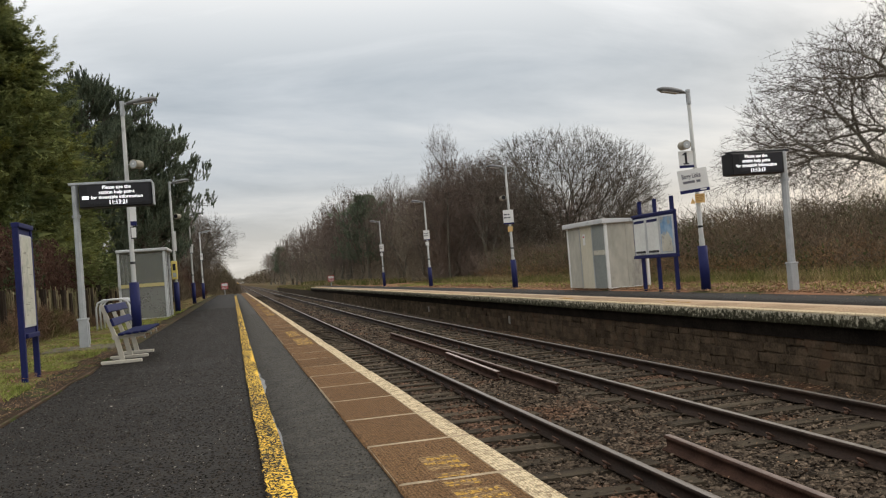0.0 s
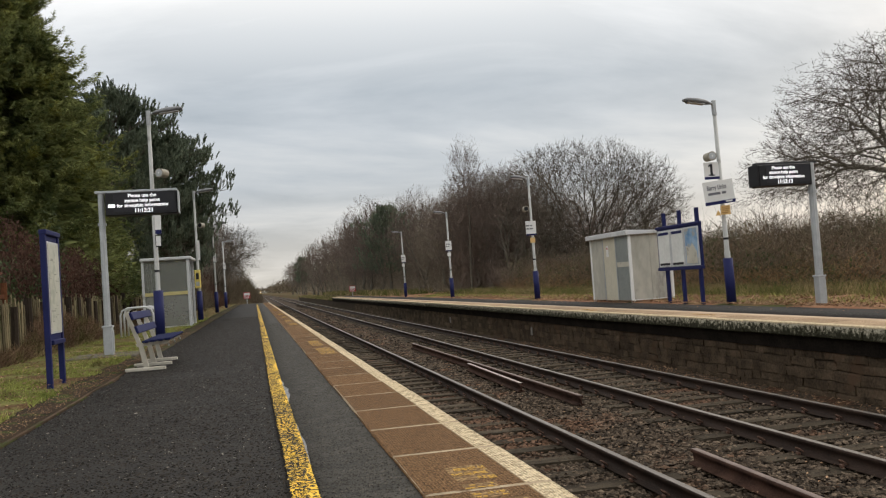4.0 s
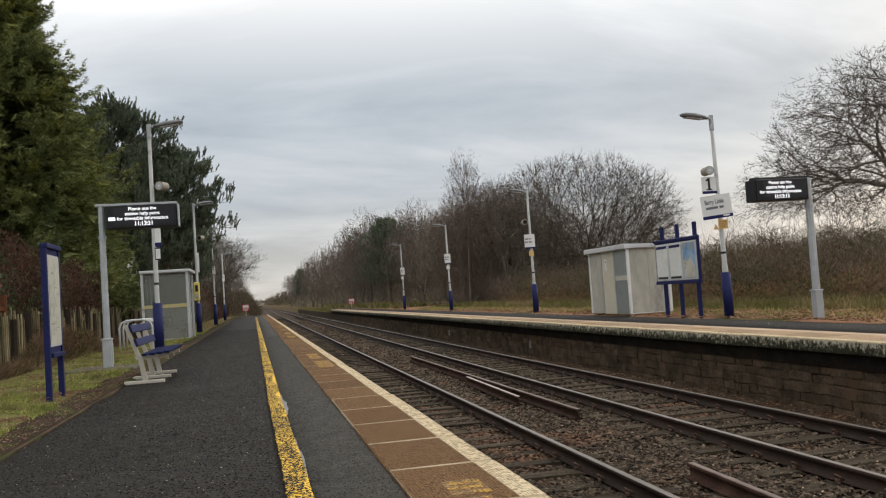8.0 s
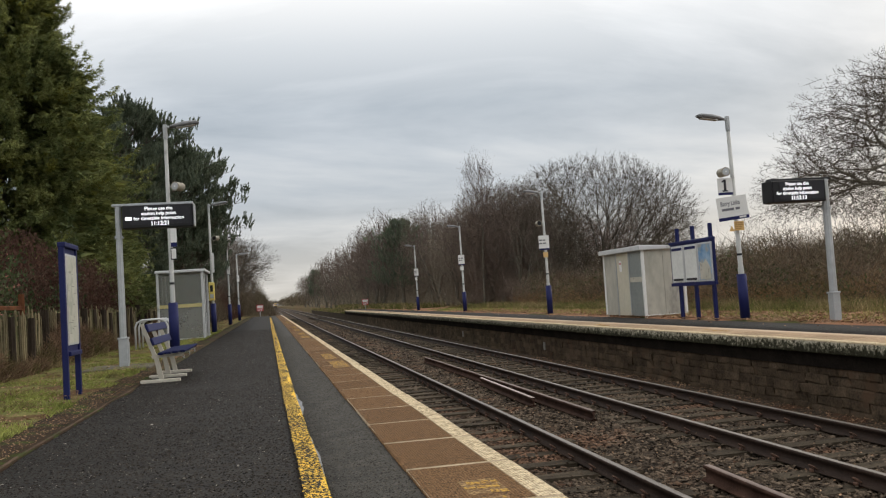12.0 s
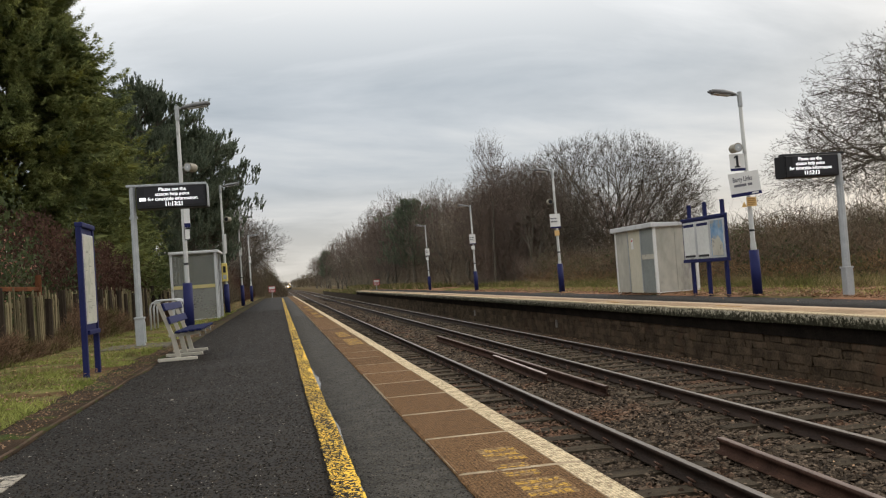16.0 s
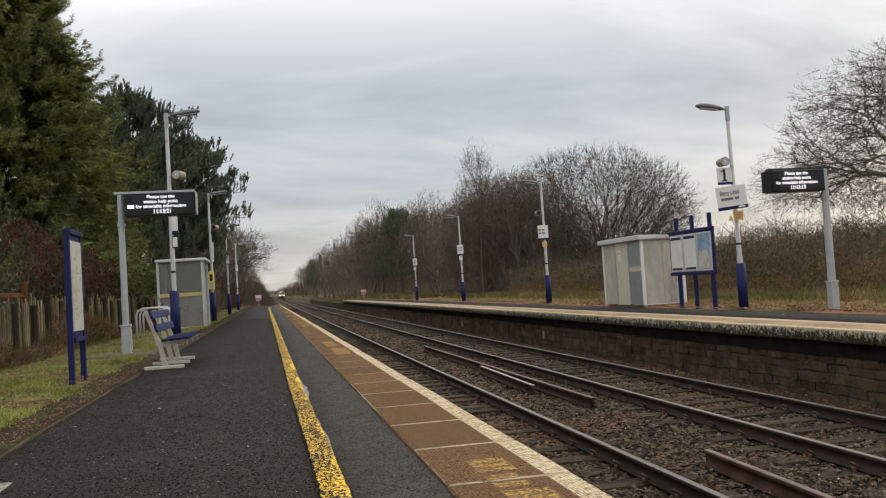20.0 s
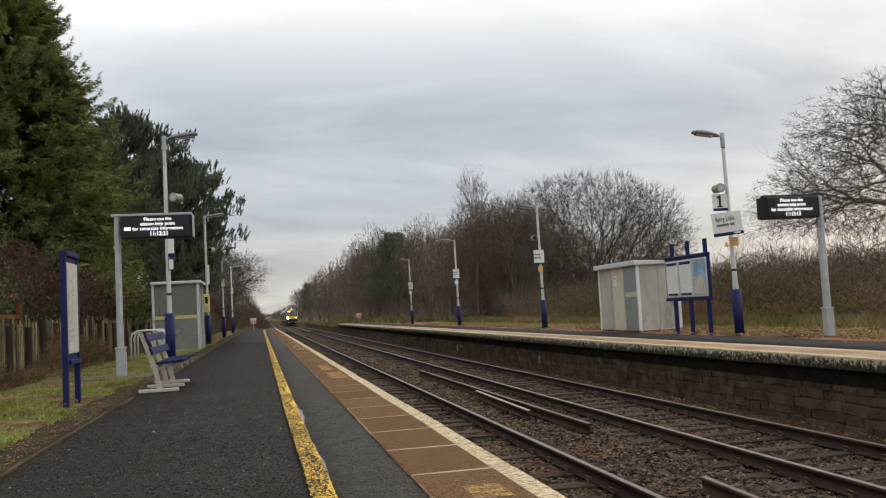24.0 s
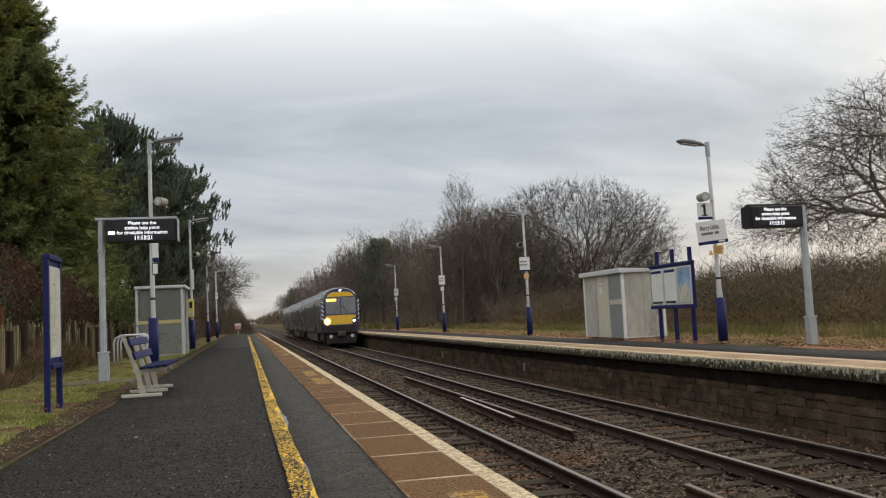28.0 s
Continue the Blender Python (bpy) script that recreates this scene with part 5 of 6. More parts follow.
# bare trees beyond the near platform
opened = tree_meshes(43, (0, 0, 5.2), (5.0, 5.0, 3.0), 1500, 1.4, twigs=4, twig_len=(0.3, 0.8), tip=0.010, base_r=0.3, floor=2.4, lift=0.2, lumps=0.3, hollow=0.4, spread=0.7)
for x, y, s, t in ((-5.6, 82, 1.0, 10), (-4.9, 96, 1.12, 90), (-7.5, 112, 1.25, 201), (-9.5, 90, 1.1, 301), (-6.2, 140, 1.15, 45), (-7.5, 180, 1.2, 130), (-3.9, 104, 0.95, 61), (-5.0, 122, 1.1, 111)):
    put_tree("lineside_tree", opened if t == 90 else woods[t % 4], (x, y, -0.2), "leafless tree beyond the near platform", "lineside trees", s * (1.0 if t == 90 else 1.02), t)
# far trees at the line's vanishing
for k in range(10):
    yy = 430 + 42 * k
    xx = (-11 - 3 * rngw.random()) if k % 3 == 0 else (13 + 8 * rngw.random() + k)
    put_tree("distant_tree", woods[4 + k % 2], (xx + bend(yy), yy, -0.3), "distant leafless tree beside the line", "distant trees", rngw.uniform(0.7, 0.95), 60 * k)


def slivers(name, rng, P, D, length, width, material, label, category="undergrowth", kind="stuff"):
    """Many thin blades from P along D, one triangle each."""
    n = len(P)
    D = unit(D)
    side = unit(np.cross(D, rng.normal(0, 1, (n, 3))))
    L = np.broadcast_to(np.asarray(length, float), (n,))[:, None]
    W = np.broadcast_to(np.asarray(width, float), (n,))[:, None]
    V = np.stack([P - side * W, P + side * W, P + D * L], 1).reshape(-1, 3)
    F = np.arange(3 * n).reshape(-1, 3)
    me = raw(name, V, F, material)
    if label is None:
        return me
    return tagged(part(name, me, material), label, category, kind=kind)


def wavy(x, y, s, seed):
    return np.array([noise.noise((a * s, b * s, seed)) for a, b in zip(x, y)])


def thicket(name, seed, n, x0, x1, y0, y1, high, material, label, length=(0.4, 1.2), width=(0.006, 0.02), follow=False, floor=0.0, far_bias=1.0, sway=0.5, rough=0.45, slope=0.0):
    rng = np.random.default_rng(seed)
    y = y0 + (y1 - y0) * rng.uniform(0, 1, n) ** far_bias
    x = rng.uniform(x0, x1, n)
    top = high * (0.78 + rough * wavy(x, y, 0.35, seed) + 0.4 * rough * wavy(x, y, 1.3, seed + 3))
    if slope:  # lower towards the line
        top = top * np.clip((x1 - x) / slope, 0.12, 1)
    z = floor + top * rng.uniform(0, 1, n) ** 0.8
    if follow:
        x = x + np.array([bend(v) for v in y])
    D = np.column_stack([rng.normal(0, sway, n), rng.normal(0, sway, n), rng.uniform(0.2, 1.2, n)])
    return slivers(name, rng, np.column_stack([x, y, z]), D, rng.uniform(*length, n), rng.uniform(*width, n), material, label)


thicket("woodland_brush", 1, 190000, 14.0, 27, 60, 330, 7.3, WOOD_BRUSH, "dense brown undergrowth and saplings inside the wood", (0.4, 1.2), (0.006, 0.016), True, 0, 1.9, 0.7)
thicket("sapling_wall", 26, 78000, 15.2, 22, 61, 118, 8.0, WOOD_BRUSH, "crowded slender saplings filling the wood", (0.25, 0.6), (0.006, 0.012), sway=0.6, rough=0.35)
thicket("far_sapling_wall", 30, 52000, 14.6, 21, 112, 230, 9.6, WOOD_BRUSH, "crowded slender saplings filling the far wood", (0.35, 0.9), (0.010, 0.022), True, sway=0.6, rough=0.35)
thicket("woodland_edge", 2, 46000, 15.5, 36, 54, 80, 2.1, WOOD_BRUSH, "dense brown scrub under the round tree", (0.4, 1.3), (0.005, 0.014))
thicket("bramble_stems", 31, 22000, 14.3, 20, 14, 52, 1.7, HEDGE_STEM, "dead reddish stems through the bramble thicket", (0.2, 0.7), (0.002, 0.006), sway=0.7, rough=0.75)
thicket("bramble_thicket", 3, 80000, 14.6, 24, 14, 52, 1.85, BRUSH, "tangled brown bramble thicket behind the verge", (0.2, 0.75), (0.0025, 0.0075), sway=0.9, rough=0.75)
thicket("hedge_saplings", 23, 5200, 15.0, 24, 16, 52, 2.5, BRUSH, "thin bare saplings standing out of the brambles", (0.5, 1.4), (0.0035, 0.0065), sway=0.22, rough=0.6)
thicket("dead_bracken", 24, 20000, 14.2, 17.5, 11, 52, 0.85, BRACKEN, "pale brown dead bracken before the brambles", (0.1, 0.35), (0.004, 0.012), sway=1.0, rough=0.9)
thicket("bramble_leaves", 4, 7000, 14.3, 20, 14, 50, 1.5, IVY, "scattered dark green leaves in the brambles", (0.06, 0.15), (0.02, 0.045), rough=1.6)
thicket("thicket_backdrop", 5, 70000, 22, 50, 30, 75, 3.1, BRUSH, "dense brown hedge behind the thicket", (0.4, 1.2), (0.007, 0.018), sway=0.7, rough=0.6)
thicket("lineside_scrub", 29, 26000, -8.0, -3.2, 74, 98, 3.4, HEDGE_LEAF, "dark brown leafy scrub by the platform end", (0.2, 0.7), (0.008, 0.022), sway=0.6, rough=0.5, slope=1.6)
thicket("lineside_brush", 6, 50000, -11, -3.6, 62, 190, 3.6, BRUSH, "dark brown lineside scrub beyond the fence", (0.4, 1.3), (0.006, 0.016), True, 0, 1.4, 0.45, 0.8, 1.5)
thicket("line_end_brush", 16, 46000, -9, 0.3, 97, 330, 4.8, BRUSH, "brown scrub close to the line past the platform", (0.4, 1.3), (0.006, 0.018), True, -0.4, 1.5, 0.45, 0.7, 2.2)
thicket("distant_treeline", 17, 9000, -160, 160, 1250, 1400, 9.0, BRUSH, "distant brown treeline closing the line", (1.5, 4.0), (0.2, 0.5))
thicket("distant_scrub", 18, 12000, 9.5, 60, 340, 800, 6.5, BRUSH, "distant brown scrub beside the line", (1.0, 3.0), (0.06, 0.2), True)
thicket("distant_bank", 19, 9000, -60, -3.5, 330, 800, 6.5, BRUSH, "distant brown scrub on the near side", (1.0, 3.0), (0.06, 0.2), True)
thicket("copper_hedge", 7, 110000, -8.5, -4.9, 20.5, 36, 2.9, HEDGE_LEAF, "copper-brown hedge behind the paling fence", (0.05, 0.13), (0.014, 0.034))
thicket("copper_hedge_twigs", 8, 7000, -8.6, -4.8, 17, 31, 2.7, BRUSH, "brown hedge twigs behind the paling fence", (0.2, 0.6), (0.002, 0.005))
thicket("evergreen_shrub", 9, 12000, -7.5, -4.8, 36, 47, 2.6, IVY, "dark evergreen shrubs behind the fence", (0.08, 0.25), (0.03, 0.07))
thicket("hedge_ivy", 27, 6000, -6.0, -4.7, 15, 24, 2.4, IVY, "dark ivy leaves in the hedge behind the fence", (0.05, 0.13), (0.02, 0.04), rough=1.2)
thicket("berry_shrub", 28, 420, -5.6, -4.75, 14.6, 18.2, 2.35, BERRY, "sparse reddish berries on a shrub behind the fence", (0.03, 0.07), (0.014, 0.026), sway=1.0, rough=0.3, floor=0.1)


def tall_grass(name, seed, n, x0, x1, y0, y1, length, width, material, label, clump=0.7, lean=0.5, base=None):
    rng = np.random.default_rng(seed)
    x, y = rng.uniform(x0, x1, n * 2), rng.uniform(y0, y1, n * 2)
    keep = np.argsort(-(wavy(x, y, 1.1, seed) * clump + rng.uniform(0, 1, n * 2) * 0.6))[:n]
    x, y = x[keep], y[keep]
    D = np.column_stack([rng.normal(0, lean, n), rng.normal(0, lean, n), np.ones(n)])
    z = np.full(n, -0.03) if base is None else base(x, y)
    return slivers(name, rng, np.column_stack([x, y, z]), D, rng.uniform(*length, n), rng.uniform(*width, n), material, label, "grass")


tall_grass("long_grass", 1, 25000, 12.7, 15.4, 10, 62, (0.10, 0.55), (0.003, 0.009), DRY_GRASS, "long straw-coloured winter grass behind the leaves", 1.1, 0.45)
tall_grass("rough_olive_grass", 7, 22000, 12.5, 14.4, 10, 62, (0.08, 0.34), (0.004, 0.011), ROUGH_GRASS, "rough olive-green grass behind the fallen leaves", 1.3, 0.7, lambda x, y: np.full(len(x), 0.01))
tall_grass("stub_grass", 6, 9000, 8.0, 10.7, 97.5, 182, (0.15, 0.5), (0.015, 0.04), DRY_GRASS, "rough grass on the old platform stub", 1.1, 0.5, lambda x, y: np.full(len(x), -0.41))
tall_grass("far_grass", 2, 11000, 10.6, 13.6, 68, 150, (0.2, 0.7), (0.015, 0.04), DRY_GRASS, "long straw-coloured grass along the line", 1.1, 0.4)
tall_grass("verge_grass", 3, 66000, -4.3, -2.20, 6, 40, (0.02, 0.10), (0.003, 0.008), GREEN_GRASS, "short mossy green grass on the verge", 1.9, 0.9, lambda x, y: np.full(len(x), 0.03))
tall_grass("fence_grass", 4, 9000, -4.9, -4.1, 8, 40, (0.1, 0.4), (0.004, 0.01), DRY_GRASS, "dry grass along the fence foot", 0.8, 0.5)
tall_grass("short_far_grass", 5, 11000, 10.6, 13.0, 9, 60, (0.04, 0.16), (0.004, 0.012), GREEN_GRASS, "thin short grass among the fallen leaves", 1.2, 0.8, lambda x, y: np.full(len(x), 0.015))


def leaf_litter(name, seed, spots, label):
    rng = np.random.default_rng(seed)
    P, S = [], []
    for x0, x1, y0, y1, z, n, s in spots:
        P.append(np.column_stack([rng.uniform(x0, x1, n), rng.uniform(y0, y1, n), z + rng.uniform(0, 0.02, n)]))
        S.append(np.full(n, s))
    P, S = np.concatenate(P), np.concatenate(S)
    n = len(P)
    a = rng.uniform(0, 2 * np.pi, n)
    u = np.column_stack([np.cos(a), np.sin(a), rng.normal(0, 0.25, n)]) * (S * rng.uniform(0.6, 1.3, n))[:, None]
    w = np.column_stack([-np.sin(a), np.cos(a), rng.normal(0, 0.25, n)]) * (S * rng.uniform(0.35, 0.8, n))[:, None]
    lift = np.array([0, 0, 1.0]) * (S * rng.uniform(0.05, 0.4, n))[:, None]
    V = np.stack([P - u, P - w + lift, P + u, P + w + lift], 1).reshape(-1, 3)
    tagged(part(name, raw(name, V, np.arange(4 * n).reshape(-1, 4), LEAVES), LEAVES), label, "leaves", kind="stuff")


leaf_litter("fallen_leaves", 5, [(10.1, 13.4, 9, 24, 0.03, 22000, 0.030), (10.1, 13.4, 24, 50, 0.03, 10000, 0.045), (7.35, 8.02, 8, 26, -1.09, 2600, 0.020), (3.8, 7.9, 5, 25, BALLAST + 0.05, 700, 0.019), (9.5, 10.2, 9, 40, 0.004, 260, 0.024),
                                 (-2.40, -1.90, 4, 25, 0.026, 6500, 0.010), (-4.3, -2.3, 6, 25, 0.060, 3200, 0.020), (-4.2, -2.3, 27, 80, 0.06, 2600, 0.03)], "brown fallen leaves on verges, stones and platform back")


# ---- evergreens ----
def cypress(seed, high, radius, at, label, limbs=900, per=46):
    """A dense cypress: tiers of drooping plumes with upturned feathery tips, over a shaded inside."""
    rng = np.random.default_rng(seed)
    th = thing("cypress_tree", at, label, "tree", "evergreens")
    part("trunk", tube([(0, 0, -0.2), (0, 0, high * 0.5), (0.1, 0, high * 0.92)], [0.28, 0.18, 0.04], 8), BARK, th)
    f = (np.arange(limbs) + rng.uniform(0, 1, limbs)) / limbs
    f = f ** 1.15 * 0.985
    a = rng.uniform(0, 2 * np.pi, limbs)
    lump = np.array([noise.noise((math.cos(t) * 2.2, math.sin(t) * 2.2 + seed, v * high * 0.42)) for t, v in zip(a, f)])
    R = (radius * (1 - f) ** 0.36 * np.minimum(1, 0.55 + f * 4.5) * (1 + 0.26 * lump) + 0.15) * rng.uniform(0.74, 1.10, limbs)
    out = np.column_stack([np.cos(a), np.sin(a), np.zeros(limbs)])
    tang = np.column_stack([-np.sin(a), np.cos(a), np.zeros(limbs)])
    ln = np.minimum(R * 0.85, rng.uniform(1.2, 2.5, limbs))
    # along each plume: level, then drooping, then the tip turns up
    u = rng.uniform(0, 1, (limbs, per)) ** 0.75
    fall = (-0.38 * u ** 2 + 0.50 * u ** 5) * ln[:, None]
    P = out[:, None] * (R[:, None] - ln[:, None] * (1 - u))[..., None]
    P[..., 2] += (f * high)[:, None] + fall
    wide = rng.normal(0, 1, (limbs, per)) * 0.115 * (1.12 - u) * ln[:, None]
    P += tang[:, None] * wide[..., None]
    P[..., 2] -= np.abs(wide) * 0.35
    P += rng.normal(0, 0.035, P.shape)
    side = np.where(wide > 0, 1.0, -1.0)[..., None] * tang[:, None]
    D = unit(out[:, None] * 0.85 + side * rng.uniform(0.1, 0.8, (limbs, per, 1)) * (1.1 - u)[..., None] + rng.normal(0, 0.42, P.shape) + np.array([0, 0, 0.16]))
    P, D = P.reshape(-1, 3), D.reshape(-1, 3)
    n = len(P)
    L = rng.uniform(0.09, 0.21, n)
    s = unit(np.cross(D, np.array([0, 0, 1.0])) + rng.normal(0, 0.35, (n, 3)))
    V = []
    for j, k in ((-0.6, 0.85), (0.6, 1.0)):
        d2 = unit(D + s * j * 0.6 + np.array([0, 0, -0.06 * abs(j)]))
        w = (0.13 * L)[:, None]
        V.append(np.stack([P - s * w, P + s * w, P + d2 * (L * k)[:, None]], 1))
    V = np.stack(V, 1).reshape(-1, 3)
    c = limbs * 28
    q = rng.integers(0, limbs, c)
    B = out[q] * (R[q] * rng.uniform(0.25, 0.78, c))[:, None] + np.array([0, 0, 1.0]) * (f[q] * high)[:, None]
    d3 = unit(out[q] + rng.normal(0, 0.3, (c, 3)) + np.array([0, 0, -0.3]))
    s3 = unit(np.cross(d3, rng.normal(0, 1, (c, 3))))
    V = np.concatenate([V, np.stack([B - s3 * 0.11, B + s3 * 0.11, B + d3 * 0.5], 1).reshape(-1, 3)])
    part("crown", raw("crown", V, np.arange(len(V)).reshape(-1, 3), CYPRESS), CYPRESS, th, "dense dark green drooping sprays")


cypress(1, 13.3, 4.85, (-8.95, 32.0, 0), "tall dense dark green cypress behind the fence", 1700, 150)
cypress(2, 12.5, 4.6, (-13.0, 27.0, 0), "tall dense dark green cypress behind the fence", 1100, 34)
cypress(3, 9.0, 3.4, (-8.0, 40.0, 0), "lower dense cypress between taller evergreens", 800, 40)


def pine(seed, high, crown, at, label, tufts=1500, low=0.16, coarse=1.0):
    """A pine: a leaning trunk, level limbs, and upright bottle-brush tufts at their ends."""
    rng = np.random.default_rng(seed)
    th = thing("pine_tree", at, label, "tree", "evergreens")
    segs, tips = [], []
    top = np.array([rng.normal(0, 0.4), rng.normal(0, 0.4), high * 0.93])
    n = 9
    for i in range(n):
        a, b = top * (i / n), top * ((i + 1) / n)
        segs.append((a, 0.22 * (1 - 0.85 * i / n), b, 0.22 * (1 - 0.85 * (i + 1) / n)))
    for k in range(74):
        f = low + (0.99 - low) * (k + rng.uniform()) / 74
        r = crown * (math.sin(min(1.0, (1.04 - f) * 1.9) * math.pi / 2) ** 0.9) * rng.uniform(0.5, 1.15)
        t = k * 2.4 + rng.normal(0, 0.3)
        p = top * f
        d = np.array([math.cos(t), math.sin(t), rng.uniform(-0.05, 0.45)])
        for i in range(5):
            q = p + d * r / 5 + np.array([0, 0, 0.09 * i * r / 5])
            segs.append((p, 0.05 * (1 - i / 6), q, 0.05 * (1 - (i + 1) / 6)))
            p = q
            if i > 0:
                for j in range(4):
                    e = d + rng.normal(0, 0.65, 3) + np.array([0, 0, 0.6])
                    s = p + unit(e) * rng.uniform(0.25, 0.85) * (0.6 + r / 6)
                    segs.append((p, 0.02, s, 0.008))
                    tips.append(s)
        tips.append(p)
    part("trunk", limbs_mesh("trunk", segs, BARK, 3, 7), None, th, "dark trunk and limbs")
    tips = np.array(tips)
    P = tips[rng.integers(0, len(tips), tufts)] + rng.normal(0, 0.13, (tufts, 3)) * np.array([1, 1, 0.6])
    axis = unit(np.column_stack([rng.normal(0, 0.22, tufts), rng.normal(0, 0.22, tufts), np.ones(tufts)]) + 0.28 * unit(P * np.array([1, 1, 0])))
    m = 24
    s = rng.uniform(0, 1, (tufts, m)) ** 0.8
    B = P[:, None] + axis[:, None] * (s * coarse * rng.uniform(0.30, 0.62, (tufts, 1)))[..., None]
    around = np.cross(axis[:, None], rng.normal(0, 1, (tufts, m, 3)))
    D = unit(axis[:, None] * 1.25 + 0.62 * unit(around))
    me = slivers("crown", rng, B.reshape(-1, 3), D.reshape(-1, 3), coarse * rng.uniform(0.11, 0.19, tufts * m), 0.027 * coarse, PINE, None)
    part("crown", me, PINE, th, "dark blue-green needle tufts")


pine(1, 12.2, 3.8, (-7.2, 47, -0.2), "dark blue-green pine with upright tufts behind shelter", 7000)
pine(2, 10.4, 3.5, (-4.9, 51, -0.2), "dark blue-green pine with upright tufts behind shelter", 5600, 0.36)
pine(3, 12.6, 3.4, (-9.8, 54, -0.2), "dark pine standing behind the others", 4200)
pine(4, 8.0, 2.0, (-5.2, 57, -0.2), "smaller dark pine at the end of the row", 2300, 0.3)
pine(5, 9.6, 3.0, (13.9, 92, -0.2), "dark pine standing in the leafless wood", 1700, 0.2, 1.0)
pine(6, 11.0, 2.2, (12.6, 258, -0.2), "dark pine at the far edge of the wood", 800, 0.25, 1.6)


# ---- paling fence ----
def fence():
    wood = mat("weathered_paling", (0.088, 0.073, 0.043), (0.255, 0.212, 0.128), 2.0, 0.9, 0.4, 30.0, stretch=(3, 3, 0.4), vary=0.5, third=((0.062, 0.068, 0.026), 0.3, 1.5))
    post = mat("dark_fence_post", (0.022, 0.017, 0.013), (0.055, 0.042, 0.032), 3.0, 0.95, 0.4, 30.0, stretch=(2, 2, 0.4))
    tan = mat("orange_brown_post", (0.085, 0.034, 0.018), (0.18, 0.074, 0.034), 3.0, 0.9, 0.3, 30.0)
    th = thing("paling_fence", (-4.45, 0, 0), "weathered wooden paling fence with dark posts", "fence")
    rng = random.Random(9)
    me = mesh_of(prism([(-0.034, 0), (0.034, 0), (0.032, 1.13), (0.004, 1.17), (-0.031, 1.12)], -0.010, 0.010), "paling", wood)
    me.transform(pose(0, 0, 0, 0, 0, 90))
    y = 9.0
    far_bm = bmesh.new()
    while y < 78:
        lean = rng.gauss(0, 2.6)
        hi = rng.choice((rng.uniform(-0.08, 0.05), rng.uniform(-0.22, 0.1)))
        if y < 36:
            part("paling", me, wood, th, "", (0.02, y, 0.03 + hi, lean, 0, rng.uniform(-5, 5)))
            y += 0.108 + rng.uniform(0, 0.04) + (0.12 if rng.random() < 0.06 else 0)
        else:
            box(0.01, 0.03, y - 0.045, y + 0.045, 0.02, 1.15 + hi, 0, far_bm)
            y += 0.18 + rng.uniform(0, 0.06)
    fp = part("far_palings", far_bm, wood, th)
    fp["kind"] = "stuff"
    for z in (0.32, 0.92):
        part("rail", box(-0.05, 0.005, 9, 78, z, z + 0.08), wood, th)
    part("post", tube([(-0.14, 17.42, -0.1), (-0.13, 17.42, 1.50)], [0.060, 0.055], 8), tan, th, "taller orange-brown post")
    part("top_rail", box(-0.17, -0.11, 13.2, 17.36, 1.20, 1.28, 0.01), tan, th, "orange-brown rail behind the palings")
    y = 10.2
    while y < 78:
        part("post", tube([(0.05, y, -0.1), (0.05 + rng.uniform(-0.03, 0.03), y, 1.16 + rng.uniform(-0.12, 0.18))], [0.085, 0.070], 8), post, th)
        y += 1.35 + rng.uniform(-0.35, 0.35)


fence()
thicket("fence_bramble", 25, 38000, -4.42, -4.12, 8, 44, 0.60, HEDGE_STEM, "thin brown brambles growing through the fence", (0.10, 0.34), (0.002, 0.006), sway=0.8, rough=1.1)


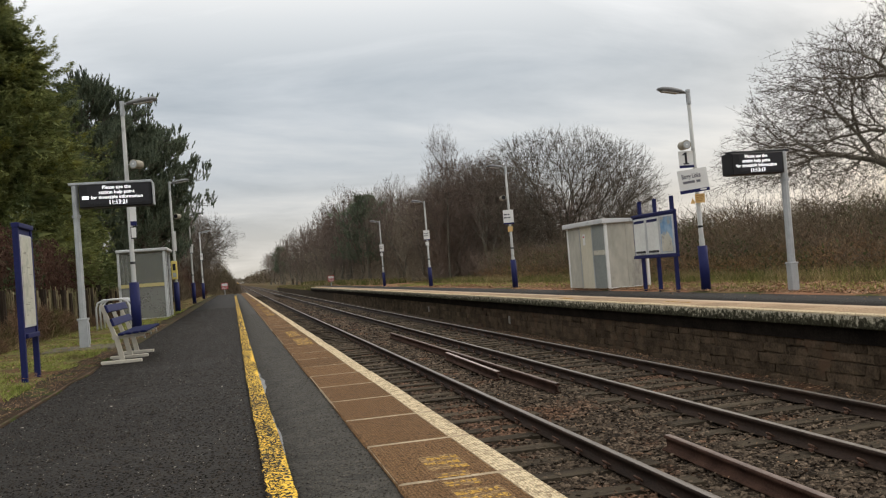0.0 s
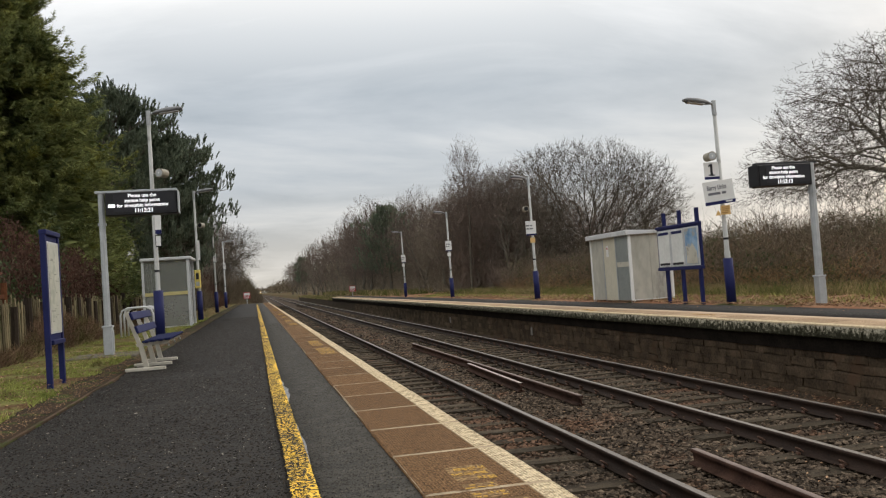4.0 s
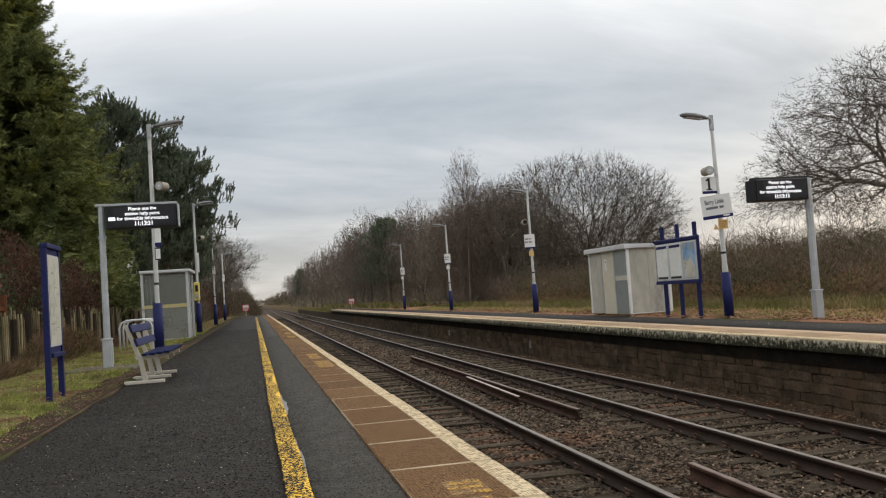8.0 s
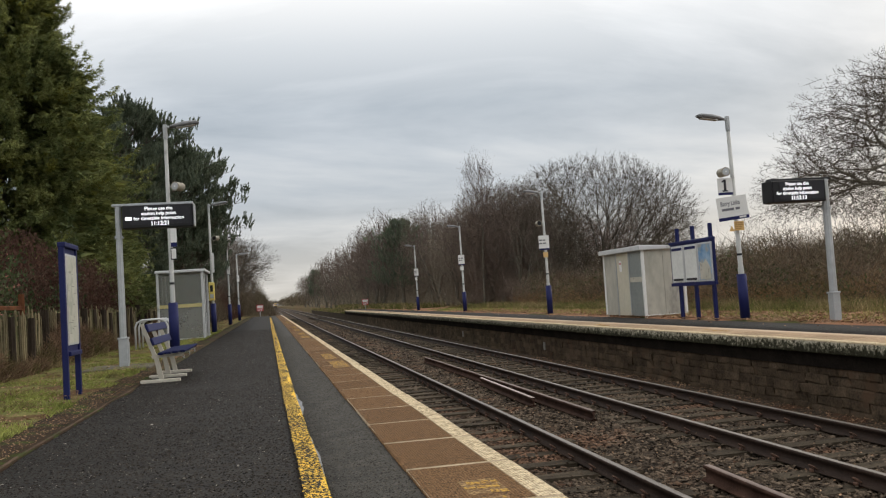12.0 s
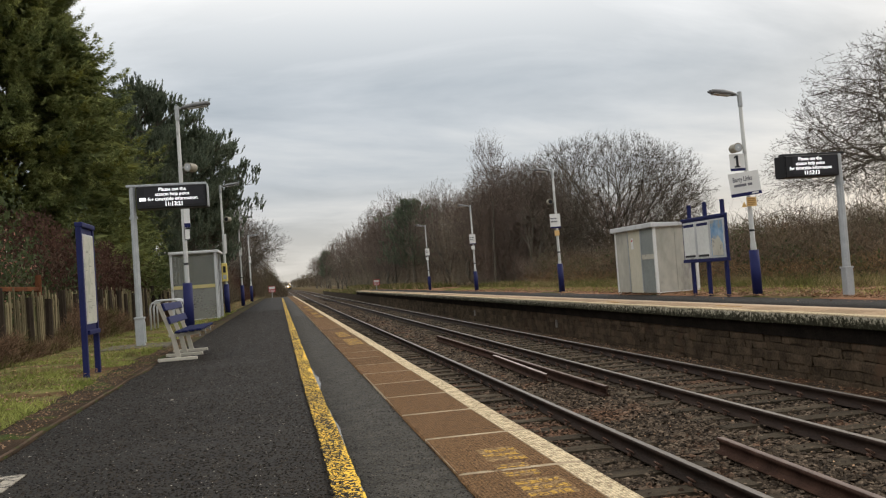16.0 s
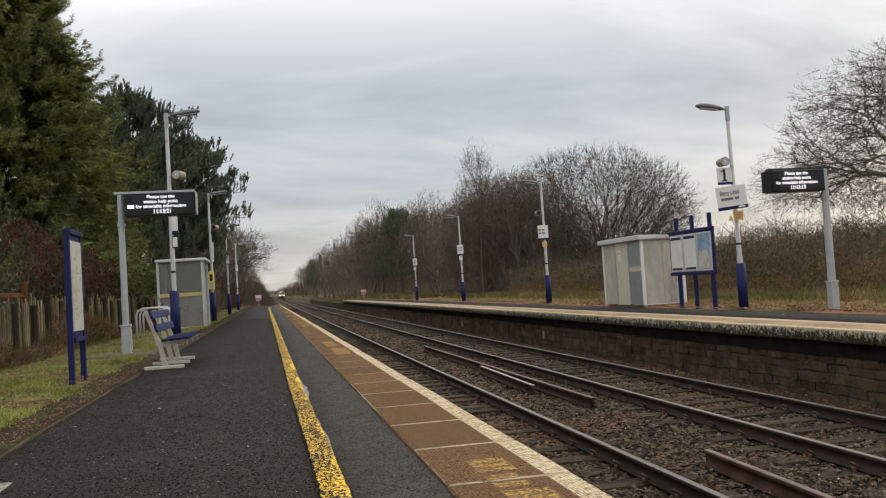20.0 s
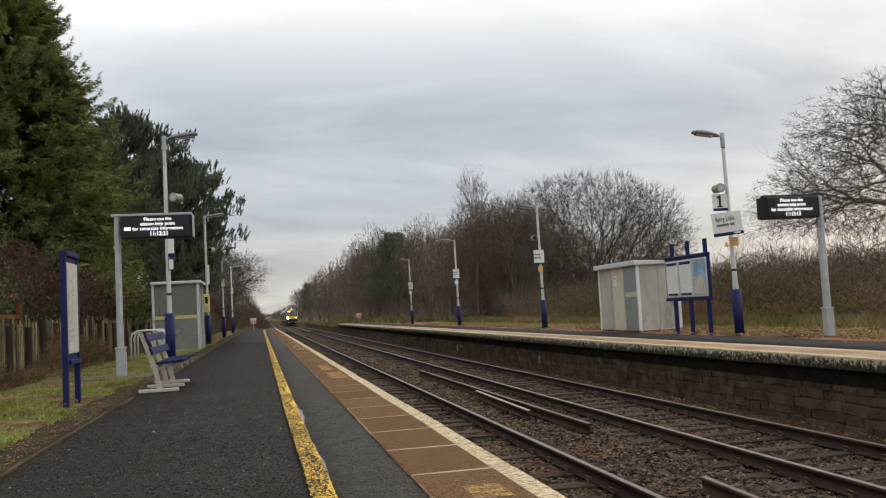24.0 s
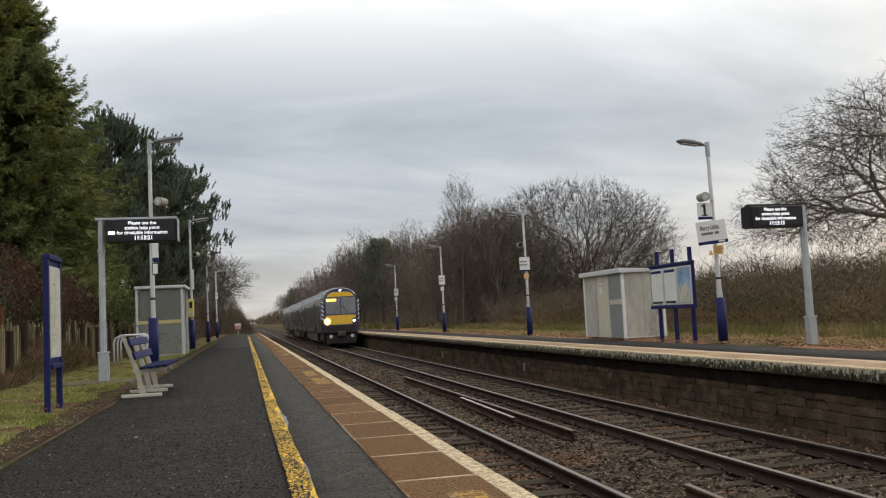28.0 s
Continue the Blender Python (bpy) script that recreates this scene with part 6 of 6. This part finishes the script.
# ---- train ----
def train():
    navy = mat("dark_blue_livery", (0.050, 0.053, 0.066), (0.074, 0.078, 0.092), 1.0, 0.24, 0.0, 6.0, local=True, spec=0.6)
    roofm = mat("grey_roof", (0.085, 0.085, 0.092), (0.12, 0.12, 0.128), 1.5, 0.45, 0.05, 9.0, local=True)
    yel = mat("warning_yellow", (0.93, 0.56, 0.055), (0.97, 0.62, 0.075), 2.0, 0.4, 0.0, 10.0, local=True)
    dark = mat("dark_glazing", (0.020, 0.024, 0.030), (0.032, 0.038, 0.046), 1.0, 0.3, 0.0, 5.0, local=True, spec=0.9)
    # windscreen glass: pale grey base paints the sky's reflection
    cabg = mat("windscreen", (0.17, 0.178, 0.19), (0.23, 0.238, 0.25), 1.0, 0.12, 0.0, 5.0, local=True, spec=0.9)
    # underframe grime, its colour lightened to stand in for the headlight's glare
    gear = mat("glare_lightened_grime", (0.060, 0.050, 0.042), (0.150, 0.125, 0.100), 2.0, 0.8, 0.3, 20.0, local=True)
    soot = mat("front_grime", (0.020, 0.018, 0.017), (0.048, 0.043, 0.040), 2.0, 0.7, 0.2, 20.0, local=True)
    purple = mat("purple_blue_livery", (0.028, 0.028, 0.13), (0.042, 0.040, 0.17), 1.0, 0.3, 0.0, 6.0, local=True, spec=0.5)
    white = mat("white_livery", (0.62, 0.62, 0.62), (0.7, 0.7, 0.7), 1.0, 0.4, 0.0, local=True)
    lamp = glow("headlight_on", (1.0, 0.78, 0.42), 90.0)
    lamp2 = glow("marker_on", (1.0, 0.95, 0.85), 9.0)
    # the headlight's warm halo, made as the reflector bowl's own glow
    bowl = glow("reflector_halo_glow", (1.0, 0.60, 0.20), 1.7)
    amber = glow("destination_led", (1.0, 0.55, 0.12), 2.2)
    th = thing("passenger_train", (0, 0, 0), "dark blue diesel passenger train with yellow front approaching", "train")

    section = [(0.0, 0.0), (1.20, 0.0), (1.30, 0.04), (1.35, 0.16), (1.35, 0.60), (1.335, 0.70), (1.28, 0.785), (1.17, 0.86), (0.99, 0.92), (0.72, 0.965), (0.38, 0.991), (0.0, 1.0)]

    def ring(half, z0, z1):
        """The section of a carriage at one station: straight sides under an arched roof."""
        right = [(x * half / 1.35, z0 + f * (z1 - z0)) for x, f in section]
        return right + [(-x, z) for x, z in right[-2:0:-1]]

    def loft(stations):
        bm = bmesh.new()
        rings = []
        for y, half, z0, z1 in stations:
            rings.append([bm.verts.new((x, y, z)) for x, z in ring(half, z0, z1)])
        k = len(rings[0])
        for a, b in zip(rings, rings[1:]):
            for i in range(k):
                f = bm.faces.new((a[i], a[(i + 1) % k], b[(i + 1) % k], b[i]))
                zc = sum(v.co.z for v in f.verts) / 4
                f.material_index = 1 if zc > 3.42 and f.calc_center_median().y > 1.2 else 0
        bm.faces.new(rings[0]); bm.faces.new(rings[-1][::-1])
        bmesh.ops.recalc_face_normals(bm, faces=bm.faces[:])
        return bm

    L = 22.95
    for c in range(3):
        y0 = c * 23.9
        if c == 0:
            st = [(y0, 1.16, 0.96, 3.80), (y0 + 0.10, 1.25, 0.92, 3.84), (y0 + 0.35, 1.31, 0.90, 3.87), (y0 + 1.0, 1.35, 0.88, 3.89), (y0 + L, 1.35, 0.88, 3.89)]
        else:
            st = [(y0, 1.33, 0.90, 3.86), (y0 + 0.06, 1.35, 0.88, 3.88), (y0 + L, 1.35, 0.88, 3.88)]
        car = part("carriage", loft(st), [navy, roofm], th, "dark blue carriage with grey roof")
        for side in (-1, 1):
            yy = y0 + 3.4
            n = 0
            while yy < y0 + L - 2.2:
                if n in (2, 9):
                    part("door", box(side * 1.352 - 0.012, side * 1.352 + 0.012, yy, yy + 1.35, 0.95, 3.05, 0.004), dark, car, "sliding door")
                    part("door_window", box(side * 1.366 - 0.004, side * 1.366 + 0.004, yy + 0.2, yy + 1.15, 1.9, 2.85), dark, car)
                    yy += 1.6
                else:
                    part("side_window", box(side * 1.352 - 0.006, side * 1.352 + 0.006, yy, yy + 1.35, 1.95, 2.85, 0.003), dark, car)
                    yy += 1.55
                n += 1
            part("skirt", box(side * 1.15 - 0.05, side * 1.15 + 0.05, y0 + 6.2, y0 + L - 6.2, 0.32, 0.90, 0.02), gear, car)
        for b in (3.6, L - 3.6):
            bg = part("bogie", box(-1.1, 1.1, y0 + b - 1.6, y0 + b + 1.6, 0.45, 0.92, 0.05), gear, car)
            for dy in (-1.3, 1.3):
                for s in (-1, 1):
                    part("wheel", tube([(s * 0.70, y0 + b + dy, 0.42), (s * 0.83, y0 + b + dy, 0.42)], 0.42, 20), gear, bg)
        part("equipment_box", box(-1.0, 1.0, y0 + 6, y0 + L - 6, 0.28, 0.92, 0.03), gear, car)
        if c < 2:
            part("gangway", box(-0.6, 0.6, y0 + L, y0 + 23.9, 0.9, 3.3), BLACK, car)
        part("roof_unit", box(-0.6, 0.6, y0 + 8, y0 + 12, 3.78, 3.95, 0.05), roofm, car)
    # cab front
    yf = -0.012
    part("front_surround", prism([(-1.12, 1.0), (1.12, 1.0), (1.18, 2.1), (1.15, 3.05), (1.05, 3.30), (0.86, 3.52), (0.56, 3.68), (0.25, 3.76), (-0.25, 3.76), (-0.56, 3.68), (-0.86, 3.52), (-1.05, 3.30), (-1.15, 3.05), (-1.18, 2.1)], yf - 0.02, 0.05), purple, th, "deep blue cab surround")
    part("yellow_panel", prism([(-0.92, 1.50), (0.74, 1.50), (1.00, 1.70), (1.04, 2.13), (-1.07, 2.13), (-1.02, 1.58)], yf - 0.045, yf - 0.021), yel, th, "bright yellow warning panel")
    part("lower_panel", prism([(-1.1, 0.95), (1.1, 0.95), (1.1, 1.42), (-1.1, 1.42)], yf - 0.04, yf - 0.021), soot, th, "dark lower front")
    part("top_panel", prism([(-0.97, 3.29), (0.97, 3.29), (0.88, 3.42), (0.72, 3.53), (0.50, 3.585), (-0.50, 3.585), (-0.72, 3.53), (-0.88, 3.42)], yf - 0.045, yf - 0.021), yel, th, "yellow panel over the windscreen")
    for s in (-1, 1):
        ws = part("windscreen", prism([(s * 0.03, 2.18), (s * 1.06, 2.22), (s * 1.04, 3.24), (s * 0.03, 3.24)], yf - 0.04, yf - 0.021), cabg, th, "windscreen half, coloured pale for reflected sky")
        part("wiper", tube([(s * 0.1, yf - 0.06, 2.75), (s * 0.5, yf - 0.06, 2.2)], 0.018, 6), gear, ws)
    part("destination", box(-1.0, -0.30, yf - 0.055, yf - 0.041, 3.0, 3.16), amber, th, "lit amber destination strip")
    for s in (-1, 1):
        hl = part("headlight_cluster", tube([(s * 0.97, yf - 0.07, 1.72), (s * 0.97, yf - 0.02, 1.72)], 0.25 if s < 0 else 0.21, 20), bowl if s < 0 else roofm, th, "round headlight cluster")
        part("lens", tube([(s * 0.97 - (0.06 if s > 0 else 0), yf - 0.085, 1.72), (s * 0.97 - (0.06 if s > 0 else 0), yf - 0.071, 1.72)], 0.125 if s < 0 else 0.08, 20), lamp if s < 0 else lamp2, hl, "lit warm headlight" if s < 0 else "small white light")
        part("lower_lamp", tube([(s * 0.75, yf - 0.06, 0.72), (s * 0.75, yf + 0.1, 0.72)], 0.12, 14), white, th, "round pale fitting under the front")
        part("mirror_stripe", box(s * 1.352 - 0.006, s * 1.352 + 0.006, 0.99, 1.03, 1.7, 3.2), white, th)
        for k in range(5):
            z = 1.78 + 0.27 * k
            fl = bmesh.new()
            lo = [fl.verts.new(c) for c in ((s * 1.188, -0.005, z), (s * 1.322, 0.33, z + 0.11), (s * 1.322, 0.33, z + 0.25), (s * 1.188, -0.005, z + 0.11))]
            up = [fl.verts.new((v.co.x + s * 0.022, v.co.y - 0.008, v.co.z)) for v in lo]
            fl.faces.new(lo[::-1]); fl.faces.new(up)
            for a in range(4):
                fl.faces.new((lo[a], lo[(a + 1) % 4], up[(a + 1) % 4], up[a]))
            part("flag_stripe", fl, white, th, "pale diagonal livery marks")
    part("marker_light", tube([(0, yf - 0.06, 3.68), (0, yf - 0.01, 3.68)], 0.065, 14), lamp2, th, "top marker light")
    part("coupler", box(-0.28, 0.28, -0.45, 0.1, 0.72, 1.05, 0.05), gear, th)
    part("obstacle_deflector", prism([(-1.0, 0.25), (1.0, 0.25), (1.1, 0.8), (-1.1, 0.8)], -0.05, 0.12), soot, th)
    # the cab and roof are drawn out above the waist
    for ob in th.children_recursive:
        for v in ob.data.vertices:
            v.co.z += 0.07 * max(0.0, v.co.z - 2.15)
    th.scale = (1, 1, 1.05)
    return th


THE_TRAIN = train()
TRAIN_AT = [(0.0, 1190), (6.0, 985), (10.0, 840), (13.0, 725), (16.0, 605), (18.0, 515), (20.0, 415), (21.5, 330), (22.5, 274), (24.0, 206), (25.0, 166), (26.0, 130), (27.0, 95), (27.5, 78.4), (28.0, 61.5)]


# ---- countable pieces of platforms and walls ----
rngp = random.Random(21)
y0 = 4.93 - SLAB * 12
for k in range(int((NEAR_END - y0) / SLAB)):
    part("coping_slab", near_slab, COPING, near, "", (EDGE + drift(y0 + k * SLAB) + rngp.uniform(-0.006, 0.006), y0 + k * SLAB, 0.0138 + rngp.uniform(-0.0004, 0.0004), 0, 0, rngp.uniform(-0.25, 0.25)))
for k in range(int((FAR_END + 12) / SLAB)):
    part("coping_slab", far_slab, COPING, far, "", (FAR_EDGE + rngp.uniform(-0.008, 0.008), -12 + k * SLAB, rngp.uniform(-0.005, 0.005), 0, 0, 180 + rngp.uniform(-0.25, 0.25)))

# faded yellow markings on some slabs: worn words, as plain bars
PATCH = mat("worn_marking_ground", (0.26, 0.160, 0.072), (0.46, 0.31, 0.145), 30.0, 0.8, 0.3, 120.0, third=((0.15, 0.09, 0.046), 0.60, 42.0))
FADED = mat("faded_yellow_marking", (0.36, 0.20, 0.045), (0.70, 0.43, 0.085), 40.0, 0.8, 0.3, 120.0, third=((0.15, 0.088, 0.044), 0.48, 55.0))
for y, long, wide in ((4.15, 0.33, 0.20), (3.98, 0.10, 0.16), (3.80, 0.11, 0.17), (3.42, 0.32, 0.22), (13.1, 1.45, 0.24), (15.2, 1.6, 0.20), (25.4, 1.5, 0.22), (28.3, 1.9, 0.20), (33.0, 1.7, 0.20), (37.2, 2.0, 0.20), (46.8, 1.9, 0.20), (50.0, 2.0, 0.20)):
    x0 = 0.885 + drift(y)
    part("marking_patch", box(x0, x0 + wide, y, y + long, 0.0130, 0.0146), PATCH, near)
    n = max(2, round(long / 0.1))
    for k in range(n):
        yy = y + long * k / n
        x = x0 + 0.004
        while x < x0 + wide - 0.02:
            w = min(rngp.uniform(0.012, 0.05), x0 + wide - x)
            if rngp.random() < 0.86:
                part("marking_bar", box(x, x + w, yy + rngp.uniform(0, 0.012), yy + long / n * rngp.uniform(0.45, 0.7), 0.0130, 0.0158), FADED, near)
            x += w + rngp.uniform(0.006, 0.014)

# faint yellow remains on the far coping
for y, long, x0 in ((14.7, 1.0, 8.10), (20.1, 0.8, 7.92)):
    for k in range(5):
        part("marking_bar", box(x0 + rngp.uniform(0, 0.05), x0 + rngp.uniform(0.10, 0.17), y + long * k / 5, y + long * (k + 0.5) / 5, 0.002, 0.0085), FADED, far)

# worn white corner of an old painted box on the asphalt
OLD_WHITE = mat("worn_white_marking", (0.26, 0.235, 0.19), (0.44, 0.40, 0.33), 30.0, 0.7, 0.3, 90.0, third=((0.05, 0.043, 0.036), 0.42, 22.0))
part("white_marking", box(-1.62, -1.535, 4.45, 5.17, 0.004, 0.0100), OLD_WHITE, near, "worn white painted strip")
part("white_marking", box(-1.86, -1.625, 5.08, 5.17, 0.001, 0.0085), OLD_WHITE, near, "worn white painted strip")

# stone face of the far platform, course by course
FACE = mat("sooty_sandstone", (0.036, 0.027, 0.018), (0.120, 0.086, 0.058), 3.0, 0.95, 0.9, 26.0, third=((0.088, 0.056, 0.036), 0.18, 1.6), vary=0.28)
FACE_FAR = mat("sooty_sandstone_far", (0.046, 0.035, 0.023), (0.13, 0.096, 0.062), 1.4, 0.95, 0.7, 22.0, island=0.35)


def face_stone(w, h, seed):
    bm = box(-0.03, 0.05, 0.003, w - 0.003, 0.003, h - 0.003, 0.009)
    r = random.Random(seed)
    for v in bm.verts:
        if v.co.x < 0:
            v.co.x += r.uniform(-0.012, 0.012)
        v.co.y += r.uniform(-0.024, 0.024)
        v.co.z += r.uniform(-0.020, 0.020)
    return mesh_of(bm, "face_stone", FACE)


sizes = [(w, h) for w in (0.24, 0.33, 0.45, 0.60) for h in (0.14, 0.165)]
stones = {s: [face_stone(*s, 7 * i + 100 * j) for j in range(3)] for i, s in enumerate(sizes)}
far_bm = bmesh.new()
z = -1.17
for course, h in enumerate((0.165, 0.14, 0.165, 0.14, 0.165)):
    y = 8.0 + 0.2 * course
    while y < 75:
        w = rngp.choice((0.24, 0.33, 0.45, 0.60))
        if y < 30:
            part("face_stone", stones[(w, h)][rngp.randrange(3)], FACE, far, "", (8.03 + rngp.uniform(-0.010, 0.016), y, z + rngp.uniform(-0.010, 0.010)))
        else:
            box(8.0 + rngp.uniform(-0.01, 0.01), 8.08, y + 0.01, y + w - 0.01, z + 0.01, z + h - 0.01, 0, far_bm)
        y += w
    z += h
fs_ob = part("far_face_stones", far_bm, FACE_FAR, far)
fs_ob["kind"] = "stuff"

# small marker plates fixed to the stone face
MARKER = mat("dirty_white_plate", (0.19, 0.18, 0.16), (0.32, 0.30, 0.27), 9.0, 0.6, 0.1, 60.0)
for y in (25.2, 36.6):
    part("marker_plate", box(7.952, 7.99, y - 0.055, y + 0.055, -0.84, -0.61, 0.004), MARKER, far, "small white marker plate on the stone face")

# pale chippings bedded in the near asphalt
rngc = np.random.default_rng(6)
yc = 2.2 + 22 * rngc.uniform(0, 1, 3000) ** 1.7
xc = rngc.uniform(LEFT_EDGE, 0.06, 3000)
sc = rngc.uniform(0.0015, 0.0042, 3000) * (1 + (rngc.uniform(0, 1, 3000) > 0.985) * 1.6)
base = np.array([(-1, -0.7, 0), (0.9, -0.9, 0), (1.1, 0.7, 0), (-0.6, 1.0, 0), (0.1, 0.1, 0.55)])
V = base[None] * (sc[:, None] * rngc.uniform(0.6, 1.4, (3000, 5)))[..., None]
a = rngc.uniform(0, 6.28, 3000)
V = np.stack([V[..., 0] * np.cos(a)[:, None] - V[..., 1] * np.sin(a)[:, None], V[..., 0] * np.sin(a)[:, None] + V[..., 1] * np.cos(a)[:, None], V[..., 2]], -1)
half = (LEFT_EDGE + 0.17) / 2
V += np.column_stack([xc, yc, 0.0128 * (1 - np.abs(xc - half) / abs(0.17 - half)) + 0.001])[:, None]
F = (np.array([(0, 1, 4), (1, 2, 4), (2, 3, 4), (3, 0, 4)])[None] + 5 * np.arange(3000)[:, None, None]).reshape(-1, 3)
tagged(part("asphalt_chippings", raw("asphalt_chippings", V.reshape(-1, 3), F, CHIPS), CHIPS), "tiny pale chippings bedded in dark asphalt", "chippings", kind="stuff")


# coarse aggregate standing out of the asphalt, dark and mid grey
def aggregate(name, n, x0, x1, y0, y1, power, sizes, material, label, seed, crown):
    r = np.random.default_rng(seed)
    yy = y0 + (y1 - y0) * r.uniform(0, 1, n) ** power
    xx = r.uniform(x0, x1, n)
    s = r.uniform(*sizes, n)
    v = base[None] * (s[:, None] * r.uniform(0.6, 1.4, (n, 5)))[..., None]
    t = r.uniform(0, 6.28, n)[:, None]
    v = np.stack([v[..., 0] * np.cos(t) - v[..., 1] * np.sin(t), v[..., 0] * np.sin(t) + v[..., 1] * np.cos(t), v[..., 2] * 1.3], -1)
    h = 0.0125 * (1 - np.abs(xx - half) / abs(0.17 - half)) if crown else np.zeros(n)
    v += np.column_stack([xx, yy, h])[:, None]
    f = (np.array([(0, 1, 4), (1, 2, 4), (2, 3, 4), (3, 0, 4)])[None] + 5 * np.arange(n)[:, None, None]).reshape(-1, 3)
    tagged(part(name, raw(name, v.reshape(-1, 3), f, material), material), label, "aggregate", kind="stuff")


AGG = mat("asphalt_aggregate", (0.008, 0.0066, 0.0053), (0.046, 0.038, 0.030), 20.0, 0.9, 0.0, island=0.95, spec=0.10)
AGG_NEW = mat("strip_aggregate", (0.012, 0.011, 0.009), (0.105, 0.095, 0.078), 20.0, 0.9, 0.0, island=0.7)
aggregate("asphalt_aggregate", 84000, LEFT_EDGE, 0.09, 2.6, 38, 2.3, (0.003, 0.0072), AGG, "rough dark aggregate of the platform asphalt", 31, True)
aggregate("strip_aggregate", 30000, 0.22, 0.68, 2.6, 28, 2.2, (0.002, 0.005), AGG_NEW, "fine grey aggregate of the newer strip", 32, False)

# aggregate that the worn yellow paint leaves bare
rr = np.random.default_rng(44)
n = 8000
yy = 2.6 + 26 * rr.uniform(0, 1, n) ** 2.2
mid = np.array([line_at(v) for v in yy])
xx = mid + rr.uniform(-0.080, 0.066, n)
keep = xx - mid + 0.09 * wavy(xx, yy, 1.6, 2) < 0.03
xx, yy = xx[keep], yy[keep]
n = len(xx)
s = rr.uniform(0.0025, 0.006, n)
v = base[None] * (s[:, None] * rr.uniform(0.6, 1.5, (n, 5)))[..., None]
t = rr.uniform(0, 6.28, n)[:, None]
v = np.stack([v[..., 0] * np.cos(t) - v[..., 1] * np.sin(t), v[..., 0] * np.sin(t) + v[..., 1] * np.cos(t), v[..., 2]], -1) + np.column_stack([xx, yy, np.full(n, 0.0160)])[:, None]
f = (np.array([(0, 1, 4), (1, 2, 4), (2, 3, 4), (3, 0, 4)])[None] + 5 * np.arange(n)[:, None, None]).reshape(-1, 3)
tagged(part("bared_aggregate", raw("bared_aggregate", v.reshape(-1, 3), f, AGG), AGG), "dark stones showing through the worn yellow line", "aggregate", kind="stuff")


# ---- what moves ----
def motions():
    walk(THE_TRAIN, [(t, pose(6.25 + bend(y), y, RAIL_TOP)) for t, y in TRAIN_AT])


motions()
